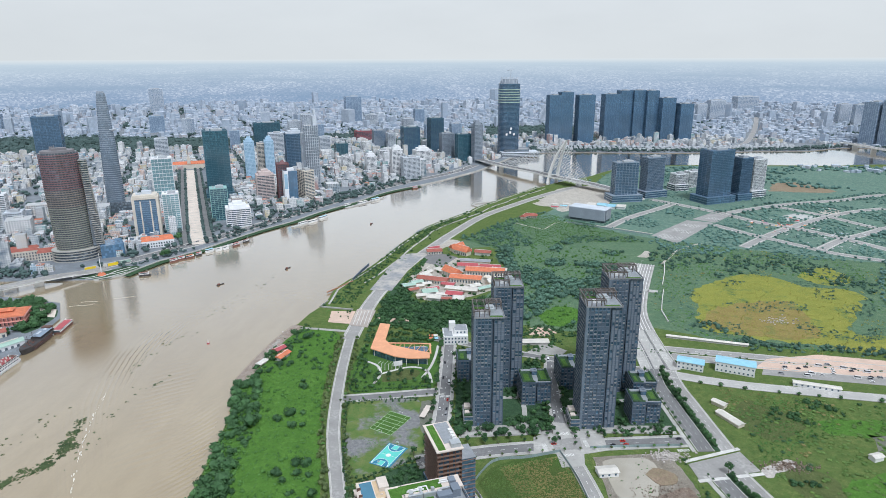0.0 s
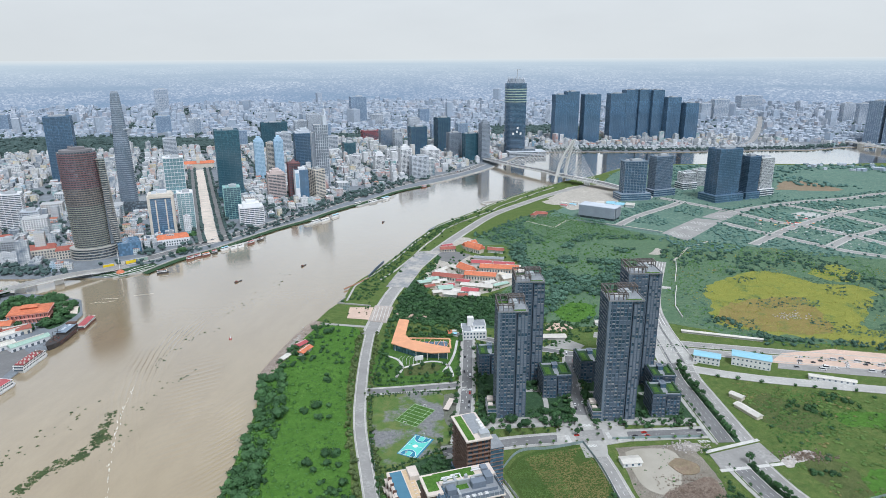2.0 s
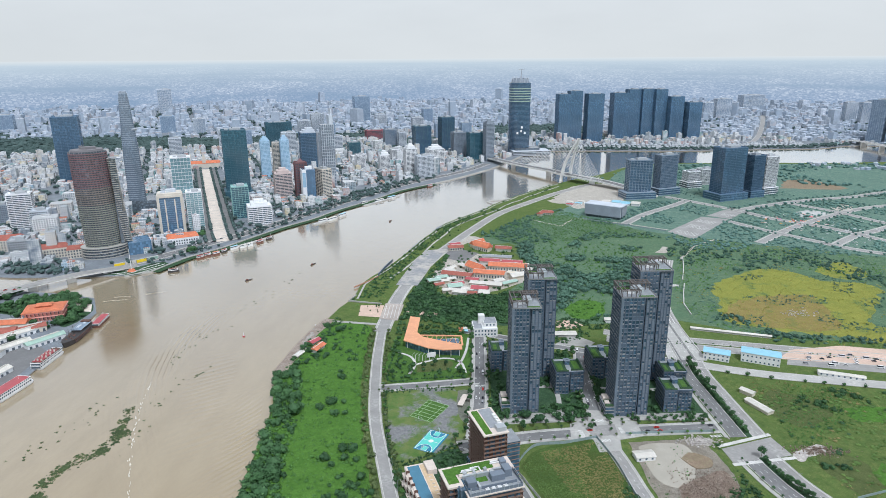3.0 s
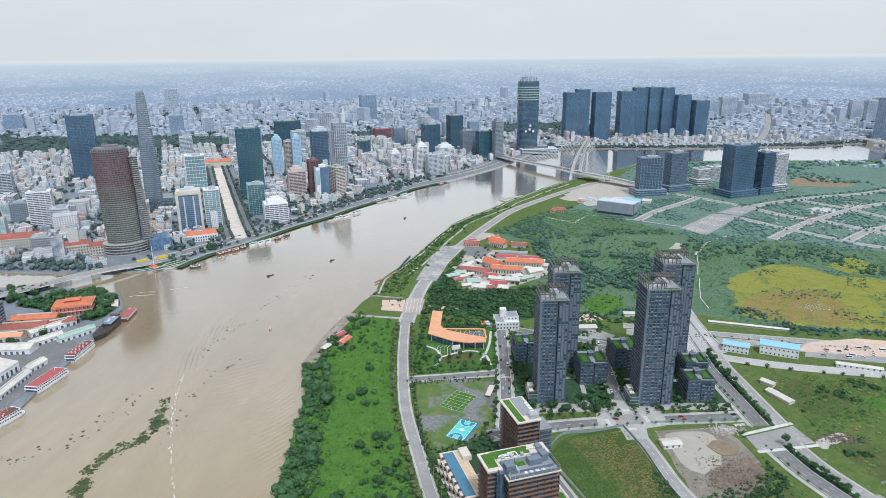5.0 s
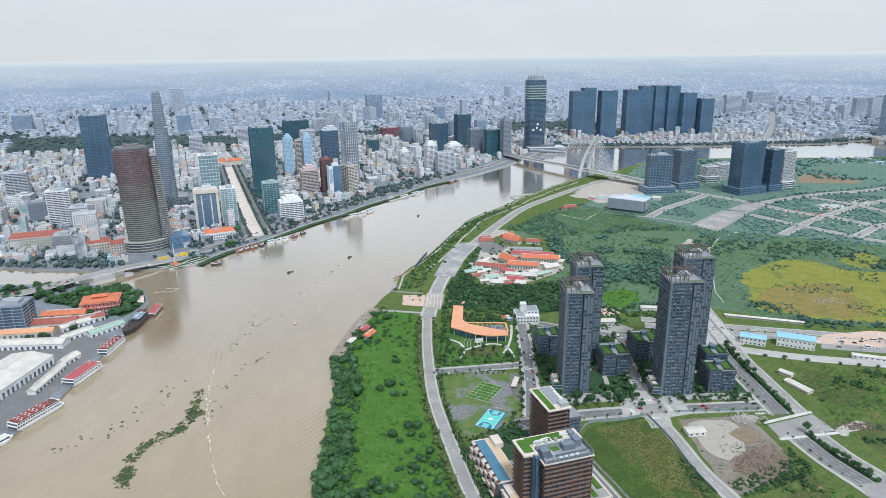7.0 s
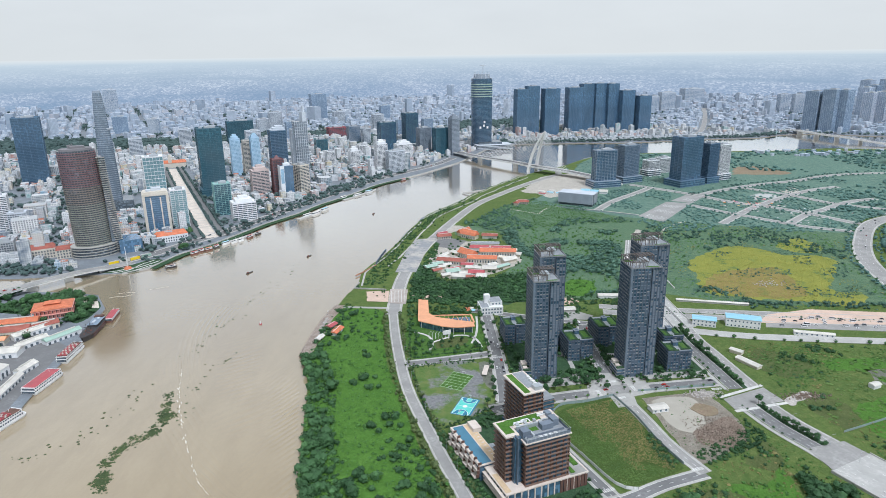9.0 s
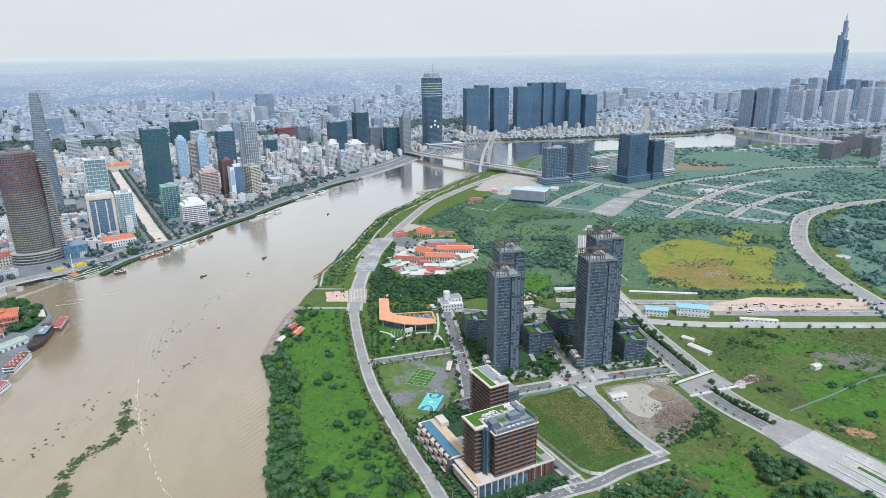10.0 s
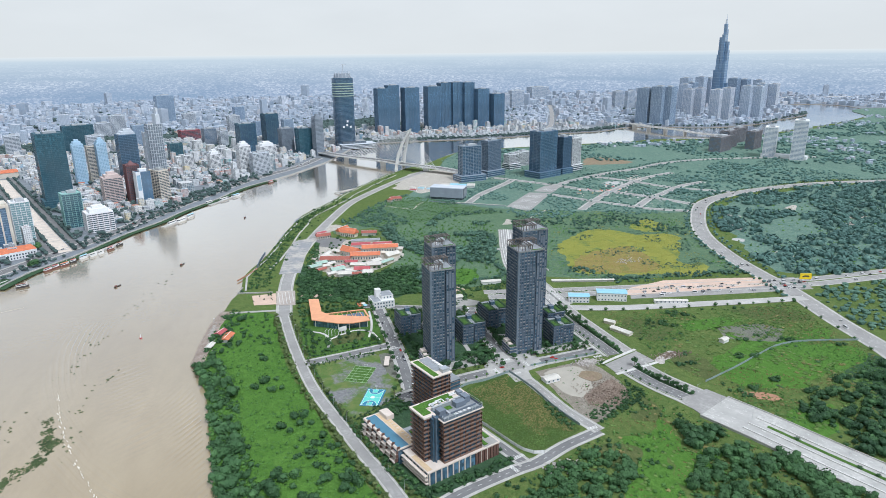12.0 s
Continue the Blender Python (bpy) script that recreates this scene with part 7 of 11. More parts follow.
solid("white_podium", MB().box(1300, 1440, 0, 120, 26, 10, radians(-55)).box(1300, 1440, 10, 116, 22, 1, radians(-55)), W["white"], "curved white low podium between twin towers", "podium")


def ellipse(rx, ry, z, n_=40, k=1.0, ox=0.0, oy=0.0, p=2.0):
    out = []
    for i in range(n_):
        a = 2 * math.pi * i / n_
        c, s = math.cos(a), math.sin(a)
        out.append((ox + rx * k * math.copysign(abs(c) ** (2 / p), c), oy + ry * k * math.copysign(abs(s) ** (2 / p), s), z))
    return out


def unfinished_tower():
    FOOTPRINTS.append((-626, 936, 60))
    t = thing("unfinished_tower", "round unfinished tower, reddish above and green-grey below, bare floors", "high-rise", -622, 944, 0, 34)
    def ring_at(z, k, rx=27.0, ry=20.5):
        """The plan swells a little at mid height; its lean is set for the camera's view."""
        q = k * (1.0 + 0.03 * math.sin(math.pi * z / 170))
        return ellipse(rx, ry, z, k=q, ox=-4.5 * z / 170)
    part("core", MB().loft([ring_at(z, 0.95) for z in (0, 40, 80, 120, 168)]), G["window_glass"], t, "dark inner floors")
    netting = plain("faded_netting", (0.285, 0.30, 0.255), 0.8, var=0.3, big=9)
    mixed = plain("rusty_netting", (0.265, 0.235, 0.205), 0.8, var=0.35, big=7)
    for i in range(44):
        z = 18 + 3.4 * i
        mat = netting if z < 84 else mixed if z < 112 else W["rustred"]
        a_, b_ = ring_at(z, 1.0), ring_at(z + 1.2, 1.0)
        part("floor_ring", MB().loft([a_, b_]), mat, t, "rusty bare floor edge" if z >= 112 else "grey-green netted floor edge")
    post = MB()
    for i in range(44):
        lo_, hi_ = ring_at(18, 0.985), ring_at(168, 0.985)
        m_ = i * len(lo_) // 44
        post.tube(lo_[m_], hi_[m_], 0.3, None, 4)
    part("column", post, W["umber"], t, kind="stuff")
    part("crown", MB().loft([ellipse(23, 16, 168, ox=-4.5), ellipse(23, 16, 171, ox=-4.5)]).box(-2, 0, 171, 20, 12, 3.4).box(-12, 3, 171, 5, 6, 5), W["umber"], t, "bare concrete crown")
    part("flank_core", MB().box(27, -4, 0, 9, 20, 156).box(32, -4, 0, 8, 20, 70), G["window_glass"], t, "side block of open floors")
    slab = MB().box(0, 0, 0, 12, 23, 0.8).mesh("flank_floor", W["concrete"])
    for i in range(44):
        shared("flank_floor", slab, t, (25.5 + 8.5 * (1 - i / 44), -4, 3.5 * i + 4))
    part("podium_core", MB().loft([ellipse(33.5, 26.5, 0), ellipse(33.5, 26.5, 17)]), G["window_glass"], t)
    for z in (0.2, 4.5, 9, 13.5, 17):
        part("podium_floor", MB().loft([ellipse(35.5, 28, z), ellipse(35.5, 28, z + 1.1)]), W["concrete"], t, "bare podium floor")
    part("podium_wing", MB().box(48, -6, 0, 34, 40, 20), G["blue_dark"], t, "dark glass podium wing")
    part("crane_mast", MB().tube((-8, 2, 171), (-8, 2, 178), 0.6), W["umber"], t)
    return t


unfinished_tower()


def lotus_tower():
    FOOTPRINTS.append((-730, 1268, 50))
    t = thing("skyscraper", "tall tapering blue-grey glass skyscraper with a round helipad", "skyscraper", -736, 1270, 0, R0)
    rings = []
    for z, rx, ry, ox in ((0, 17, 15, 0), (40, 17, 15, 0), (90, 16, 14, 0), (135, 15, 13, 0), (172, 12.6, 10.6, 0), (205, 10.6, 9, 0), (228, 9, 7.4, 0), (238, 7.6, 6.2, 0)):
        rings.append(ellipse(rx, ry, z, 32, 1, ox, 0, 2.6))
    part("shaft", MB().loft(rings), G["steel"], t, "curved glass shaft")
    for i in range(56):
        z = 4.2 * i
        j = 0
        hs = (0, 40, 90, 135, 172, 205, 228, 238)
        while z > hs[j + 1]:
            j += 1
        u = (z - hs[j]) / (hs[j + 1] - hs[j])
        a, b = rings[j], rings[j + 1]
        lo = [(p[0] + (q[0] - p[0]) * u, p[1] + (q[1] - p[1]) * u, z) for p, q in zip(a, b)]
        mx = sum(p[0] for p in lo) / len(lo)
        lo = [(mx + (p[0] - mx) * 1.018, p[1] * 1.018, p[2]) for p in lo]
        part("floor_band", MB().loft([lo, [(p[0], p[1], z + 0.9) for p in lo]]), W["steel"], t)
    part("helipad", MB().loft([ellipse(10, 10, 162, 28, 0.5, 8), ellipse(10, 10, 167, 28, 1, 9), ellipse(10, 10, 168.5, 28, 1, 9)]), W["palegrey"], t, "round grey helipad deck")
    part("crown", MB().loft([ellipse(7.5, 6, 238, 24), ellipse(6, 5, 242, 24)]), W["steel"], t)
    part("podium", MB().box(4, 0, 0, 66, 56, 22), G["window_glass"], t)
    return t


lotus_tower()


def blade_tower():
    FOOTPRINTS.append((-390, 1535, 40))
    t = thing("bank_tower", "pale grey curved bank tower rising to a blade-like fin", "high-rise", -388, 1540, 0, R0)
    def outline(w, d, bow, z):
        pts = []
        for i in range(9):
            u = -1 + 2 * i / 8
            pts.append((w / 2 * u, -d / 2 - bow * (1 - u * u), z))
        return pts + [(w / 2, d / 2, z), (-w / 2, d / 2, z)]
    part("shaft", MB().loft([outline(32, 26, 5, 0), outline(32, 26, 5, 150)]), G["grey_glass"], t)
    for i in range(20):
        part("floor_band", MB().loft([outline(32.4, 26.4, 5, 7.6 * i), outline(32.4, 26.4, 5, 7.6 * i + 0.7)]), W["palegrey"], t)
    for k in range(7):
        part("front_rib", MB().box(-15 + 5 * k, -13.6 - 5 * (1 - ((-15 + 5 * k) / 16) ** 2), 0, 0.7, 0.9, 151), W["palegrey"], t, "pale upright rib")
    part("fin", MB().box(9, 1, 0, 9, 30, 172).box(11, 1, 172, 4, 16, 14).tube((11, 1, 186), (11, 1, 206), 0.5, 0.1), W["palegrey"], t, "pale upright fin with a mast")
    part("side_block", MB().box(-18, 2, 0, 10, 24, 132), G["grey_glass"], t)
    for k in range(12):
        part("side_rib", MB().box(-23.2, -9 + 2.0 * k, 0, 0.6, 0.5, 134), W["palegrey"], t)
    return t


blade_tower()


def banner_block():
    FOOTPRINTS.append((-395, 1362, 30))
    t = thing("office_block", "navy-sided office block with a tall blue and white banner", "high-rise", -395, 1364, 0, R0)
    part("body", MB().box(0, 0, 0, 28, 24, 70), G["blue_dark"], t)
    part("banner_wall", MB().box(-14.2, 0, 0, 0.8, 24, 71), W["white"], t, "plain white end wall")
    part("front_frame", MB().box(-10, -12.2, 0, 9, 0.8, 71), W["white"], t)
    part("banner", MB().box(-10, -12.8, 32, 7, 0.4, 32), G["sky_glass"], t, "pale blue banner")
    band = MB().box(0, 0, 0, 28.4, 24.4, 0.7).mesh("floor_band", W["navy"])
    for i in range(20):
        shared("floor_band", band, t, (0.4, 0.4, 3.5 * i))
    part("plant_room", MB().box(2, 2, 70, 14, 12, 5), W["white"], t)


banner_block()


def round_tower():
    FOOTPRINTS.append((118, 2095, 60))
    t = thing("unfinished_tower", "tall dark round-cornered tower under construction with green nets", "high-rise", 118, 2098, 0, 10)
    part("shaft", MB().loft([ellipse(31, 26, 0, 36, 1, 0, 0, 3.2), ellipse(33, 27, 120, 36, 1, 0, 0, 3.2), ellipse(33, 27, 226, 36, 1, 0, 0, 3.2)]), G["night_glass"], t)
    net = plain("pale_green_net", (0.40, 0.52, 0.46), 0.8, var=0.2)
    for i in range(58):
        z = 3.9 * i
        green = 160 < z < 208
        k = 1.02 if not green else 1.04
        part("floor_ring", MB().loft([ellipse(33, 27, z, 36, k, 0, 0, 3.2), ellipse(33, 27, z + (2.6 if green and i % 2 else 0.8), 36, k, 0, 0, 3.2)]), net if green and i % 2 else W["ink"], t, "pale green safety net" if green and i % 2 else "")
    part("top_frame", MB().loft([ellipse(28, 23, 226, 30), ellipse(24, 20, 240, 30)]), W["steel"], t, "pale scaffold crown")
    for i in range(14):
        a = 2 * math.pi * i / 14
        part("scaffold_post", MB().tube((30 * math.cos(a), 24 * math.sin(a), 226), (25 * math.cos(a), 20 * math.sin(a), 246), 0.7), W["palegrey"], t)
    part("crane", MB().tube((4, 0, 240), (4, 0, 268), 0.9).tube((-8, 0, 266), (14, 0, 268), 0.6), W["grey"], t, "tower crane")
    for x, z in ((-12, 66), (0, 72), (12, 66), (2, 84)):
        part("sign_panel", MB().box(x, -29.5, z, 6, 0.6, 7), W["white"], t)
    part("podium", MB().box(30, -30, 0, 120, 60, 14).box(20, -20, 14, 80, 40, 8), G["window_glass"], t)
    for z in (0.1, 4.5, 9, 13.5):
        part("podium_band", MB().box(30, -30, z, 122, 62, 1.4), W["palegrey"], t)


round_tower()


def landmark():
    FOOTPRINTS.append((2012, 2660, 90))
    t = thing("skyscraper", "tallest slim skyscraper of bundled shafts with a spire, tinted for haze", "skyscraper", 2012, 2660, 0, 35)
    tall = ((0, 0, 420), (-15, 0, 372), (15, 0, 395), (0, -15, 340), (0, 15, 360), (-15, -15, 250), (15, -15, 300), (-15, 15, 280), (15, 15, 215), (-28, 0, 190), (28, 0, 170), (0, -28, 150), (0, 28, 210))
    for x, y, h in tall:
        part("shaft", MB().box(x, y, 0, 14.2, 14.2, h), G["tall_haze_glass"], t)
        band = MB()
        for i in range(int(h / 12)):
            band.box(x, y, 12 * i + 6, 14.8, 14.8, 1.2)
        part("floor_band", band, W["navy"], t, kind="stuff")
    part("spire", MB().box(0, 0, 420, 9, 9, 22, 0, 0.6).tube((0, 0, 440), (0, 0, 464), 1.6, 0.5), W["palegrey"], t, "pale top spire")


landmark()


# ---- grey exhibition box ----
def exhibition():
    t = thing("exhibition_hall", "long grey mesh-clad box hall with a glazed end", "hall", 231, 1222, 0, -32)
    part("body", MB().box(0, 0, 5, 72, 36, 20), W["steel"], t, "pale grey mesh cladding")
    part("base", MB().box(0, 1, 0, 70, 28, 5), G["window_glass"], t)
    for k in range(25):
        part("fin", MB().box(-36 + 3 * k, -16.2, 5, 0.5, 0.5, 20), W["grey"], t)
    part("roof", MB().box(0, 0, 25, 75, 33, 0.8), W["palegrey"], t)
    part("end_glazing", MB().box(37.2, 0, 5.5, 0.6, 26, 18), G["grey_glass"], t)
    s = thing("canopy_hall", "low white canopy and pale blue sheds by the landing", "canopy", 285, 1330, 0, -20)
    for k in range(4):
        part("roof", MB().gable(-30 + 20 * k, 6 * (k % 2), 5, 18, 26, 2, 0, 0.4), M["sheet_blue" if k in (1, 2) else "sheet_white"], s)
        part("wall", MB().box(-30 + 20 * k, 6 * (k % 2), 0, 17, 24, 5), W["white"], s)


exhibition()


# ---- the low city: streets of houses ----
def boxes_mesh(name, arr, material, roofs=True):
    """Joins many boxes (x, y, z, w, d, h, turn) into one mesh."""
    a = np.array(arr, dtype=float)
    c, s = np.cos(a[:, 6]), np.sin(a[:, 6])
    vs = []
    for dz in (0, 1):
        for dx, dy in ((-0.5, -0.5), (0.5, -0.5), (0.5, 0.5), (-0.5, 0.5)):
            x, y = dx * a[:, 3], dy * a[:, 4]
            vs.append(np.stack([a[:, 0] + x * c - y * s, a[:, 1] + x * s + y * c, a[:, 2] + dz * a[:, 5]], 1))
    v = np.stack(vs, 1).reshape(-1, 3)
    f0 = np.array([(4, 5, 6, 7), (0, 1, 5, 4), (1, 2, 6, 5), (2, 3, 7, 6), (3, 0, 4, 7)])
    f = (np.arange(len(a))[:, None, None] * 8 + f0[None]).reshape(-1, 4)
    me = bpy.data.meshes.new(name)
    me.from_pydata(v.tolist(), [], f.tolist())
    me.materials.append(material)
    me.update()
    return me


def seg_distance(px, py, line):
    best = np.full(px.shape, 1e9)
    for a, b in zip(line, line[1:]):
        dx, dy = b[0] - a[0], b[1] - a[1]
        l2 = dx * dx + dy * dy or 1.0
        u = np.clip(((px - a[0]) * dx + (py - a[1]) * dy) / l2, 0, 1)
        best = np.minimum(best, np.hypot(px - a[0] - u * dx, py - a[1] - u * dy))
    return best


def in_poly(px, py, poly):
    hit = np.zeros(px.shape, bool)
    j = len(poly) - 1
    for i in range(len(poly)):
        (xi, yi), (xj, yj) = poly[i], poly[j]
        if yi != yj:
            hit ^= ((yi > py) != (yj > py)) & (px < (xj - xi) * (py - yi) / (yj - yi) + xi)
        j = i
    return hit


WALK_STREET = [(-462, 1026), (-498, 1100), (-612, 1353), (-771, 1709), (-800, 1775)]
QUAY_ROAD = finer([(-575, 885), (-530, 930), (-498, 985), (-457, 1045), (-404, 1153), (-339, 1290), (-280, 1410), (-189, 1571), (-60, 1740), (10, 1880)], 25)
RING_ROAD = finer([(880, 2240), (1010, 2420), (1150, 2700), (1330, 3100), (1500, 3500)], 60)
PARKS = [[(-1640, 1985), (-1407, 2027), (-1203, 2119), (-930, 2200), (-980, 2440), (-1250, 2500), (-1513, 2500), (-1925, 2440)], [(60, 2560), (60, 2950), (420, 3000), (520, 2700), (300, 2560)], [(-300, 2330), (-160, 2320), (-180, 2440), (-300, 2440)], [(-1000, 2200), (-700, 2420), (-420, 2520), (-430, 2640), (-760, 2600), (-1000, 2450)], [(-300, 2150), (-200, 2230), (60, 2500), (40, 2640), (-200, 2460), (-360, 2260)], [(-2600, 2150), (-1900, 2440), (-1925, 2600), (-2650, 2400)]]
CITY_LAND = finer(NORTH_FAR, 120) + finer(WEST_BANK[:15], 60) + WEST_BANK[15:20] + [(-5200, 900), (-5200, 5200), (5200, 5200), (5200, 2400), (3500, 2640), (3020, 2700), (2995, 2930), (2870, 3035), (2740, 3030)]
tu, tv = (math.cos(radians(R0)), math.sin(radians(R0))), (-math.sin(radians(R0)), math.cos(radians(R0)))


def open_ground(px, py, margin=10.0):
    ok = in_poly(px, py, CITY_LAND)
    shore = seg_distance(px, py, WEST_BANK[:19] + [])
    ok &= shore > 34
    ok &= seg_distance(px, py, NORTH_FAR) > np.where((px > 150) & (px < 1250), 150, 30)
    ok &= seg_distance(px, py, NORTH_NEAR[-6:]) > 30
    ok &= seg_distance(px, py, WALK_STREET) > 30
    ok &= seg_distance(px, py, QUAY_ROAD) > 20 + margin
    ok &= seg_distance(px, py, RING_ROAD) > 24
    for p in PARKS:
        ok &= ~in_poly(px, py, p)
    for x, y, r in FOOTPRINTS:
        ok &= np.hypot(px - x, py - y) > r
    az = np.degrees(np.arctan2(px + 60, py + 40))
    return ok & (az > -43) & (az < 56)


rng = np.random.default_rng(7)


def town(name, label, near, far, cell, street, size, tall, mat, seed, high=0.06, share=1.0, gaps=0.0):
    """Houses in rows along a street grid between two distances."""
    r = np.random.default_rng(seed)
    nn = int(far * 2.2 / cell)
    i, j = np.meshgrid(np.arange(-nn, nn), np.arange(-nn, nn))
    u, v = i.ravel() * cell, j.ravel() * cell
    keep = (np.mod(u, street) > cell * 0.95) & (np.mod(v, street * 1.6) > cell * 0.95)
    u, v = u[keep] + r.uniform(-0.12, 0.12, keep.sum()) * cell, v[keep] + r.uniform(-0.12, 0.12, keep.sum()) * cell
    bend = 0.12 * np.sin(u / 900.0) + 0.1 * np.sin(v / 1300.0 + 1)
    px = tu[0] * u + tv[0] * v + bend * 300
    py = tu[1] * u + tv[1] * v + bend * 200
    d = np.hypot(px, py)
    m = (d > near) & (d < far) & (py > 500)
    px, py = px[m], py[m]
    m = open_ground(px, py) & (r.random(px.size) < share)
    px, py = px[m], py[m]
    if gaps:
        m = np.array([noise.noise((x * 0.009, y * 0.009, seed)) > gaps for x, y in zip(px, py)], bool)
        px, py = px[m], py[m]
    k = px.size
    w = r.uniform(*size, k)
    dp = r.uniform(*size, k) * r.choice((0.8, 1.0, 1.25), k)
    h = tall[0] + (tall[1] - tall[0]) * r.random(k) ** 2
    big = r.random(k) < high
    h = np.where(big, h + r.uniform(8, 26, k), h)
    turn = radians(R0) + r.normal(0, 0.05, k) + np.where(d[m] if False else np.hypot(px, py) > 2300, r.uniform(-0.6, 0.6, k), 0)
    rows = np.stack([px, py, np.zeros(k), w, dp, h, turn], 1)
    solid_ = tagged(new(name, boxes_mesh(name, rows, mat)), label, "houses", kind="stuff")
    # stair heads and water tanks
    q = r.random(k) < 0.6
    sub = np.stack([px[q] + r.uniform(-0.2, 0.2, q.sum()) * w[q], py[q] + r.uniform(-0.2, 0.2, q.sum()) * dp[q], h[q], w[q] * 0.4, dp[q] * 0.35, r.uniform(2, 4, q.sum()), turn[q]], 1)
    tagged(new(name + "_roof_hut", boxes_mesh(name, sub, mat)), "small stair heads on the flat house roofs", "roof huts", kind="stuff")
    return k


town("town_house", "dense pale plastered town houses behind the quay", 900, 1750, 15, 92, (8, 16.5), (6, 17), M["houses"], 1, 0.05, 1.0, -0.16)
town("town_block", "larger pale office and apartment blocks among the houses", 900, 2300, 52, 92, (18, 40), (12, 34), M["houses_block"], 11, 0.1, 0.5)
town("town_house_tiled", "old tiled-roof town houses among the towers", 900, 1750, 25, 74, (9, 16), (7, 12), M["houses_tiled"], 2, 0.0, 0.5)
town("town_house_mid", "dense pale town houses of the wider city", 1750, 2700, 18, 98, (10, 17), (8, 22), M["houses"], 3, 0.06, 1.0, -0.25)
town("town_house_tiled_mid", "tiled-roof town houses of the wider city", 1750, 2700, 38, 98, (12, 19), (8, 13), M["houses_tiled"], 4, 0.0, 0.4)
town("suburb_house", "endless suburb houses coloured pale and bluish for haze", 2700, 3700, 25, 125, (14, 25), (8, 24), M["houses_hazed"], 5, 0.04, 1.0, -0.3)
town("suburb_house_far", "endless suburb houses near the horizon, tinted for haze", 3700, 4780, 32, 160, (18, 34), (9, 30), M["houses_hazed"], 6, 0.06)
town("suburb_tower", "scattered suburb apartment blocks, tinted for haze", 2600, 4780, 170, 900, (24, 44), (40, 95), M["blocks_hazed"], 8, 0.2, 0.16)


# low white villas in rows behind the far river wall
vr = np.random.default_rng(31)
vl = finer([(230, 2200), (394, 2225), (613, 2212), (727, 2224), (975, 2262), (1120, 2270)], 15)
va = np.array([p_ for p_ in vl] + [(p_[0] + 4, p_[1] + 38) for p_ in vl[::1]] + [(p_[0], p_[1] + 78) for p_ in vl[::2]])
kv = len(va)
tagged(new("villa", boxes_mesh("villa", np.stack([va[:, 0], va[:, 1], np.zeros(kv), vr.uniform(8, 12, kv), vr.uniform(10, 15, kv), vr.uniform(7, 11, kv), vr.normal(0.05, 0.05, kv)], 1), M["houses_villa"])), "rows of low white villas by the far river", "houses", kind="stuff")

# scattered houses on the far green bank
r8 = np.random.default_rng(21)
hx, hy = r8.uniform(900, 3600, 2600), r8.uniform(900, 2600, 2600)
ok = in_poly(hx, hy, EAST_LAND[0]) & (np.hypot(hx, hy) > 1900) & (np.hypot(hx, hy) < 4700)
for fx, fy, fr in FOOTPRINTS:
    ok &= np.hypot(hx - fx, hy - fy) > fr + 10
ok &= np.array([noise.noise((x * 0.004, y * 0.004, 2)) > 0.02 for x, y in zip(hx, hy)])
ok &= np.hypot(hx - 2200, hy - 1500) > 120
hx, hy = hx[ok], hy[ok]
k8 = hx.size
tagged(new("village_house", boxes_mesh("village_house", np.stack([hx, hy, np.zeros(k8), r8.uniform(7, 15, k8), r8.uniform(7, 15, k8), r8.uniform(4, 9, k8), r8.uniform(0, 1.5, k8)], 1), M["houses_hazed"])), "scattered houses among far-bank trees, tinted for haze", "houses", kind="stuff")

# main streets of the city
ws = thing("walking_boulevard", "long pale pink paved walking boulevard between tree rows", "boulevard", kind="structure")
part("plaza", MB().ribbon(finer(WALK_STREET, 30), 10, 0.4, 0.4), M["plaza_stone"], ws, "pale warm paving")
for s in (-1, 1):
    part("carriageway", MB().ribbon(finer(WALK_STREET, 30), 6, 0.2, 0.2, s * 21), M["asphalt"], ws)
    part("kerb", MB().ribbon(finer(WALK_STREET, 30), 0.4, 0.5, 0.4, s * 10.6), M["kerb"], ws)
for p in finer(WALK_STREET, 22)[1:-1]:
    part("cross_joint", MB().box(p[0], p[1], 0.4, 17, 1.6, 0.06, radians(R0)), M["paving"], ws)
solid("quay_lawn", MB().ribbon(finer(WEST_BANK[4:14], 25), 5.5, 0.25, 0.4, 9.0), M["undergrowth"], "narrow mown lawns between quay and road", "lawn", "structure")
road("road_quay", "busy grey riverside road in front of the city", QUAY_ROAD, 10, "asphalt", 0.3, verge=3.5, lanes=(-5, 0, 5))
road("road_ring", "pale elevated road winding into the suburbs", RING_ROAD, 9, "asphalt_pale", 0.6)
HALL = ((-822, 962, 80, 36, 19, "red", "long colonial customs hall with reddish roofs"), (-706, 930, 50, 26, 16, "red", "grey colonial office with a tiled roof"), (-660, 935, 36, 20, 14, "red", "white and red colonial house by the bridge"), (-528, 1016, 50, 26, 12, "tile", "white arcaded restaurant with a red tiled roof"))
for x, y, w, d, h, rf, lab in HALL:
    FOOTPRINTS.append((x, y, w * 0.6))
    t = thing("colonial_hall", lab, "hall", x, y, 0, R0 + (6 if w < 60 else 0))
    part("wall", MB().box(0, 0, 0, w, d, h), W["cream"] if rf == "red" else W["white"], t)
    for sy in (-1, 1):
        part("roof", MB().gable(0, sy * d * 0.3, h, w, d * 0.36, 4, 0, 0.6, 3), M["tile_dark"] if rf == "red" else M["tile_roof"], t)
    win = MB().box(0, 0, 0, 2.0, 0.4, 2.6).mesh("window", G["window_glass"])
    for lev in range(int(h / 4.6)):
        for k in range(int(w / 4)):
            shared("window", win, t, (-w / 2 + 2.4 + 4 * k, -d / 2 - 0.06, 1.4 + 4.6 * lev))
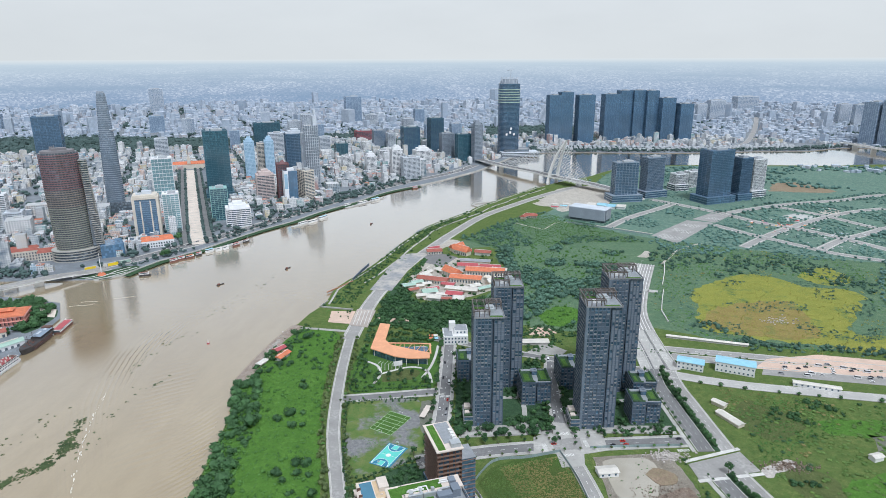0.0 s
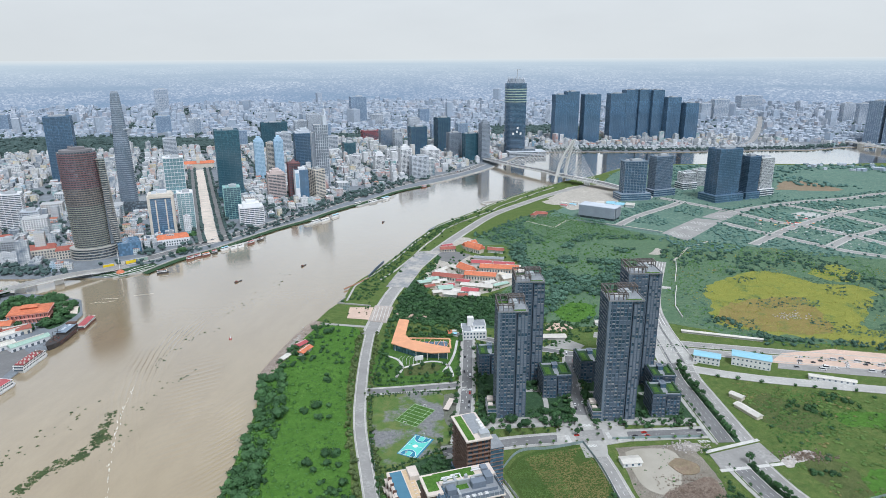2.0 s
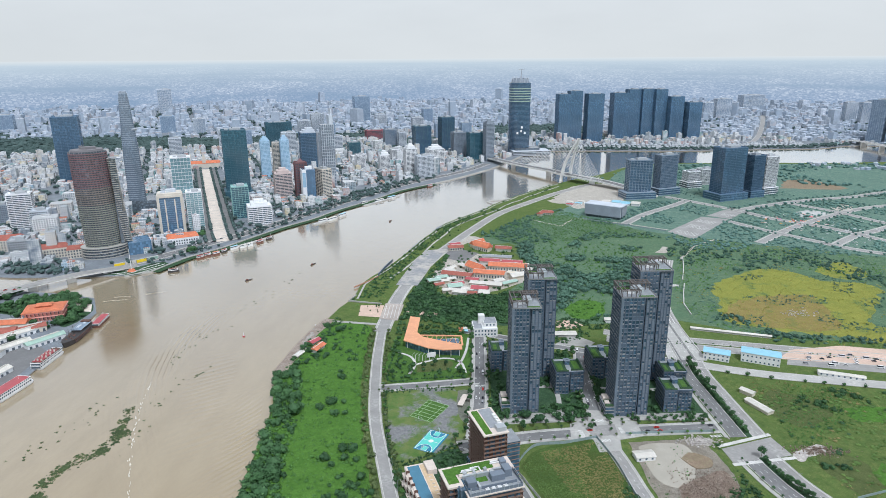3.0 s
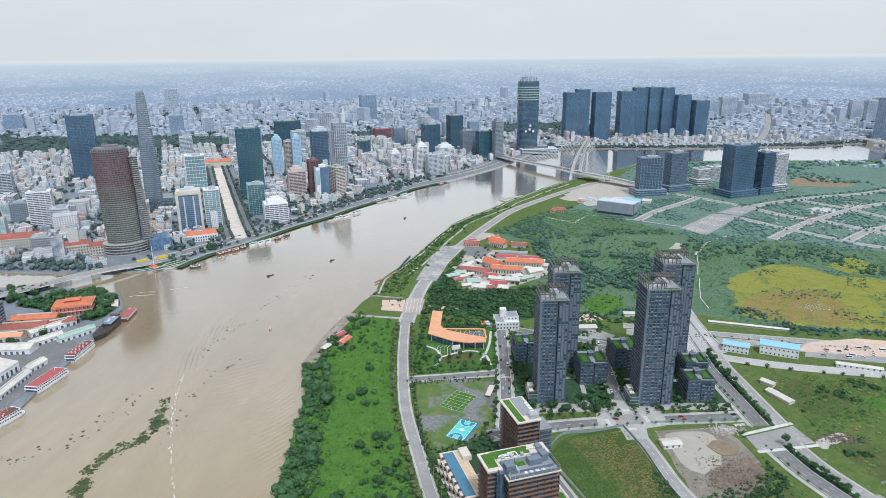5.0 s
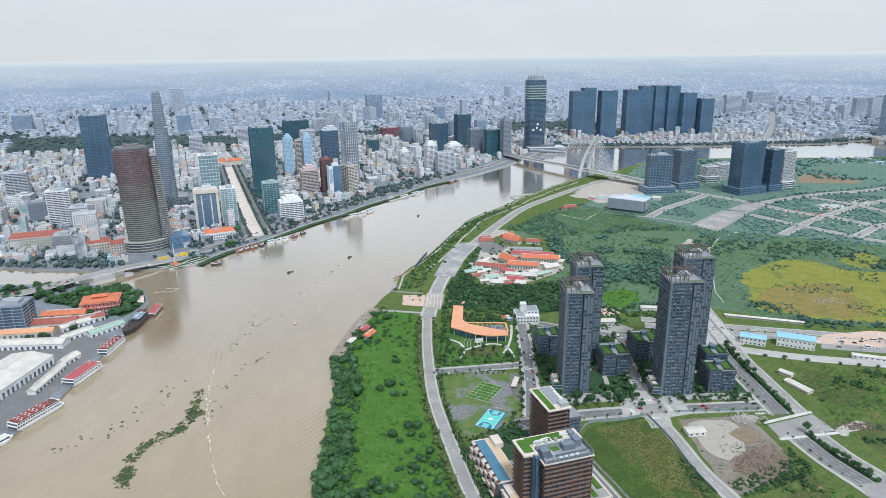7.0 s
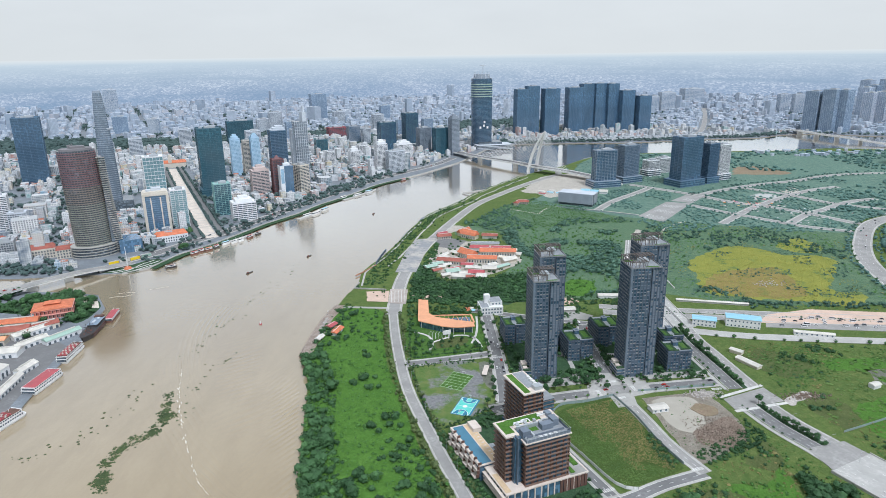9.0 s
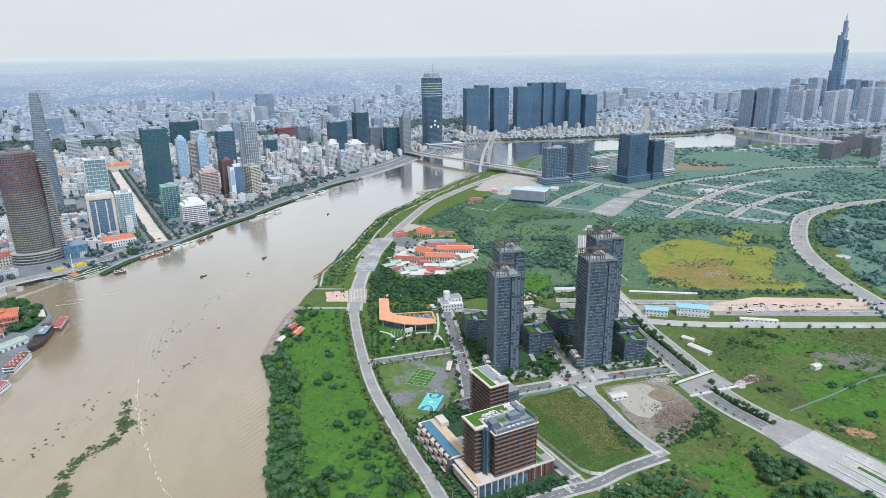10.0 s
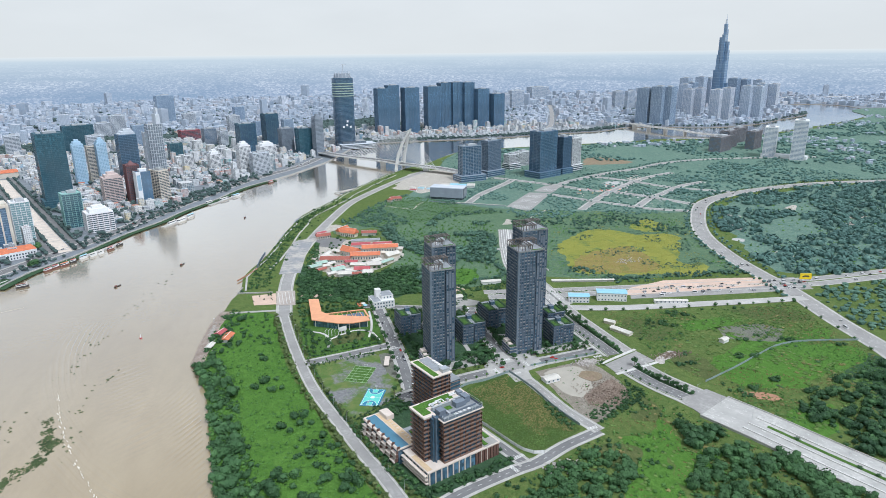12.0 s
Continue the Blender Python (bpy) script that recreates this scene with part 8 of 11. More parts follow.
t = thing("city_hall", "cream colonial city hall with orange roofs closing the boulevard", "hall", -815, 1805, 0, R0)
part("wall", MB().box(0, 0, 0, 90, 28, 14), W["cream"], t)
part("roof", MB().gable(0, 0, 14, 90, 28, 7, 0, 1, 5), M["tile_roof"], t)
part("clock_tower", MB().box(0, -8, 14, 9, 9, 18).box(0, -8, 32, 6, 6, 6), W["cream"], t)


# ---- low bridge over the canal ----
def canal_bridge():
    t = thing("canal_bridge", "long low grey road bridge curving over a canal", "bridge")
    line = finer([(-780, 660, 2.0), (-706, 700, 5.0), (-660, 735, 8.0), (-630, 775, 9.0), (-590, 825, 8.0), (-560, 862, 4.0), (-545, 890, 1.0)], 14)
    plan, hz = [(p[0], p[1]) for p in line], [p[2] for p in line]
    part("deck", MB().ribbon(plan, 9, hz, 1.4), M["bridge_white"], t)
    part("roadway", MB().ribbon(plan, 8, [z + 0.1 for z in hz], 0.1), M["asphalt_pale"], t)
    for s in (-1, 1):
        part("parapet", MB().ribbon(plan, 0.3, [z + 1.0 for z in hz], 1.2, s * 8.7), M["concrete"], t)
    for p in line[4:-3:3]:
        part("pier", MB().box(p[0], p[1], -6, 2, 12, p[2] + 4.7, radians(-40)), M["bridge_white"], t)


canal_bridge()


def low_bridge(label, pts, half, z, pier):
    """A low concrete road bridge on wall piers."""
    t = thing("road_bridge", label, "bridge")
    ln = finer(pts, 40)
    k = len(ln)
    hz = [z * min(1.0, 4 * i / k, 4 * (k - 1 - i) / k) + 1.5 for i in range(k)]
    part("deck", MB().ribbon(ln, half, hz, 2.2), M["bridge_white"], t)
    part("roadway", MB().ribbon(ln, half - 1.5, [q + 0.1 for q in hz], 0.1), M["asphalt_pale"], t)
    for sgn in (-1, 1):
        part("parapet", MB().ribbon(ln, 0.35, [q + 1.2 for q in hz], 1.3, sgn * (half - 0.4)), M["white"], t)
    for i in range(2, k - 2, pier):
        part("pier", MB().box(ln[i][0], ln[i][1], -6, 4, half * 1.5, hz[i] + 4, math.atan2(ln[i + 1][1] - ln[i][1], ln[i + 1][0] - ln[i][0])), M["bridge_white"], t)


low_bridge("low pale concrete bridge crossing the far river", [(1290, 2480), (1325, 2330), (1345, 2150), (1400, 1990), (1470, 1900)], 13, 12, 2)
low_bridge("long pale highway bridge beyond the river bend", [(2700, 3330), (2952, 3286), (3300, 3220), (3633, 3152), (3900, 3100)], 14, 16, 3)
f = thing("flag_mast", "tall white flag mast on a round red base", "mast", -538, 862)
part("base", MB().loft([ellipse(6, 6, 0, 20), ellipse(4.6, 4.6, 2.2, 20), ellipse(3.0, 3.0, 3.4, 20)]), M["tile_roof"], f, "round orange-red base")
part("mast", MB().tube((0, 0, 2), (0, 0, 34), 0.6, 0.3), M["white"], f)
for x, y, a, mat, lab in ((-568, 884, 0.7, "yellow_sign", "yellow hoarding beside the riverside road"), (-556, 894, 0.8, "sheet_white", "white hoarding beside the riverside road"), (-545, 906, 0.85, "yellow_sign", "yellow hoarding beside the riverside road"), (-533, 920, 0.85, "sheet_green", "pale green hoarding beside the riverside road")):
    solid("hoarding", MB().box(x, y, 0, 15, 0.6, 4.6, a), M[mat], lab, "hoarding")
patch("flag_lawn", "green lawn at the river point", [(-570, 846), (-530, 842), (-508, 868), (-500, 900), (-520, 905), (-545, 872)], "undergrowth", 0.12, 10, 2, 30)
for line in ([(-562, 848), (-548, 852), (-538, 862), (-524, 868), (-512, 884), (-504, 898)], [(-552, 842), (-538, 850), (-530, 862), (-526, 880), (-514, 900)], [(-560, 860), (-548, 866), (-538, 862)], [(-530, 846), (-520, 858), (-508, 876)]):
    solid("park_path", MB().ribbon(finer(line, 3), 1.2, 0.14, 0.2), M["kerb"], "pale curved path over the riverside lawn", "path", "structure")
patch("museum_court", "pale sandy court beside the pink museum", [(-584, 740), (-555, 752), (-530, 735), (-526, 712), (-536, 706), (-556, 716), (-576, 722)], "plaza_stone", 0.165, 10, 1.0, 31)


# ---- port with long roofs, museum and ships ----
def long_roof(x, y, w, d, h, rot, mat, label, rise=3.0, wall="white"):
    t = thing("warehouse", label, "warehouse", x, y, 0, rot, "port buildings")
    part("wall", MB().box(0, 0, 0, w, d, h), W[wall], t)
    roof_ = part("roof", MB().gable(0, 0, h, w, d, rise, 0, 0.6), M[mat], t)
    for k in range(int(w / 6)):
        part("door", MB().box(-w / 2 + 3 + 6 * k, -d / 2 - 0.08, 0, 2.6, 0.3, h * 0.6), G["window_glass"], t)
    part("ridge_vent", MB().box(0, 0, h + rise - 0.3, w * 0.8, 1.4, 0.9), M["sheet_white"], roof_)


long_roof(-538, 478, 104, 46, 10, 88, "sheet_white", "large white port warehouse with a pale roof", 4)
long_roof(-496, 492, 54, 8, 4.5, 94, "sheet_white", "narrow white quay canopy")
long_roof(-501, 535, 22, 10, 4.5, 80, "sheet_white", "short white quay canopy")
long_roof(-566, 570, 76, 18, 6, 6, "sheet_white", "low pale port shed with cream roof")
long_roof(-590, 598, 60, 14, 6, 10, "orange_roof", "low cream port shed with orange roof", wall="cream")
long_roof(-545, 628, 46, 9, 5, 55, "sheet_white", "long pale quay shed")
long_roof(-505, 612, 40, 10, 5, 58, "sheet_green", "pale green roofed quay shed")
long_roof(-530, 596, 34, 8, 5, 58, "sheet_white", "narrow pale quay roof")
long_roof(-582, 624, 66, 20, 7, 12, "tile_dark", "long old hall under brown tiles", 4, "cream")
long_roof(-578, 650, 50, 15, 7, 12, "tile_roof", "old hall under orange tiles", 4, "cream")
long_roof(-540, 640, 30, 12, 6, 40, "tile_dark", "old tiled hall by the museum", 3.5, "cream")
long_roof(-640, 640, 30, 16, 6, 10, "tile_dark", "brown-roofed shed behind the port")
m = thing("museum", "two-storey pink museum with arcades and tiered orange roof", "museum", -553, 686, 0, 22)
part("wall", MB().box(0, 0, 0, 38, 28, 12), W["rose"], m, "pink plaster wall")
for lev in (0.8, 6.4):
    for k in range(9):
        part("window", MB().box(-16.8 + 4.2 * k, -14.05, lev, 1.8, 0.3, 3.4), G["window_glass"], m)
    for k in range(6):
        part("window", MB().box(19.05, -11.5 + 4.6 * k, lev, 0.3, 1.8, 3.4), G["window_glass"], m)
for lev in (0, 5.6):
    for k in range(11):
        part("column", MB().box(-21 + 4.2 * k, -16.4, lev, 0.9, 0.9, 5.2), W["rose"], m)
    for k in range(7):
        part("column", MB().box(21.4, -14 + 4.6 * k, lev, 0.9, 0.9, 5.2), W["rose"], m)
    part("gallery", MB().box(1.5, -15.4, lev + 5.2, 43, 3.6, 0.5).box(21, 1.6, lev + 5.21, 3.6, 32, 0.5), W["rose"], m, "pink gallery floor")
part("roof", MB().gable(0, 0, 12, 42, 32, 3.2, 0, 1, 12), M["tile_roof"], m, "orange tiled hipped roof")
part("upper_roof", MB().box(0, 0, 13.6, 16, 10, 2.6).gable(0, 0, 16.2, 18, 12, 2.4, 0, 0.6, 4), M["tile_roof"], m)
highrise("dark glass port office block with white bands", -612, 612, 34, 30, 34, 12, "night_glass", "steel", "thin", 3.6)


def ship(x, y, rot, l, b, decks, roof, label, hull="white", blunt=False):
    """A river ship: pointed hull, decks set back, roof and rails."""
    t = thing("ship", label, "ship", x, y, -1.6, rot)
    def outline(k, z, fl=1.0):
        h = []
        for u, wv in (((-0.5, 0.44), (-0.46, 0.5), (-0.1, 0.5), (0.4, 0.5), (0.47, 0.44), (0.5, 0.3)) if blunt else ((-0.5, 0.36), (-0.44, 0.46), (-0.1, 0.5), (0.25, 0.48), (0.4, 0.3), (0.5, 0.03))):
            h.append((l * u * fl, b * wv * k))
        return [(px, py, z) for px, py in h] + [(px, -py, z) for px, py in reversed(h)]
    part("hull", MB().loft([outline(0.82, -0.8, 0.95), outline(1.0, 1.2), outline(1.04, 2.6, 1.02)][::1]), M["white"] if hull == "white" else M[hull], t)
    z = 2.6
    for k in range(decks):
        ll, bb = (l * (0.97 - 0.03 * k), b * 0.98) if blunt else (l * (0.84 - 0.1 * k), b * (0.86 - 0.06 * k))
        part("deck_house", MB().box(-l * 0.05, 0, z, ll - 1.2, bb - 1.6, 2.5), G["window_glass"], t)
        deck_ = part("deck", MB().box(-l * 0.05, 0, z + 2.5, ll, bb, 0.35), M["white"], t)
        if blunt:
            posts = MB()
            for q in range(int(ll / 2.4)):
                for side in (-1, 1):
                    posts.box(-l * 0.05 - ll / 2 + 1.2 + 2.4 * q, side * (bb / 2 - 0.5), z, 0.5, 0.5, 2.5)
            part("window_post", posts, M["white"], deck_, kind="stuff")
        part("rail", MB().box(-l * 0.05, bb / 2 - 0.1, z + 0.2, ll, 0.12, 0.9).box(-l * 0.05, -bb / 2 + 0.1, z + 0.2, ll, 0.12, 0.9), M["white"], deck_)
        z += 2.85
    roof_ = part("roof", MB().gable(-l * 0.05, 0, z, l * (0.86 if blunt else 0.8 - 0.1 * decks), b * (0.9 if blunt else 0.66), 0.6 if blunt else 0.8, 0, 0.3), M[roof], t)
    if blunt and roof == "brick":
        seats, backs = MB(), MB()
        for k in range(int(l * 0.3)):
            for q in (-0.32, -0.16, 0.04, 0.2, 0.34):
                (seats if (k + int(q * 50)) % 3 else backs).box(-l * 0.44 + 2.4 * k, b * q, z + 0.25, 1.5, 1.3, 0.9)
        part("seat", seats, M["sheet_red"], roof_, "rows of red deck seats", "stuff")
        part("table", backs, M["sheet_white"], roof_, "pale deck tables", "stuff")
    part("wheelhouse", MB().box(l * 0.26, 0, z - 2.4, 4, b * 0.45, 2.6), M["white"], t)
    part("mast", MB().tube((l * 0.24, 0, z), (l * 0.24, 0, z + 4), 0.15), M["white"], t)


ship(-464, 430, 74, 46, 12, 2, "brick", "long white river restaurant ship with a crowded brown top deck", blunt=True)
ship(-468, 506, 84, 42, 14, 2, "sheet_red", "white river restaurant ship with a dark red roof", blunt=True)
ship(-474, 570, 92, 40, 11, 2, "brick", "white river ship with brown open deck and red awnings", blunt=True)


def galleon():
    """A restaurant built like an old wooden ship: deep flared hull, raised stern, cabins and stub masts."""
    t = thing("ship", "dark wooden restaurant ship with high raised ends", "ship", -480, 629, -1.6, -84)
    def ring(z, k, fl):
        half = ((-0.5, 0.34), (-0.4, 0.46), (-0.1, 0.5), (0.22, 0.47), (0.4, 0.3), (0.5, 0.04))
        h = [(58 * u * fl, 15 * v * k, z + 2.6 * abs(u) * (fl - 0.9) * 10 * abs(u)) for u, v in half]
        return h + [(a, -b, c) for a, b, c in reversed(h)]
    hull = part("hull", MB().loft([ring(-0.8, 0.74, 0.9), ring(2.0, 0.94, 0.96), ring(4.6, 1.0, 1.0), ring(6.0, 0.98, 1.03)]), M["hull_dark"], t)
    for z in (1.6, 3.4, 5.0):
        part("wale", MB().box(-2, 7.35, z, 38, 0.35, 0.35).box(-2, -7.35, z + 0.01, 38, 0.35, 0.35), M["rust"], hull)
    for k in range(12):
        part("port", MB().box(-20 + 3.3 * k, -7.3, 2.5, 1.2, 0.5, 0.8), G["window_glass"], hull)
        part("port", MB().box(-20 + 3.3 * k, 7.3, 2.5, 1.2, 0.5, 0.8), G["window_glass"], hull)
    part("deck", MB().box(-2, 0, 5.6, 42, 12.4, 0.5), M["brick"], t, "brown planked deck")
    cabin = part("cabin", MB().box(-13, 0, 6.1, 24, 10, 3.2), M["hull_dark"], t)
    part("roof", MB().gable(-13, 0, 9.3, 25, 11, 1.2, 0, 0.5), W["slate"], cabin, "blue-grey sheet roof")
    part("skylight", MB().box(-9, 0, 10.0, 8, 2.6, 0.9).box(-19, 1.5, 9.9, 3, 2.4, 1.0), W["palegrey"], cabin)
    part("stern_castle", MB().box(-25.5, 0, 6.1, 5.5, 9.6, 4.6).box(-25.5, 0, 10.7, 6.1, 10.2, 0.4), M["brick"], t)
    for x in (4, 14):
        part("mast", MB().tube((x, 0, 6), (x, 0, 17), 0.34, 0.16).box(x, 0, 12.5, 0.3, 7, 0.3), M["hull_dark"], t)
    for k in range(9):
        a = 2.4 * k
        part("table", MB().box(4 + (a % 15), -4 + (k * 3.1) % 8, 6.1, 1.5, 1.5, 0.9), M["brick" if k % 2 else "rust"], t)
    part("bowsprit", MB().tube((27, 0, 7.4), (36, 0, 10.2), 0.3, 0.14), M["hull_dark"], t)


galleon()
ship(-477, 674, 99, 34, 9, 1, "sheet_red", "dark red barge with a red awning roof", "rust", blunt=True)
ship(-470, 385, 70, 30, 9, 1, "sheet_white", "white river ferry at the quay")
BOATS = ((-466, 931, 52, 17, "rust", "sheet_red"), (-459, 943, 48, 15, "rust", "sheet_red"), (-449, 952, 50, 18, "rust", "tile_roof"), (-441, 966, 56, 14, "hull_dark", "sheet_red"), (-431, 986, 54, 20, "white", "sheet_blue"), (-419, 994, 52, 16, "white", "sheet_white"), (-410, 1003, 56, 14, "white", "sheet_white"),
         (-400, 1023, 58, 18, "rust", "sheet_red"), (-391, 1046, 60, 17, "hull_dark", "rust"), (-324, 1175, 58, 30, "white", "sheet_white"), (-309, 1190, 60, 34, "white", "sheet_white"), (-296, 1222, 60, 30, "white", "sheet_blue"), (-270, 1335, 55, 26, "white", "sheet_white"), (-240, 1360, 52, 34, "white", "sheet_white"),
         (-217, 1392, 52, 34, "white", "sheet_blue"), (-140, 1530, 50, 24, "rust", "sheet_red"), (-479, 864, 25, 20, "hull_dark", "rust"))
for x, y, rot, l, hull, roof in BOATS:
    ship(x + 4, y, rot, l * 0.8, l * 0.2, 1, roof, {"white": "white moored river boat with a flat roof", "rust": "red-brown moored river boat with a flat roof", "hull_dark": "dark moored workboat with a low cabin"}[hull], hull)
buoy = thing("channel_buoy", "small red and white channel buoy in midstream", "buoy", -290, 639, -1.6)
part("float", MB().loft([[(1.5 * math.cos(a), 1.5 * math.sin(a), z) for a in (math.pi * q / 6 for q in range(12))] for z in (-0.4, 1.1)]), M["sheet_red"], buoy)
part("tower", MB().tube((0, 0, 1.1), (0, 0, 4.6), 0.7, 0.25), M["white"], buoy)
for x, y, rot in ((-350, 830, 55), (-190, 1180, 75), (-275, 905, 65)):
    t = thing("small_boat", "small dark wooden boat on the river", "boat", x, y, -1.6, rot, "small boats")
    part("hull", MB().loft([[(-5, -0.7, -0.3), (3, -0.8, -0.3), (6, 0, -0.2), (3, 0.8, -0.3), (-5, 0.7, -0.3)], [(-5.4, -1.1, 0.9), (3.4, -1.2, 0.9), (7, 0, 1.3), (3.4, 1.2, 0.9), (-5.4, 1.1, 0.9)]]), M["hull_dark"], t)
    part("cabin", MB().box(-2.5, 0, 0.9, 3.4, 1.7, 1.5), M["rust"], t)
for x, y, w, l in ((-232, 1362, 6, 120), (-318, 1172, 8, 60), (-410, 1020, 8, 70)):
    solid("pontoon", MB().box(x, y, -1.9, w, l, 2.2, radians(-32)), M["concrete"], "low floating pontoon along the city quay", "pontoon")
solid("landing_stage", MB().box(30, 1375, -1.9, 5, 60, 2.2, radians(-60)).box(8, 1342, -1.9, 4, 26, 2.2, radians(30)), M["concrete"], "thin pale landing stage on the green bank", "landing stage")


# ---- trees, scrub and reeds ----
def clump_template(seed, lumps=1, leaves_=46, leaf=0.42, flat=0.75, sub=2, core=0.8, up=0.0):
    """A leafy clump of radius 1: uneven cores and many small leaf faces round them."""
    r = np.random.default_rng(seed)
    bm = bmesh.new()
    bmesh.ops.create_icosphere(bm, subdivisions=sub, radius=1.0)
    v0 = np.array([v.co[:] for v in bm.verts])
    f0 = [tuple(v.index for v in f.verts) for f in bm.faces]
    bm.free()
    vs, fs = [], []
    for k in range(lumps):
        c = np.array([0, 0, 0]) if lumps == 1 else np.append(r.uniform(-0.55, 0.55, 2), r.uniform(-0.25, 0.4))
        s = core if lumps == 1 else core * r.uniform(0.42, 0.68)
        jit = 1 + r.uniform(-0.2, 0.2, len(v0))
        v = v0 * jit[:, None] * s
        v[:, 2] *= flat
        b = sum(len(x) for x in vs)
        vs.append(v + c)
        fs += [tuple(b + i for i in f) for f in f0]
    base = sum(len(x) for x in vs) if vs else 0
    quads = []
    for k in range(leaves_):
        d = r.normal(0, 1, 3)
        d[2] = abs(d[2]) * 0.8 + 0.05 if r.random() < 0.8 else d[2]
        d[2] += up
        d /= np.linalg.norm(d)
        p = d * np.array([1, 1, flat]) * r.uniform(0.78, 1.08)
        a = np.cross(d, r.normal(0, 1, 3))
        a /= np.linalg.norm(a)
        b2 = np.cross(d + r.normal(0, 0.45, 3), a)
        b2 /= np.linalg.norm(b2)
        sz = leaf * r.uniform(0.6, 1.2)
        quads.append(np.stack([p - a * sz * 0.5, p + b2 * sz * 0.4, p + a * sz * 0.5, p - b2 * sz * 0.4]))
        fs.append(tuple(base + 4 * k + i for i in range(4)))
    if quads:
        vs.append(np.concatenate(quads))
    return np.concatenate(vs), fs


def scatter(name, label, px, py, size, templates, mat, category="scrub", lift=0.35, zscale=(0.8, 1.2), seed=3, z=0.0):
    """Joins many clumps into one mesh of countless leaves."""
    r = np.random.default_rng(seed)
    allv, allf, b = [], [], 0
    kind = r.integers(0, len(templates), len(px))
    turn = r.uniform(0, 6.28, len(px))
    zs = r.uniform(*zscale, len(px))
    for i in range(len(px)):
        v, f = templates[kind[i]]
        c, s = math.cos(turn[i]), math.sin(turn[i])
        w = np.empty_like(v)
        w[:, 0] = (v[:, 0] * c - v[:, 1] * s) * size[i] + px[i]
        w[:, 1] = (v[:, 0] * s + v[:, 1] * c) * size[i] + py[i]
        w[:, 2] = v[:, 2] * size[i] * zs[i] + size[i] * lift + z
        allv.append(w)
        allf.append((f, b))
        b += len(v)
    faces = [tuple(o + q for q in g) for f, o in allf for g in f]
    me = bpy.data.meshes.new(name)
    me.from_pydata(np.concatenate(allv).tolist(), [], faces)
    me.materials.append(mat)
    me.update()
    return tagged(new(name, me), label, category, kind="stuff")


BUSH = [clump_template(k, 1, 28, 0.50, 0.72, 1, 0.74) for k in range(6)]
WOOD = [clump_template(20 + k, 1, 25, 0.50, 0.8, 1, 0.76) for k in range(6)]
TUFT = [clump_template(40 + k, 0, 9, 1.0, 0.5, 1, up=1.1) for k in range(5)]
FARW = [clump_template(60 + k, 1, 0, 0.5, 0.7, 1) for k in range(6)]
BIGW = [clump_template(100 + k, 7, 110, 0.27, 0.8, 1, 0.95) for k in range(6)]
MIDW = [clump_template(80 + k, 1, 16, 0.55, 0.7, 1) for k in range(6)]

ROADS = [(RIVER_ROAD, 9), (RIVER_ROAD_N, 14), (BOULEVARD, 27), (BOULEVARD_N, 24), (BOULEVARD_M, 25), (FRONT_STREET, 10), (EAST_LANE, 8), (SOUTH_LANE, 8), (WEST_LANE, 8), (MID_STREET, 9), (GARDEN_STREET, 9), (COURT_STREET, 9), (BACK_STREET, 8), (CURVE, 18), (HIGHWAY, 18), (SERVICE, 9), (GRID_A, 12), (GRID_B, 12), (GRID_C, 12), (GRID_D, 12), (EAST_STREET, 13), (HALL_STREET, 12), (PLAIN_ROAD, 16)]
KEEP_OUT = [[(-8, 470), (60, 474), (178, 470), (180, 610), (-12, 612)], [(-116, 640), (-112, 536), (-30, 546), (-28, 645), (-60, 680), (-104, 682)], [(-80, 400), (-38, 430), (-8, 396), (30, 312), (-30, 288), (-62, 300)],
            [(-112, 516), (-30, 525), (-28, 440), (-90, 400)], [(-90, 850), (-80, 1010), (30, 1010), (58, 850), (-10, 772), (-64, 770)], [(278, 588), (310, 622), (540, 595), (535, 545), (330, 570)], [(8, 405), (24, 430), (76, 445), (94, 345), (46, 318)],
            [(98, 445), (174, 448), (172, 400), (160, 372), (112, 342)], [(141, 1400), (205, 1490), (280, 1560), (345, 1440), (299, 1290), (220, 1190), (160, 1260)], [(320, 1108), (418, 1222), (484, 1283), (516, 1264), (463, 1203), (350, 1057)], [(-128, 790), (-130, 830), (-70, 976), (-60, 970), (-98, 790)],
            [(295, 1380), (690, 1400), (690, 1500), (420, 1500)], [(205, 570), (290, 560), (290, 610), (205, 612)], [(-50, 640), (0, 640), (0, 672), (-50, 672)], [(40, 640), (110, 640), (110, 662), (40, 662)]]


def free_spots(poly, count, seed, gap=0.0, dens=None, roads=True, keep=True):
    """Random places inside an outline, off the roads and off built plots."""
    r = np.random.default_rng(seed)
    xs, ys = [p[0] for p in poly], [p[1] for p in poly]
    px, py = r.uniform(min(xs), max(xs), count * 2), r.uniform(min(ys), max(ys), count * 2)
    ok = in_poly(px, py, poly) & ~in_poly(px, py, RIVER)
    px, py = px[ok], py[ok]
    ok = np.ones(px.size, bool)
    if roads:
        for line, half in ROADS:
            ok &= seg_distance(px, py, line[::2] + [line[-1]]) > half + gap
    if keep:
        for q in KEEP_OUT:
            ok &= ~in_poly(px, py, q)
        for x, y, rad in FOOTPRINTS:
            if x > 250 and y < 2000:
                ok &= np.hypot(px - x, py - y) > rad
    px, py = px[ok], py[ok]
    if dens:
        scale, cut, sd = dens
        m = np.array([noise.noise((x * scale, y * scale, sd)) > cut for x, y in zip(px, py)], bool)
        px, py = px[m], py[m]
    return px[:count], py[:count]


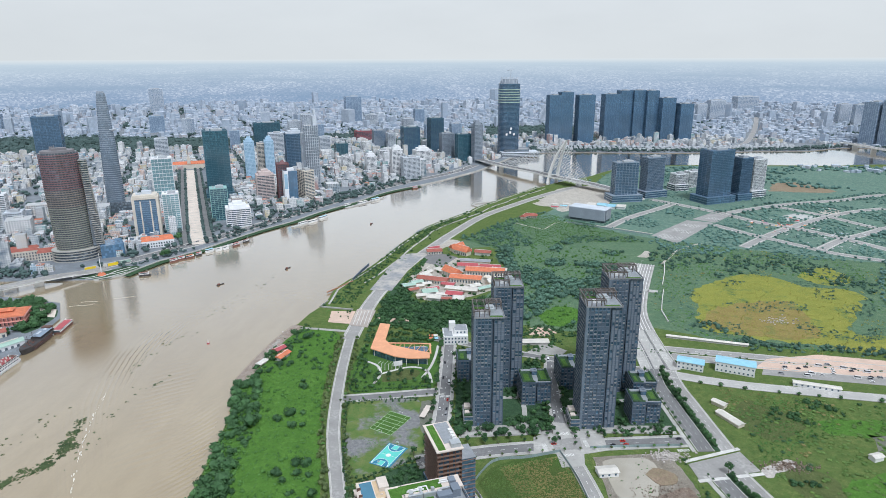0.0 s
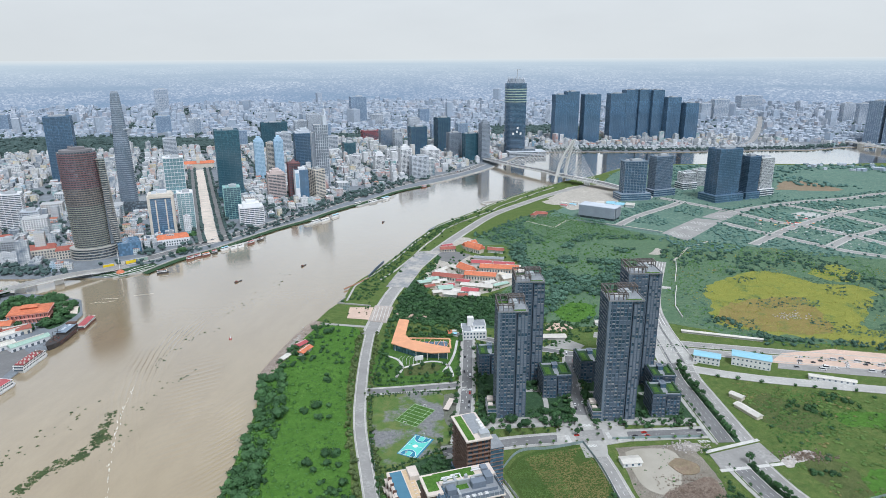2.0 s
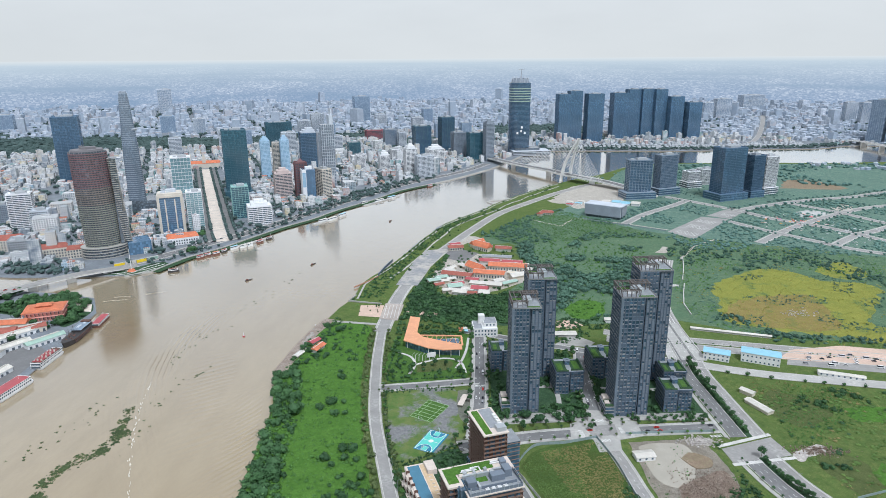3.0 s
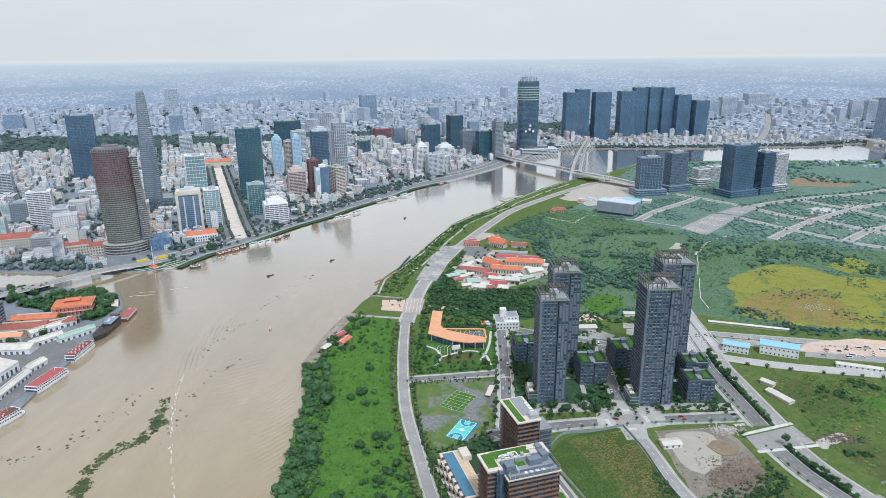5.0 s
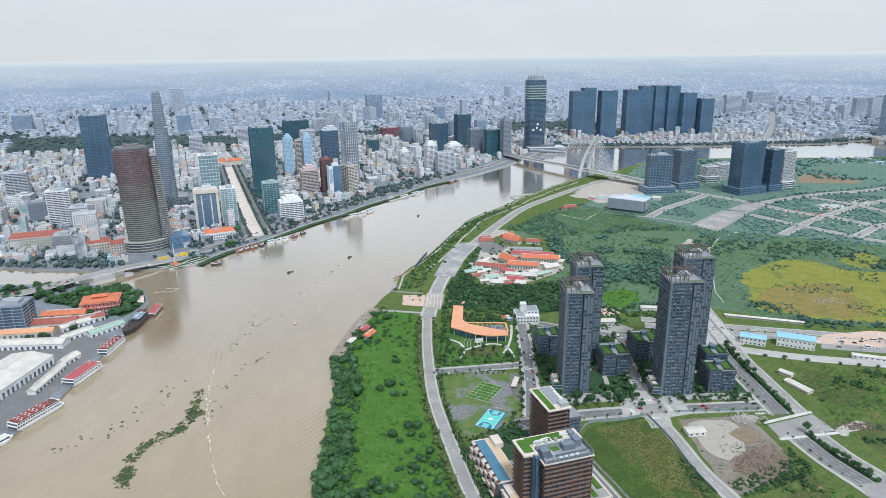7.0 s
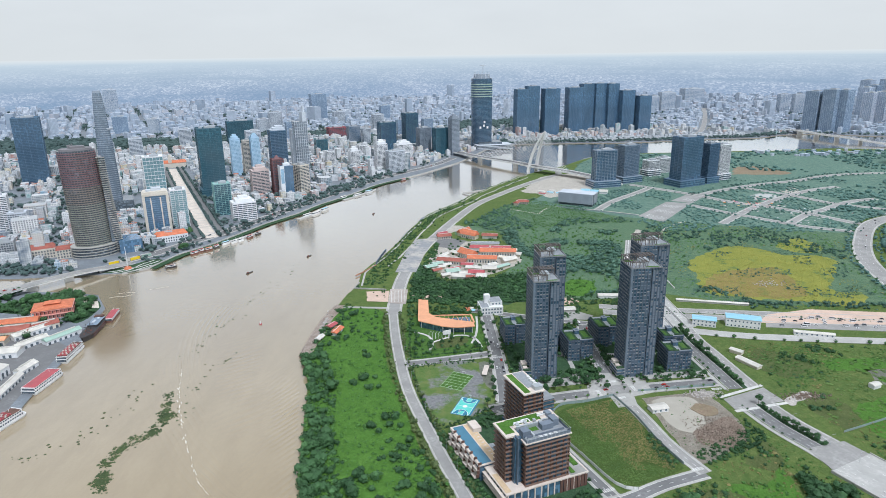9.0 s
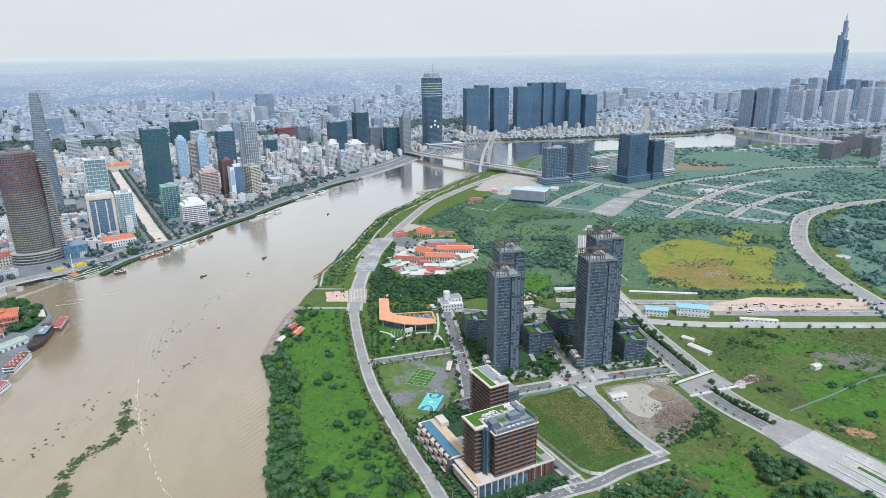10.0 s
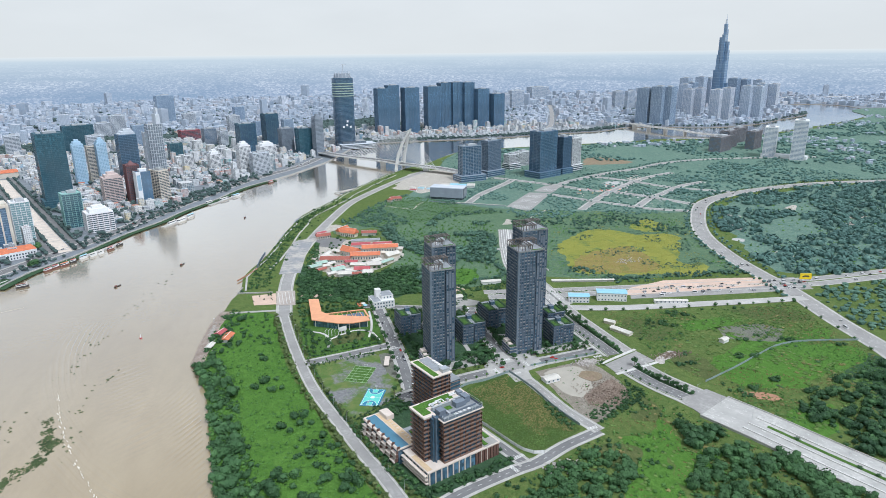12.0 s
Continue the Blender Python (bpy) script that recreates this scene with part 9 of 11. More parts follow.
def woods(name, label, poly, count, size, mat, temps, seed, dens=None, category="scrub", gap=0.0, zscale=(0.8, 1.25), lift=0.35, keep=True, roads=True, z=0.0, avoid=None):
    px, py = free_spots(poly, count, seed, gap, dens, roads, keep)
    if avoid:
        m = ~in_poly(px, py, avoid)
        px, py = px[m], py[m]
    if not len(px):
        return
    r = np.random.default_rng(seed + 100)
    sz = size[0] + (size[1] - size[0]) * r.random(len(px)) ** 1.6
    scatter(name, label, px, py, sz, temps, mat, category, lift, zscale, seed, z)


bank = [(x, y) for x, y in river_line if y < 590]
band = bank + [(x + 26, y) for x, y in reversed(bank)]
woods("bank_scrub", "dense dark green scrub along the river bank", band, 520, (1.6, 4.2), M["leaf"], BUSH, 1)
woods("bank_trees", "broad uneven trees crowding the river bank", band, 190, (3.4, 7.6), M["leaf"], BIGW, 301, lift=0.45)
woods("bank_scrub", "lighter green shrubs along the river bank", band, 700, (1.0, 2.6), M["leaf_bright"], BUSH, 2)
woods("meadow_scrub", "dark thickets spreading through the lush meadow", [(-190, 60), (-70, 60), (-72, 290), (-100, 390), (-150, 420), (-200, 430)], 420, (1.6, 4.2), M["leaf"], BUSH, 3, (0.022, -0.02, 4))
woods("meadow_trees", "spreading dark trees in groups over the meadow", [(-192, 60), (-80, 60), (-82, 290), (-112, 390), (-140, 470), (-150, 560), (-215, 560), (-200, 430)], 240, (2.6, 6.0), M["leaf"], BIGW, 302, (0.020, 0.03, 4), lift=0.45)
woods("meadow_scrub", "bright shrubs through the lush meadow", [(-190, 60), (-70, 60), (-72, 290), (-120, 480), (-140, 600), (-190, 600), (-200, 430)], 450, (0.7, 2.4), M["leaf_bright"], BUSH, 4)
woods("meadow_grass", "tall bright green meadow grass", [(-196, 684), (-150, 668), (-138, 533), (-110, 395), (-80, 290), (-70, 60), (-184, 60), (-199, 400), (-220, 560)], 3800, (0.6, 1.3), M["leaf_bright"], TUFT, 5, lift=0.1)
woods("meadow_scrub", "scattered dark bushes at the meadow head", [(-205, 690), (-150, 668), (-142, 580), (-185, 560), (-222, 560)], 70, (1.2, 3.0), M["leaf"], BUSH, 6)
woods("bank_trees", "dark trees beside the riverside huts", [(-205, 680), (-178, 660), (-176, 580), (-222, 560)], 26, (2.4, 4.6), M["leaf"], BIGW, 303, lift=0.5)
woods("road_hedge", "row of uneven trees beside the riverside road", [(-141, 655), (-136, 586), (-128, 515), (-119, 460), (-104, 402), (-92, 357), (-78, 310), (-60, 240), (-66, 240), (-84, 310), (-98, 357), (-110, 402), (-125, 460), (-134, 515), (-142, 586), (-147, 655)], 620, (1.4, 3.4), M["leaf_olive"], BUSH, 7, None, zscale=(1.0, 1.6), gap=-3.0, lift=0.7)
woods("road_hedge", "row of olive trees on the landward side", [(-127, 655), (-122, 586), (-114, 515), (-105, 460), (-90, 402), (-78, 357), (-64, 310), (-46, 240), (-40, 240), (-58, 310), (-72, 357), (-84, 402), (-99, 460), (-108, 515), (-116, 586), (-121, 655)], 330, (1.1, 2.6), M["leaf_olive"], BUSH, 77, None, zscale=(1.0, 1.6), gap=-3.0, lift=0.7, keep=False)
bank2 = [(x, y) for x, y in river_line if 720 <= y < 1600]
band2 = bank2 + [(x + 46, y - 10) for x, y in reversed(bank2)]
woods("embankment_grass", "uneven green grass on the embankment", band2, 2200, (0.6, 1.6), M["leaf_bright"], TUFT, 8, lift=0.1)
woods("embankment_scrub", "bushes along the embankment", band2, 420, (1.2, 3.4), M["leaf"], BUSH, 9)
WOOD_A = [(60, 700), (200, 700), (205, 800), (245, 900), (250, 1000), (160, 1060), (40, 1010), (45, 940), (62, 860), (20, 790)]
woods("woodland", "dense dark green woodland behind the towers", WOOD_A, 1500, (1.6, 6.0), M["leaf_mid_hazed"], WOOD, 10, (0.014, 0.0, 1), lift=0.5)
woods("woodland_shrub", "lighter shrubs between woodland trees", WOOD_A, 800, (1.0, 2.6), M["leaf_bright"], BUSH, 11)
woods("woodland", "dark trees round the tiled halls", [(-115, 690), (40, 680), (60, 790), (-10, 780), (-70, 770), (-95, 860), (-110, 800)], 900, (2.0, 5.0), M["leaf"], WOOD, 12)
woods("woodland", "trees between tiled halls", [(-90, 850), (-70, 980), (30, 1000), (58, 850), (0, 772), (-64, 770)], 120, (1.8, 3.8), M["leaf"], WOOD, 13, keep=False)
WOOD_B = [(210, 1060), (40, 1020), (-20, 1080), (60, 1200), (150, 1280), (240, 1170), (300, 1060)]
woods("grassland_scrub", "scattered scrub on the northern grass", WOOD_B, 900, (1.2, 4.4), M["leaf_mid_hazed"], WOOD, 14, (0.01, 0.0, 3))
woods("grassland", "tall uneven grass on the northern plot", WOOD_B, 3500, (0.8, 1.8), M["leaf_bright"], TUFT, 15, lift=0.1)
YELLOW = [(284, 795), (318, 852), (370, 887), (420, 907), (482, 882), (522, 820), (502, 740), (472, 648), (420, 638), (330, 658), (278, 730)]
FIELD_N = [(240, 700), (225, 790), (290, 1000), (330, 1060), (520, 1000), (600, 930), (540, 800), (515, 690), (490, 620), (300, 640)]
woods("field_scrub", "dark scrub round the yellow field", FIELD_N, 1300, (1.4, 4.2), M["leaf_mid_hazed"], WOOD, 16, (0.011, 0.1, 7), avoid=YELLOW)
woods("field_grass", "uneven green grass round the yellow field", FIELD_N, 2800, (0.8, 1.9), M["leaf_bright"], TUFT, 17, (0.02, -0.2, 5), lift=0.1, avoid=YELLOW)
woods("sedge", "yellow tufts over the sedge field", [(296, 823), (393, 896), (435, 883), (458, 845), (499, 842), (515, 810), (434, 690), (450, 655), (424, 632), (283, 690), (270, 720)], 1800, (0.6, 1.3), M["leaf_yellow"], TUFT, 18, lift=0.06)
FIELD_E = [(232, 555), (400, 520), (495, 515), (470, 400), (440, 270), (290, 230), (262, 300), (232, 420)]
woods("field_scrub", "dark bushes over the eastern field", FIELD_E, 420, (1.2, 3.4), M["leaf"], BUSH, 19, (0.012, 0.24, 8))
woods("field_grass", "rough bright grass of the eastern field", FIELD_E, 4200, (0.6, 1.5), M["leaf_bright"], TUFT, 20, (0.011, 0.02, 14), lift=0.1)
woods("field_grass", "dry straw tufts of the eastern field", FIELD_E, 2500, (0.5, 1.3), M["leaf_dry"], TUFT, 21, (0.010, 0.12, 2), lift=0.1)
woods("grove", "dense dark grove beside the elevated road", [(300, 100), (285, 270), (284, 318), (306, 334), (351, 341), (400, 352), (455, 368), (430, 250), (420, 60)], 430, (2.6, 6.2), M["leaf"], BIGW, 22, lift=0.5)
FIELD_S = [(120, 340), (175, 365), (182, 420), (195, 350), (218, 285), (250, 200), (290, 90), (0, 90), (-30, 270), (20, 290), (48, 298), (76, 310)]
woods("field_scrub", "thick green scrub below the hotel lane", FIELD_S, 900, (1.0, 3.0), M["leaf"], BUSH, 23, (0.016, 0.12, 9), avoid=[(166, 338), (168, 316), (158, 285), (180, 270), (131, 251), (116, 241), (92, 248), (121, 278), (141, 281), (143, 308)])
for k_, (poly_, n_) in enumerate((([(174, 325), (189, 315), (204, 300), (186, 286), (162, 287)], 42), ([(176, 280), (204, 277), (214, 256), (200, 200), (150, 190), (125, 215), (131, 251)], 150), ([(217, 259), (236, 267), (252, 245), (250, 200), (212, 205)], 70))):
    woods("field_trees", "full dark trees below the elevated road", poly_, n_, (2.6, 6.0), M["leaf"], BIGW, 230 + k_, lift=0.6)
woods("field_trees", "rounded green trees by the hotel lane", [(50, 296), (88, 304), (111, 290), (107, 274), (80, 245), (20, 240), (10, 268)], 150, (2.0, 4.8), M["leaf"], BIGW, 241, lift=0.55)
woods("field_scrub", "bright shrubs below the hotel lane", FIELD_S, 1700, (0.6, 1.8), M["leaf_bright"], BUSH, 24, (0.02, -0.2, 6))
woods("field_grass", "dry grass below the hotel lane", FIELD_S, 2600, (0.5, 1.3), M["leaf_dry"], TUFT, 25, (0.02, -0.05, 3), lift=0.1)
woods("lot_scrub", "weeds and bushes round the building lot", [(130, 345), (180, 370), (182, 440), (166, 440), (172, 400), (158, 370), (110, 340)], 520, (0.8, 2.6), M["leaf"], BUSH, 26, keep=False)
REED = [(10, 405), (25, 427), (73, 441), (87, 385), (93, 345), (88, 335), (46, 320), (37, 330)]
woods("reeds", "tall green reeds filling the fenced lot", REED, 5600, (0.45, 0.95), M["leaf_reed"], TUFT, 27, keep=False, roads=False, zscale=(0.6, 1.0), lift=0.2, avoid=[(44, 428), (70, 438), (86, 385), (92, 348), (84, 338), (64, 345), (54, 385)])
woods("reeds", "straw-coloured dry reeds in the fenced lot", [(24, 424), (73, 441), (87, 385), (93, 345), (86, 336), (58, 338), (44, 372)], 3000, (0.4, 0.95), M["leaf_dry"], TUFT, 28, (0.035, -0.3, 6), keep=False, roads=False, zscale=(0.7, 1.1), lift=0.25)
woods("reed_shrub", "dark shrubs at the reed lot's edge", [(86, 385), (94, 345), (90, 335), (82, 345), (80, 380)], 40, (1.2, 2.6), M["leaf"], BUSH, 29, keep=False, roads=False)
WOOD_C = [(545, 690), (600, 800), (650, 900), (730, 1000), (850, 1050), (1100, 1085), (1500, 1020), (1500, 600), (900, 585), (560, 585)]
woods("far_wood", "dense dark mangrove-like wood inside the curving road", WOOD_C, 3000, (3.0, 9.5), M["leaf_far_hazed"], MIDW, 30, (0.006, -0.34, 2), avoid=[(689, 829), (803, 876), (801, 807), (719, 746), (668, 762)])
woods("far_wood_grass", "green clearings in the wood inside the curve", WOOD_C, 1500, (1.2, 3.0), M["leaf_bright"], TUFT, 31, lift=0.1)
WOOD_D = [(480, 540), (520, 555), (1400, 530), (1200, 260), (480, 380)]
woods("far_wood", "trees south of the highway", WOOD_D, 2100, (2.4, 5.8), M["leaf_mid_hazed"], FARW, 32, (0.008, -0.22, 4))
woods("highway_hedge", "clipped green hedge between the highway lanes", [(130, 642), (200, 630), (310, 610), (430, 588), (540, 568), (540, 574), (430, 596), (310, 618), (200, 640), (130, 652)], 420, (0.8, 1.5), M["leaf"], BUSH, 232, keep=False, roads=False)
woods("field_hedge", "row of dark trees at the sedge field", [(280, 652), (340, 648), (480, 618), (500, 625), (490, 638), (340, 660), (284, 664)], 150, (1.8, 3.6), M["leaf_mid_hazed"], WOOD, 233, lift=0.6, keep=False)
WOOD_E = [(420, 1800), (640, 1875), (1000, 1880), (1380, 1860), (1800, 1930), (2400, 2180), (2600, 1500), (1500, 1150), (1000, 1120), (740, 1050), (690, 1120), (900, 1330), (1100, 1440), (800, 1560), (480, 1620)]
woods("far_wood", "far green woods along the river plain", WOOD_E, 5200, (3.5, 8.0), M["leaf_far_hazed"], FARW, 33, (0.0045, -0.1, 6))
woods("estate_green", "shrubs between the estate streets", [(450, 1040), (830, 1300), (760, 1400), (540, 1290), (300, 1060), (330, 1000), (600, 960), (700, 1000)], 1400, (1.2, 3.0), M["leaf_far_hazed"], FARW, 34, (0.012, 0.0, 8))
woods("far_wood", "far trees on the eastern plain", [(1200, 600), (2600, 900), (3900, 1900), (3100, 2600), (2500, 2200), (1600, 1300)], 5200, (5, 11), M["leaf_far_hazed"], FARW, 35, (0.003, -0.12, 3))
woods("embankment_scrub", "trees on the river plain beside the bridge", [(240, 1600), (440, 1820), (600, 1860), (640, 1560), (380, 1500)], 420, (2, 4.6), M["leaf_far_hazed"], FARW, 36)


def hedge_line(name, label, pts, step, size, mat, temps, seed, wide=0.6, lift=0.5, z=0.1, share=0.92):
    """Clumps set one after another along a line."""
    r = np.random.default_rng(seed)
    a = np.array([q for q in finer(pts, step) if r.random() < share])
    scatter(name, label, a[:, 0] + r.normal(0, wide, len(a)), a[:, 1] + r.normal(0, wide, len(a)), r.uniform(*size, len(a)), temps, mat, "hedge", lift, (0.9, 1.3), seed, z)


FIELD_EDGE = [(-111, 515), (-103, 460), (-97, 428), (-88, 402), (-62, 418), (-38, 434)]
hedge_line("field_hedge", "clipped dark hedge round the playing field", FIELD_EDGE, 1.9, (0.9, 1.5), M["leaf"], BUSH, 601, 0.4)
hedge_line("field_hedge", "clipped dark hedge along the garden street", [(-111, 516), (-80, 522), (-46, 526)], 1.9, (0.8, 1.3), M["leaf"], BUSH, 602, 0.4)
hedge_line("garden_hedge", "dark hedge round the pavilion garden", [(-113, 640), (-113, 590), (-111, 538), (-80, 542), (-38, 549)], 2.2, (0.9, 1.6), M["leaf"], BUSH, 603, 0.5)
hedge_line("median_trees", "dense dark trees along the boulevard median", beside(BOULEVARD_M[:-1], 1.3), 4.0, (1.7, 3.0), M["leaf"], BIGW, 604, 0.5, 0.9, 0.4)
hedge_line("median_trees", "dense dark trees along the southern median", beside(BOULEVARD_A[1:-3], 1.3), 4.0, (1.5, 2.7), M["leaf"], BIGW, 605, 0.5, 0.9, 0.4)
hedge_line("road_trees", "tall dark trees along the elevated road", beside(BOULEVARD_B[6:], -28.0), 5.5, (2.6, 4.6), M["leaf"], BIGW, 608, 2.0, 0.8, 0.0, 0.8)
hedge_line("road_trees", "olive roadside trees along the riverside road", beside(RIVER_ROAD, 9.0), 5.0, (1.7, 2.9), M["leaf_olive"], BIGW, 606, 0.8, 0.9)
hedge_line("road_trees", "olive roadside trees on the landward side", beside(RIVER_ROAD, -8.6), 6.0, (1.2, 2.2), M["leaf_olive"], BIGW, 607, 0.7, 0.9)
for k_, (mat_, n_, sz_, cut_) in enumerate((("leaf_reed", 1000, (1.4, 3.2), -0.1), ("leaf_dry", 460, (1.2, 2.8), 0.10), ("leaf", 170, (1.6, 3.6), 0.18))):
    woods("rank_grass", ("rank green grass in swathes over the field", "straw-coloured swathes over the field", "dark bramble swathes over the field")[k_], FIELD_E, n_, sz_, M[mat_], BUSH, 610 + k_, (0.018, cut_, 3 + 2 * k_), zscale=(0.3, 0.55), lift=0.1)
    woods("rank_grass", ("rank green grass below the hotel lane", "straw-coloured swathes below the hotel lane", "dark brambles below the hotel lane")[k_], FIELD_S, n_ // 2, sz_, M[mat_], BUSH, 620 + k_, (0.02, cut_, 4 + 2 * k_), zscale=(0.3, 0.55), lift=0.1)
    woods("rank_grass", ("rank green grass on the northern field", "straw-coloured swathes on the northern field", "dark brambles on the northern field")[k_], FIELD_N, n_ // 2, sz_, M["leaf_mid_hazed" if k_ != 1 else mat_], BUSH, 630 + k_, (0.016, cut_, 5 + 2 * k_), zscale=(0.3, 0.5), lift=0.1, avoid=YELLOW)


# trees of the city
def city_trees(name, label, poly, count, size, seed, dens=None, temps=None, leaf="leaf_city_hazed"):
    r = np.random.default_rng(seed)
    xs, ys = [p[0] for p in poly], [p[1] for p in poly]
    px, py = r.uniform(min(xs), max(xs), count * 3), r.uniform(min(ys), max(ys), count * 3)
    ok = in_poly(px, py, poly) & ~in_poly(px, py, RIVER)
    for x, y, rad in FOOTPRINTS:
        ok &= np.hypot(px - x, py - y) > rad * 0.7
    ok &= (seg_distance(px, py, RING_ROAD) > 22) & (seg_distance(px, py, WALK_STREET) > 30)
    px, py = px[ok][:count], py[ok][:count]
    if dens:
        m = np.array([noise.noise((x * dens[0], y * dens[0], dens[1])) > dens[2] for x, y in zip(px, py)], bool)
        px, py = px[m], py[m]
    scatter(name, label, px, py, r.uniform(*size, len(px)), temps or FARW, M[leaf], "trees", 0.75, (0.8, 1.2), seed)


for k, p in enumerate(PARKS):
    city_trees("park_trees", "dark green crowns of a city park", p, (2600, 700, 200, 900, 450, 700)[k], (6, 11), 50 + k)
city_trees("street_trees", "dark street trees between the houses", [(-1500, 900), (-560, 880), (-200, 1500), (0, 1900), (-200, 2500), (-1600, 2300)], 9000, (3.5, 7.0), 60, (0.009, 4, -0.22))
city_trees("street_trees", "dark street trees of the wider city", [(-2600, 1800), (-800, 2300), (1500, 2500), (2400, 3400), (600, 4300), (-3000, 4000)], 9500, (5, 12), 61, (0.0035, 9, -0.04))
city_trees("quay_trees", "green trees along the riverside road", [(-545, 905), (-500, 960), (-440, 1085), (-330, 1320), (-205, 1560), (-185, 1555), (-300, 1330), (-410, 1080), (-470, 960), (-520, 890)], 950, (2.0, 4.8), 62)
city_trees("quay_trees", "park trees before the river hotels", [(-330, 1310), (-190, 1560), (-215, 1580), (-300, 1480), (-370, 1330)], 260, (2.4, 5), 63)
city_trees("quay_tree_crowns", "large dark trees at the boulevard foot", [(-492, 955), (-484, 955), (-484, 963), (-492, 963)], 3, (6, 8), 567, None, BIGW, "leaf")
city_trees("quay_tree_crowns", "large dark trees by the tiled office", [(-513, 1057), (-501, 1057), (-501, 1070), (-513, 1070)], 4, (7, 9), 568, None, BIGW, "leaf")
city_trees("museum_trees", "dark trees of the museum garden", [(-640, 700), (-600, 752), (-545, 752), (-520, 722), (-505, 690), (-515, 655), (-532, 664), (-524, 700), (-560, 715), (-600, 690)], 90, (3.5, 7), 64, None, BIGW, "leaf")
city_trees("museum_trees", "dark trees beside the canal bridge", [(-800, 700), (-700, 752), (-640, 765), (-640, 720), (-720, 670)], 80, (3.5, 7), 65, None, BIGW, "leaf")
city_trees("canal_trees", "dark trees along the city side of the canal", [(-1000, 870), (-800, 842), (-640, 838), (-610, 850), (-640, 905), (-720, 890), (-850, 905)], 260, (3, 5.5), 66)
for s, sd in ((-1, 67), (1, 68)):
    line = finer(WALK_STREET, 9)
    pts = [(p[0] + s * 13.5 * tu[0], p[1] + s * 13.5 * tu[1]) for p in line] + [(p[0] + s * 27.5 * tu[0], p[1] + s * 27.5 * tu[1]) for p in line]
    r9 = np.random.default_rng(sd)
    a = np.array(pts)
    scatter("boulevard_trees", "rows of dark trees along the walking boulevard", a[:, 0], a[:, 1], r9.uniform(3.2, 5.2, len(a)), FARW, M["leaf_city_hazed"], "trees", 0.9, (0.8, 1.2), sd)


# ---- single trees: trunk, limbs and crown ----
def tree_kind(seed, h, crown_r, mat, label):
    r = random.Random(seed)
    t = thing("tree", label, "tree", 0, 0, -50)
    trunk = MB()
    fork = h * 0.42
    trunk.tube((0, 0, 0), (r.uniform(-0.2, 0.2), r.uniform(-0.2, 0.2), fork), 0.26, 0.17, 7)
    tips = []
    for k in range(5):
        a = 2 * math.pi * k / 5 + r.uniform(-0.4, 0.4)
        tip = (math.cos(a) * crown_r * 0.6, math.sin(a) * crown_r * 0.6, h * r.uniform(0.62, 0.82))
        trunk.tube((0, 0, fork - 0.3), tip, 0.15, 0.05, 5)
        tips.append(tip)
    tips.append((0, 0, h * 0.88))
    part("trunk", trunk, M["bark"], t)
    vs, fs, b = [], [], 0
    for k, tip in enumerate(tips):
        v, f = clump_template(seed * 10 + k, 1, 30, 0.5, 0.8, 1, 0.72)
        s = crown_r * r.uniform(0.5, 0.68)
        vs.append(v * s + np.array(tip))
        fs += [tuple(b + i for i in g) for g in f]
        b += len(v)
    me = bpy.data.meshes.new("crown")
    me.from_pydata(np.concatenate(vs).tolist(), [], fs)
    me.materials.append(mat)
    ob = new("crown", me)
    ob.parent = t
    return t


KINDS = [tree_kind(1, 7.5, 2.7, M["leaf"], "dark green street tree with a rounded crown"), tree_kind(2, 6.2, 2.3, M["leaf_olive"], "olive green street tree with a loose crown"),
         tree_kind(3, 9.5, 3.6, M["leaf"], "broad dark green garden tree"), tree_kind(4, 6.0, 2.2, M["leaf_bright"], "young bright green tree")]
used = [False] * len(KINDS)
trng = random.Random(5)


SPARE, PLANTED = [], []


def tree(x, y, k=0, s=1.0, z=0.0):
    if len(SPARE) or sum(1 for _ in PLANTED) >= 290:
        SPARE.append((x, y, s))
        return None
    PLANTED.append(k)
    m = pose(x, y, z, 0, 0, trng.uniform(0, 360)) @ Matrix.Diagonal((s, s, s * trng.uniform(0.9, 1.15), 1))
    if not used[k]:
        used[k] = True
        KINDS[k].matrix_basis = m
        return KINDS[k]
    ob = copy_thing(KINDS[k], m)
    return ob


def tree_row(line, off, step, kinds, lo=0.8, hi=1.15, z=0.1, skip=0.08):
    pts = finer(line, step)
    for a, b in zip(pts, pts[1:]):
        dx, dy = b[0] - a[0], b[1] - a[1]
        l = math.hypot(dx, dy) or 1
        if trng.random() > skip:
            tree(a[0] - dy / l * off + trng.uniform(-0.6, 0.6), a[1] + dx / l * off + trng.uniform(-0.6, 0.6), trng.choice(kinds), trng.uniform(lo, hi), z)


tree_row(RIVER_ROAD[::3] + [RIVER_ROAD[-1]], -8.5, 9, (1, 1, 3), 0.7, 1.0)
tree_row(RIVER_ROAD[::3] + [RIVER_ROAD[-1]], 8.8, 8, (1, 1, 3), 0.7, 1.1)
tree_row(BOULEVARD_A[:-3], 1.3, 4.2, (0, 0, 2), 0.55, 0.9, 0.4)
tree_row(BOULEVARD_M, 1.3, 4.2, (0, 0, 2), 0.6, 0.95, 0.4)
tree_row(BOULEVARD_A[:-2], -15.6, 10, (0, 1), 0.4, 0.7, 0.2)
tree_row(BOULEVARD_M, -15.6, 9, (0, 1), 0.5, 0.8, 0.2)
tree_row(FRONT_STREET, 8.5, 9, (0, 1, 2), 0.6, 0.9, 0.3)
tree_row(FRONT_STREET[4:], 14, 9, (0, 2), 0.6, 0.9, 0.2)
tree_row(FRONT_STREET, -8.0, 11, (1, 3), 0.5, 0.7, 0.3)
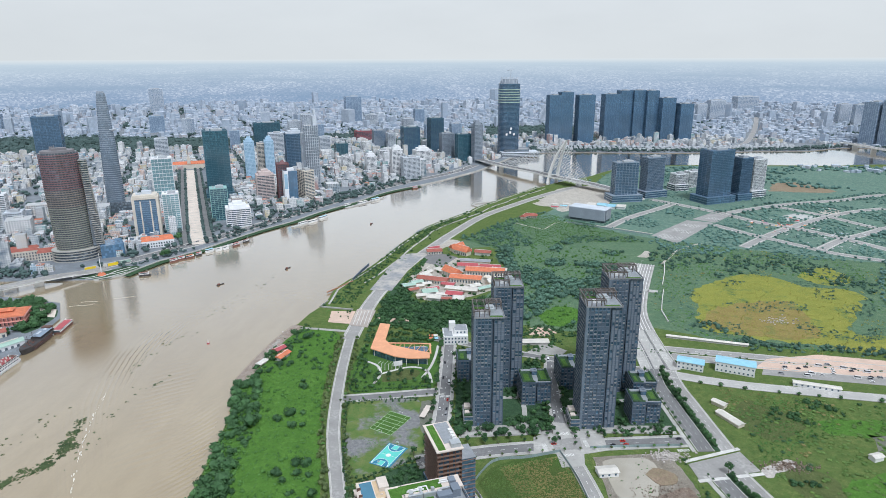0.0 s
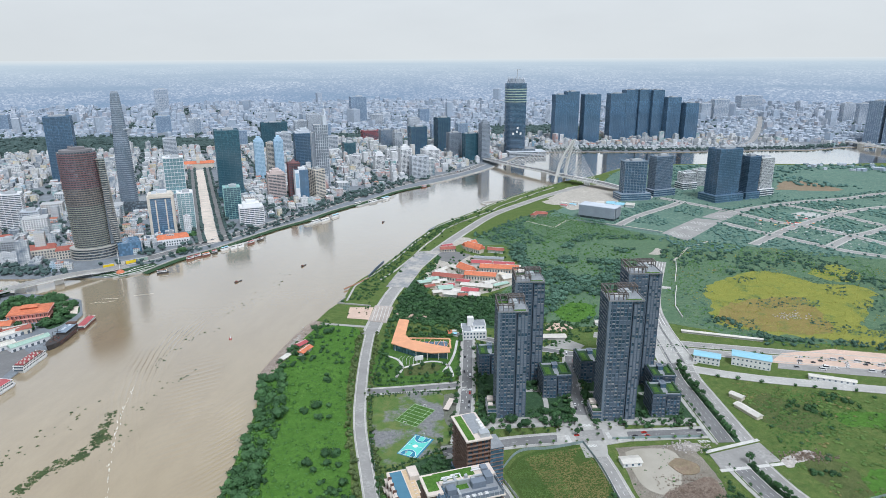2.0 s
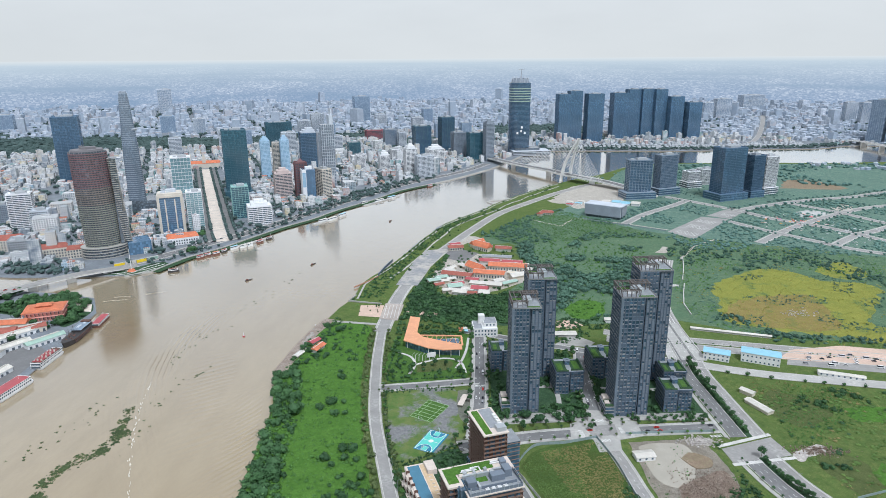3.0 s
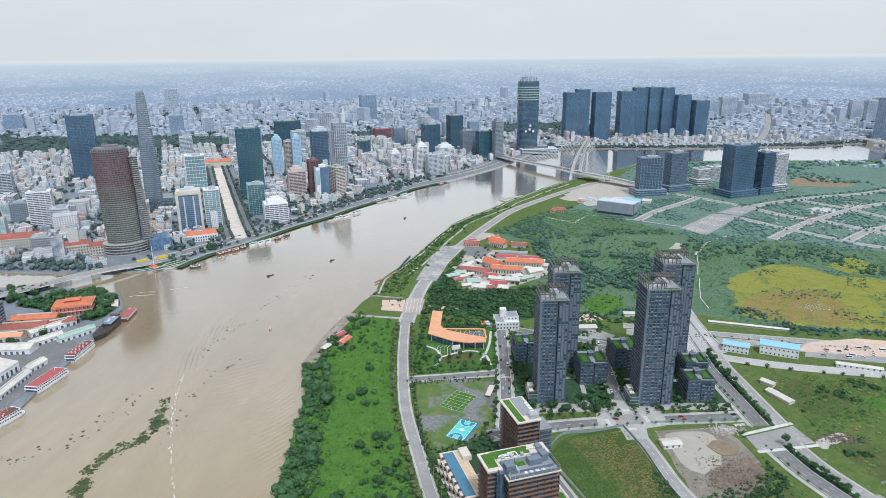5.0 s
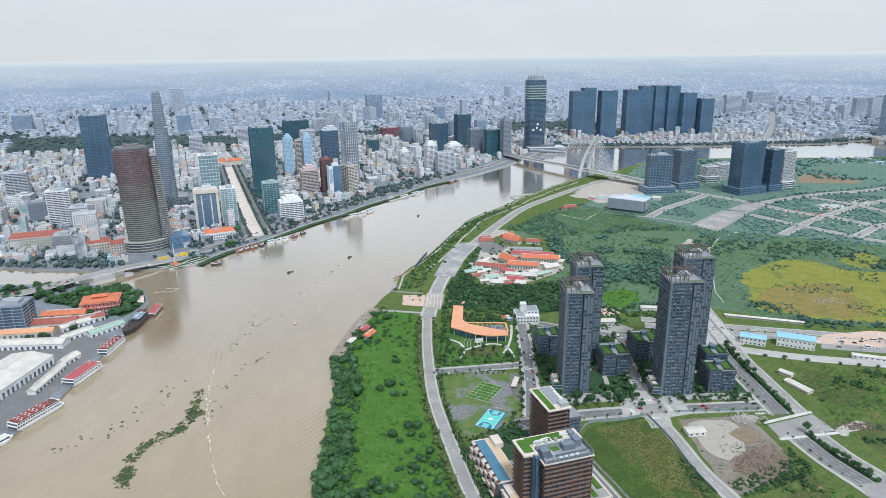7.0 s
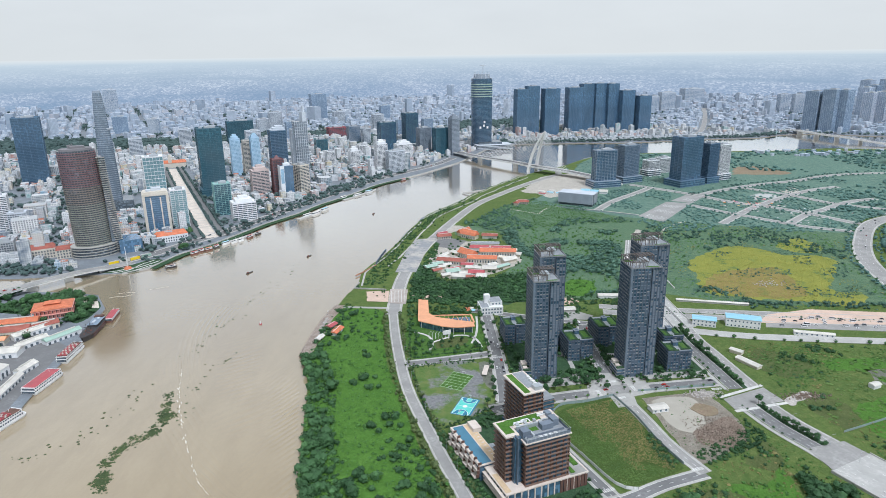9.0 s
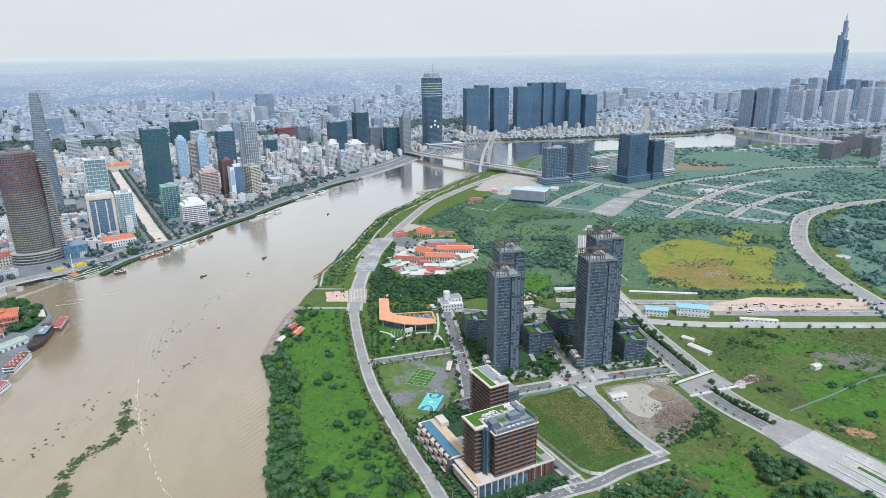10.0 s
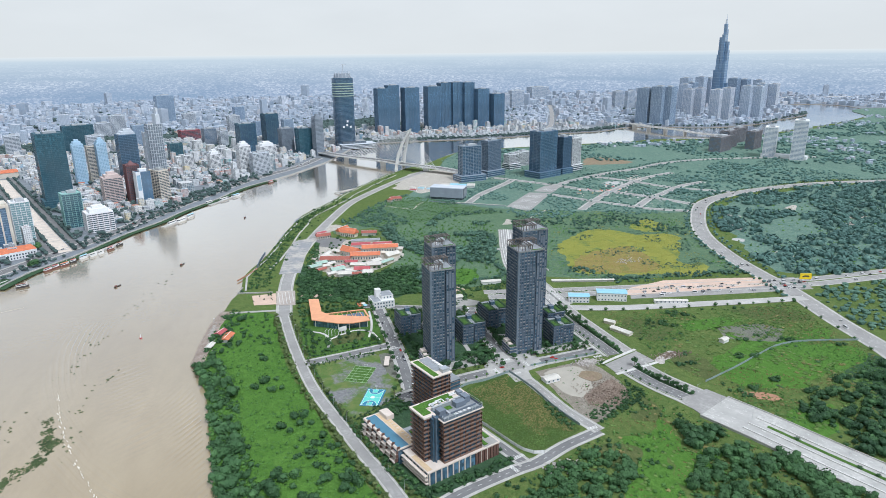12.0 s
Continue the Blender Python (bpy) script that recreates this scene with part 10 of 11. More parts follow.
tree_row(MID_STREET, 8.5, 8, (0, 2), 0.6, 0.9, 0.2)
tree_row(MID_STREET, -8.5, 8, (0, 2), 0.6, 0.9, 0.2)
tree_row(COURT_STREET, -8.5, 9, (0, 2), 0.7, 0.95, 0.2)
tree_row(COURT_STREET, 8.5, 12, (0, 1), 0.6, 0.8, 0.2)
tree_row(GARDEN_STREET, -6.5, 9, (1, 3), 0.5, 0.75, 0.3)
for n_, lo, hi, x0, x1, y0, y1, ks in ((22, 0.6, 0.95, -112, -38, 540, 584, (0, 2, 2)), (12, 0.6, 0.9, -116, -106, 585, 640, (0, 2)), (16, 0.6, 0.9, -85, -36, 640, 662, (0, 2)), (14, 0.7, 1.0, 44, 70, 470, 492, (0, 2)), (8, 0.7, 1.0, -6, 4, 476, 540, (0, 2)),
                                       (10, 0.6, 0.8, 126, 170, 468, 480, (0, 1))):
    for _ in range(n_):
        tree(trng.uniform(x0, x1), trng.uniform(y0, y1), trng.choice(ks), trng.uniform(lo, hi), 0.1)
# hotel garden: along its west and south edges
tree_row([(-84, 396), (-74, 360), (-66, 320), (-54, 296)], 0, 4.5, (0, 2, 3), 0.5, 0.8)
tree_row([(-78, 396), (-69, 360), (-60, 322)], 0, 5, (0, 2), 0.5, 0.7)
tree_row([(-50, 290), (-20, 296), (8, 306), (22, 316)], 3, 7, (0, 2), 0.5, 0.8)
tree_row([(-78, 402), (-58, 416), (-40, 430)], 0, 5, (0, 1), 0.4, 0.6)
tree_row(CURVE[::4], 15, 22, (0, 1), 0.6, 0.9, 0.3)
tree_row(SERVICE, -9, 14, (0, 3), 0.6, 0.9, 0.2)
tree_row([(-112, 512), (-46, 522)], 0, 5, (0, 1), 0.35, 0.5)
tree_row([(-112, 512), (-98, 440), (-88, 406), (-42, 434)], 0, 6, (0, 1, 3), 0.35, 0.55)
tree_row(BOULEVARD_B[6:], 3, 14, (0, 1), 0.6, 0.8, 0.3, 0.3)
tree_row(BOULEVARD_B[8:], -27, 9, (0, 2), 0.9, 1.5, 0.0, 0.2)
sp = np.array(SPARE)
scatter("roadside_trees", "further roadside trees in uneven rows", sp[:, 0], sp[:, 1], sp[:, 2] * 3.0, BUSH, M["leaf"], "trees", 0.9, (0.9, 1.3), 91)
for poly, n_, sd in (([(-10, 462), (66, 470), (66, 480), (30, 482), (-8, 478)], 16, 1), ([(48, 480), (72, 480), (72, 520), (48, 515)], 14, 2), ([(90, 466), (176, 474), (176, 486), (128, 482), (92, 480)], 20, 3), ([(84, 480), (92, 480), (92, 600), (84, 600)], 50, 4), ([(-16, 470), (-6, 470), (-6, 600), (-16, 600)], 50, 5),
                     ([(52, 548), (72, 548), (72, 600), (52, 600)], 30, 6), ([(-30, 600), (90, 590), (90, 612), (-30, 640)], 70, 7), ([(-110, 540), (-38, 548), (-36, 562), (-80, 560), (-96, 580), (-108, 600)], 46, 8), ([(-116, 645), (-40, 640), (-36, 664), (-116, 680)], 90, 9)):
    r7 = np.random.default_rng(sd)
    px, py = free_spots(poly, n_, 200 + sd, -3.0, None, True, False)
    scatter("garden_trees", "thick dark green garden trees round the buildings", px, py, r7.uniform(1.2, 2.9, len(px)), BUSH, M["leaf"], "trees", 0.9, (0.9, 1.3), 300 + sd)

# hotel planting
for poly, n_, sd in (([(-90, 398), (-78, 350), (-68, 318), (-60, 296), (-50, 290), (-46, 298), (-62, 325), (-70, 360), (-80, 398)], 150, 1), ([(-50, 286), (-20, 292), (8, 302), (26, 312), (22, 319), (-10, 306), (-46, 297)], 90, 2), ([(-80, 396), (-40, 426), (-30, 410), (-60, 392)], 60, 3), ([(12, 372), (26, 330), (20, 326), (4, 372)], 40, 4)):
    r7 = np.random.default_rng(sd)
    px, py = free_spots(poly, n_ * 4, 400 + sd, -3.5, None, True, False)
    px, py = px[:n_], py[:n_]
    if not len(px):
        continue
    scatter("hotel_shrubs", "lush garden shrubs planted round the hotel", px, py, r7.uniform(0.8, 2.3, len(px)), BUSH, M["leaf"], "shrubs", 0.8, (0.9, 1.4), 410 + sd)


# trees lining the estate streets and far roads
def line_trees(name, label, lines, offs, step, size, mat, seed):
    r = np.random.default_rng(seed)
    xs, ys = [], []
    for line in lines:
        pts = finer(line[::2] + [line[-1]], step)
        for a, b in zip(pts, pts[1:]):
            l = math.hypot(b[0] - a[0], b[1] - a[1]) or 1
            for off in offs:
                if r.random() < 0.7:
                    xs.append(a[0] - (b[1] - a[1]) / l * off + r.normal(0, 1.2))
                    ys.append(a[1] + (b[0] - a[0]) / l * off + r.normal(0, 1.2))
    scatter(name, label, np.array(xs), np.array(ys), r.uniform(*size, len(xs)), FARW, mat, "trees", 0.8, (0.8, 1.3), seed)


line_trees("estate_trees", "rows of young trees along the estate streets", [GRID_A, GRID_B, GRID_C, GRID_D, EAST_STREET, HALL_STREET], (-11, 11), 13, (1.6, 3.2), M["leaf_far_hazed"], 71)
line_trees("avenue_trees", "rows of trees along the avenue on the plain", [PLAIN_ROAD], (-13, 13, -19, 20), 14, (2.4, 4.5), M["leaf_far_hazed"], 72)
line_trees("avenue_trees", "rows of trees along the highway", [HIGHWAY[24:]], (-20, 22, 26), 11, (2.0, 3.8), M["leaf_mid_hazed"], 73)
line_trees("avenue_trees", "thicket along the curving avenue", [CURVE[14:]], (-18, 18, 22, -23), 10, (1.8, 3.8), M["leaf_far_hazed"], 74)
woods("estate_green", "dark scrub plots between the estate streets", [(300, 1060), (330, 1000), (600, 960), (700, 1000), (860, 1090), (880, 1330), (640, 1390), (560, 1300), (460, 1190), (420, 1225)], 2600, (1.2, 4.4), M["leaf_far_hazed"], FARW, 75, (0.010, -0.02, 3))
woods("plain_scrub", "low scrub over the pale plain", [(600, 1300), (1000, 1480), (1250, 1400), (1250, 1120), (900, 1130), (860, 1330)], 1300, (1.6, 5.0), M["leaf_far_hazed"], FARW, 76, (0.008, -0.02, 5))
woods("plain_scrub", "low scrub over the plots beside the exhibition hall", [(175, 1210), (320, 1115), (430, 1230), (470, 1330), (330, 1380), (240, 1330)], 900, (1.4, 4.2), M["leaf_far_hazed"], FARW, 79, (0.012, -0.05, 6))
woods("estate_garden", "shrubs and trees at the estate towers", [(300, 1370), (440, 1400), (690, 1390), (690, 1520), (420, 1520), (320, 1470)], 420, (1.6, 3.6), M["leaf_far_hazed"], FARW, 77, keep=False)
woods("bare_weed", "weeds growing through the gravel field", [(-108, 512), (-46, 523), (-32, 445), (-42, 432), (-88, 404), (-99, 440)], 1300, (0.25, 0.6), M["leaf_bright"], TUFT, 78, (0.035, 0.0, 2), keep=False, lift=0.05)
woods("embankment_shrubs", "round shrubs planted along the embankment path", [(-178, 760), (-170, 842), (-150, 910), (-120, 1030), (-90, 1130), (-30, 1235), (-12, 1228), (-70, 1120), (-100, 1020), (-128, 910), (-142, 830), (-150, 760)], 2200, (0.9, 2.3), M["leaf"], BUSH, 501)
woods("lot_shrubs", "trees between the empty lot and the tiled halls", [(-104, 812), (-88, 905), (-72, 960), (-66, 955), (-74, 890), (-80, 830), (-92, 800)], 110, (1.8, 3.6), M["leaf"], WOOD, 502, keep=False)
woods("bank_scrub", "loose shrubs on the stony bank", [(-206, 600), (-196, 690), (-184, 690), (-194, 600), (-200, 570), (-212, 570)], 60, (1.0, 3.0), M["leaf"], BUSH, 503)
woods("garden_scrub", "mixed shrubs and trees behind the towers", [(-20, 650), (60, 632), (180, 600), (196, 640), (196, 700), (60, 700), (-20, 690)], 520, (0.9, 3.0), M["leaf"], BUSH, 504, (0.02, -0.12, 3), keep=False)
woods("street_woods", "dark trees where the old lane ran", [(-118, 690), (-60, 676), (-30, 668), (-34, 690), (-110, 704)], 120, (1.6, 3.6), M["leaf"], WOOD, 509, keep=False, lift=0.6)
woods("plaza_trees", "small trees set in the riverside forecourt", [(-172, 735), (-142, 736), (-142, 696), (-169, 700)], 9, (1.0, 1.9), M["leaf"], BUSH, 505, keep=False, lift=0.9)
woods("tower_garden_trees", "dense garden trees between the dark towers", [(-10, 472), (60, 476), (72, 470), (72, 600), (-10, 606)], 100, (1.6, 4.0), M["leaf"], WOOD, 506, (0.04, -0.12, 4), keep=False, lift=0.8)
woods("tower_garden_trees", "dense garden trees round the eastern towers", [(90, 476), (176, 480), (174, 560), (150, 590), (90, 605)], 95, (1.6, 4.0), M["leaf"], WOOD, 507, (0.04, -0.12, 5), keep=False, lift=0.8)
city_trees("port_trees", "dark round trees among the port buildings", [(-640, 560), (-560, 585), (-520, 640), (-500, 690), (-560, 690), (-650, 660)], 24, (3, 6), 508, None, BIGW, "leaf")
for k_, (x, y, n_) in enumerate(((242, 413, 7), (254, 411, 6), (310, 413, 8), (324, 409, 8), (385, 437, 4), (389, 428, 5), (309, 361, 9), (277, 352, 12), (262, 345, 6), (430, 405, 5))):
    woods("field_bush", "dense dark bush in the eastern field", [(x - 5, y - 4), (x + 5, y - 4), (x + 5, y + 4), (x - 5, y + 4)], n_, (1.4, 2.8), M["leaf"], BIGW, 520 + k_, lift=0.5, keep=False)
woods("field_scrub", "dark scrub clump on the eastern field's far edge", [(266, 519), (317, 535), (336, 498), (308, 470), (271, 473), (245, 486)], 130, (1.4, 3.6), M["leaf"], BUSH, 551, (0.03, 0.0, 3))
woods("tower_garden_trees", "broad dark trees at the foot of the towers", [(-12, 462), (66, 470), (72, 486), (44, 492), (36, 480), (-10, 480)], 15, (2.4, 5.0), M["leaf"], BIGW, 521, keep=False, lift=0.9, gap=-3)
woods("tower_garden_trees", "broad dark trees along the street between towers", [(84, 478), (92, 478), (94, 600), (86, 600)], 50, (1.8, 3.4), M["leaf"], WOOD, 522, keep=False, lift=0.9, gap=-3)
woods("tower_garden_trees", "broad dark trees beside the low blocks", [(60, 480), (72, 480), (74, 600), (62, 600)], 50, (1.8, 3.4), M["leaf"], WOOD, 523, keep=False, lift=0.9, gap=-3)
city_trees("bank_trees", "trees along the far river bank before the city", [(205, 2150), (394, 2168), (727, 2168), (975, 2208), (1123, 2213), (1300, 2300), (1300, 2345), (1000, 2262), (700, 2232), (390, 2300), (200, 2270)], 900, (3.5, 7), 530)
city_trees("bank_trees", "trees along the far bend of the river", [(1300, 2300), (1451, 2262), (1613, 2182), (1874, 2198), (2140, 2300), (2480, 2560), (2460, 2600), (2120, 2350), (1870, 2240), (1620, 2225), (1460, 2300)], 420, (5, 9), 531)
woods("sedge_weed", "green weed tongues over the yellow field", YELLOW, 1500, (0.7, 2.2), M["leaf_mid_hazed"], TUFT, 540, (0.024, 0.16, 6), lift=0.08)
woods("sedge", "yellow sedge straying round the field", FIELD_N, 1500, (0.6, 1.5), M["leaf_yellow"], TUFT, 541, (0.02, 0.2, 9), lift=0.06)
woods("lot_weeds", "low weeds and grass over the building lot", [(98, 440), (172, 446), (172, 400), (160, 372), (112, 342), (104, 360)], 130, (0.4, 1.2), M["leaf_bright"], TUFT, 542, (0.05, 0.12, 3), keep=False, lift=0.06)
woods("lot_scrub", "bushes along the lot's lane side", [(100, 352), (110, 346), (150, 362), (168, 380), (160, 386), (120, 360)], 150, (0.8, 2.2), M["leaf"], BUSH, 543, keep=False)


# ---- cars, boards and floating weed ----
def car_kind(paint, label, l=4.4, w=1.8, h=1.45, van=False):
    t = thing("car", label, "car", 0, 0, -60)
    part("body", MB().box(0, 0, 0.32, l, w, h * 0.42, 0, 0.97), M[paint], t)
    part("cabin", MB().box(-0.1 if not van else -0.3, 0, 0.32 + h * 0.42, l * (0.56 if not van else 0.82), w * 0.9, h * 0.4, 0, 0.82), M["car_glass"], t, "dark windows")
    part("roof_panel", MB().box(-0.1 if not van else -0.3, 0, 0.32 + h * 0.82, l * (0.44 if not van else 0.7), w * 0.74, 0.06), M[paint], t)
    for sx in (-1, 1):
        for sy in (-1, 1):
            part("wheel", MB().tube((sx * l * 0.31, sy * (w / 2 - 0.18), 0.33), (sx * l * 0.31, sy * (w / 2 + 0.02), 0.33), 0.33, None, 10), M["tyre"], t)
    return t


CARS = [car_kind("car_white", "small white car on the road"), car_kind("car_dark", "small dark car on the road"), car_kind("car_red", "small red car on the road"), car_kind("car_silver", "silver van on the road", 5.2, 2.0, 2.1, True), car_kind("car_white", "white box truck on the road", 7.0, 2.4, 3.0, True)]
placed = [False] * len(CARS)


def car(x, y, rot, k, z):
    m = pose(x, y, z, 0, 0, rot)
    if not placed[k]:
        placed[k] = True
        CARS[k].matrix_basis = m
        return
    copy_thing(CARS[k], m)


crng = random.Random(11)


def cars_on(line, offs, step, z, chance):
    pts = finer(line, step)
    for a, b in zip(pts, pts[1:]):
        for off in offs:
            if crng.random() < chance:
                dx, dy = b[0] - a[0], b[1] - a[1]
                l = math.hypot(dx, dy) or 1
                u = crng.uniform(0, 0.6)
                rot = math.degrees(math.atan2(dy, dx)) + (180 if off > 0 else 0)
                car(a[0] + dx * u - dy / l * off, a[1] + dy * u + dx / l * off, rot, crng.choice((0, 0, 1, 1, 2, 3, 4)), z)


cars_on([(310, 600), (430, 580), (535, 568)], (-8, -3, 2, 7, 12, 17, -13), 9, 0.33, 0.3)
cars_on([(535, 568), (680, 566)], (-8, -4, 4, 8), 12, 0.26, 0.3)
cars_on(FRONT_STREET, (-2.5, 2.5), 14, 0.18, 0.25)
cars_on(MID_STREET, (-3.5, 3.5), 10, 0.15, 0.25)
cars_on(COURT_STREET, (-3, 3), 14, 0.23, 0.18)
cars_on(QUAY_ROAD, (-8, -3, 3, 8), 14, 0.32, 0.18)
cars_on(CURVE, (-4, 4), 22, 0.16, 0.12)
cars_on([(-700, 703), (-650, 745), (-630, 775)], (-4, 4), 14, 9.2, 0.3)

b = thing("billboard", "large yellow billboard on posts beside the highway", "billboard", 538, 566, 0, -18)
board_ = part("board", MB().box(0, 0, 7, 15, 0.8, 8), M["yellow_sign"], b, "yellow board")
part("lettering", MB().box(0, -0.45, 10.2, 9, 0.1, 1.2).box(0, -0.45, 12.2, 6, 0.1, 0.7), M["sign_bar"], board_, "dark lettering bars")
for x in (-4, 4):
    part("post", MB().tube((x, 0.2, 0), (x, 0.2, 7.2), 0.35), M["grey_slab"], b)

lamp_pole = MB().tube((0, 0, 0), (0, 0, 10), 0.12, 0.08, 6).tube((0, 0, 9.9), (2.2, 0, 10.4), 0.06, 0.05, 5).mesh("pole", M["plant_metal"])
lamp_head = MB().box(2.4, 0, 10.3, 0.9, 0.35, 0.16).mesh("lamp_head", M["grey_slab"])
for line, off, step in ((BOULEVARD, 4.6, 30), (RIVER_ROAD, 6.2, 32), (BOULEVARD_N, 0.0, 34), (CURVE, 0.0, 45)):
    for p in finer(line[::2], step)[1:-1]:
        t = thing("street_lamp", "tall grey street lamp at the kerb", "street lamp", p[0] + off, p[1], 0.2, 0, "street lamps")
        shared("pole", lamp_pole, t)
        shared("lamp_head", lamp_head, t)

# zebra crossings at the junctions
for x, y, rot in ((62, 452, 8), (96, 458, 8), (79, 442, 98), (79, 472, 98), (22, 303, 20), (31, 316, 110), (104, 336, 100), (172, 452, 98), (-22, 530, 98)):
    z_ = thing("crosswalk", "white striped crosswalk on asphalt", "crosswalk", x, y, 0.47, rot, "crosswalks", "structure")
    stripe = MB().box(0, 0, 0, 3.4, 0.55, 0.02).mesh("stripe", M["white_line"])
    for k in range(9):
        shared("stripe", stripe, z_, (0, -4.4 + 1.1 * k, 0))

# floating weed drifting in streaks
wr = np.random.default_rng(77)
core = finer([(-338, 342), (-350, 376), (-340, 398), (-325, 428), (-330, 452), (-341, 480)], 4)
wx, wy = [], []
for x, y in core:
    clump = max(0.0, noise.noise((x * 0.055, y * 0.055, 3.0)) + 0.35)
    ox, oy = wr.normal(0, 2.2, 2)
    for _ in range(int(12 + 56 * clump)):
        wx.append(x + ox + wr.normal(0, 1.5 + 1.4 * clump))
        wy.append(y + oy + wr.normal(0, 2.4))
for line, n_ in (([(-360, 600), (-330, 660), (-350, 560)], 30), ([(-300, 560), (-320, 500), (-310, 420)], 40), ([(-420, 380), (-380, 420), (-370, 500)], 40), ([(-330, 700), (-300, 780), (-290, 880)], 25)):
    pts = finer(line, 6)
    for _ in range(n_):
        p = pts[wr.integers(0, len(pts))]
        wx.append(p[0] + wr.normal(0, 7))
        wy.append(p[1] + wr.normal(0, 7))
scatter("water_weed", "drifting mats of dark green water weed", np.array(wx), np.array(wy), wr.uniform(0.5, 1.9, len(wx)), TUFT, M["weed"], "water weed", 0.02, (0.15, 0.3), 5, -1.58)

# rubble and refuse heaps
rr = np.random.default_rng(90)
def rubble(name, label, x, y, rx, ry, n_, size, mat, seed):
    r = np.random.default_rng(seed)
    rows = np.stack([x + r.normal(0, rx, n_), y + r.normal(0, ry, n_), np.full(n_, 0.05), r.uniform(*size, n_), r.uniform(*size, n_), r.uniform(0.3, 1.1, n_), r.uniform(0, 3, n_)], 1)
    tagged(new(name, boxes_mesh(name, rows, mat)), label, "rubble", kind="stuff")
rubble("rubble_heap", "heaps of broken pale rubble on the building lot", 158, 444, 8, 3.5, 260, (0.4, 1.7), M["rubble_white"], 1)
rubble("rubble_heap", "reddish broken brick over bare ground", 140, 385, 11, 12, 420, (0.25, 0.9), M["rubble"], 2)
rubble("rubble_heap", "heaps of broken concrete by the boulevard", 246, 434, 10, 3.5, 280, (0.3, 1.2), M["rubble"], 3)
rubble("rubble_heap", "pale rubble beside the lane", 60, 296, 8, 3, 120, (0.5, 1.8), M["rubble_white"], 4)
rubble("rubble_heap", "pale dumped rubble in the yellow field", 372, 725, 12, 7, 50, (0.6, 2.4), M["rubble_white"], 5)
rubble("bank_rubble", "broken stones along the river bank", -213, 622, 1.8, 15, 220, (0.6, 1.8), M["rubble_white"], 6)
rubble("estate_debris", "bright debris and sheds between estate streets", 650, 1130, 70, 50, 90, (1.5, 5), M["houses"], 7)
rubble("estate_debris", "coloured stalls along the estate street", 585, 1190, 28, 22, 40, (2, 6), M["stalls"], 8)
patch("pond", "pale pond in the estate plot", [(604, 1249), (635, 1275), (662, 1285), (676, 1250), (640, 1225), (616, 1212)], "pond", 0.12, 12, 5, 40)
patch("pond", "narrow bright pond in the woods", [(690, 918), (714, 908), (702, 878), (676, 848), (657, 824), (640, 818), (650, 850), (666, 884)], "pond", 0.12, 5, 5, 41)
patch("pond", "small bright pool in the woods", [(588, 772), (602, 780), (608, 768), (596, 756)], "pond", 0.12, 4, 3, 43)
patch("red_bank", "bare red soil beside the elevated road", [(262, 352), (282, 345), (290, 330), (272, 334)], "soil_red", 0.1, 6, 3, 42)
fence_run("green_fence", "long green net fence across the eastern field", [(243, 376), (288, 392), (328, 408), (364, 421), (398, 422), (457, 408)], 2.2, M["fence_sheet"], 8)

# boat wakes: smooth waves standing on the water
def wave_field(name, label, line, left, right, length, lean, height, fade, seed, step=1.1):
    """Waves with slanting crests along a line, dying out to both sides."""
    pts = np.array(finer(line, step))
    d = np.gradient(pts, axis=0)
    d /= np.hypot(d[:, 0], d[:, 1])[:, None]
    for _ in range(30):
        d[1:-1] = (d[:-2] + d[1:-1] * 2 + d[2:]) / 4
    s_ = np.arange(len(pts)) * step
    lat = np.arange(-right, left + step, step)
    S2, L2 = np.meshgrid(s_, lat, indexing="ij")
    x = pts[:, 0][:, None] - d[:, 1][:, None] * lat[None]
    y = pts[:, 1][:, None] + d[:, 0][:, None] * lat[None]
    wob = np.array([noise.noise((a * 0.03, b * 0.03, seed)) for a, b in zip(x.ravel(), y.ravel())]).reshape(x.shape)
    a = np.abs(L2)
    env = np.exp(-(a / fade) ** 2) * np.clip(S2 / 30, 0, 1) * np.clip((s_[-1] - S2) / 60, 0, 1) * (0.65 + 0.9 * wob)
    ph = 2 * math.pi * (L2 * math.cos(lean) + S2 * math.sin(lean)) / length + 2.6 * wob
    z = -1.58 + seed * 0.008 + height * env * np.cos(ph)
    n0, n1 = x.shape
    idx = np.arange(n0 * n1).reshape(n0, n1)
    f = np.stack([idx[:-1, :-1], idx[1:, :-1], idx[1:, 1:], idx[:-1, 1:]], -1).reshape(-1, 4)
    me = bpy.data.meshes.new(name)
    me.from_pydata(np.stack([x, y, z], -1).reshape(-1, 3).tolist(), [], f.tolist())
    me.polygons.foreach_set("use_smooth", [True] * len(me.polygons))
    me.materials.append(M["river"])
    me.update()
    tagged(new(name, me), label, "waves", kind="stuff")


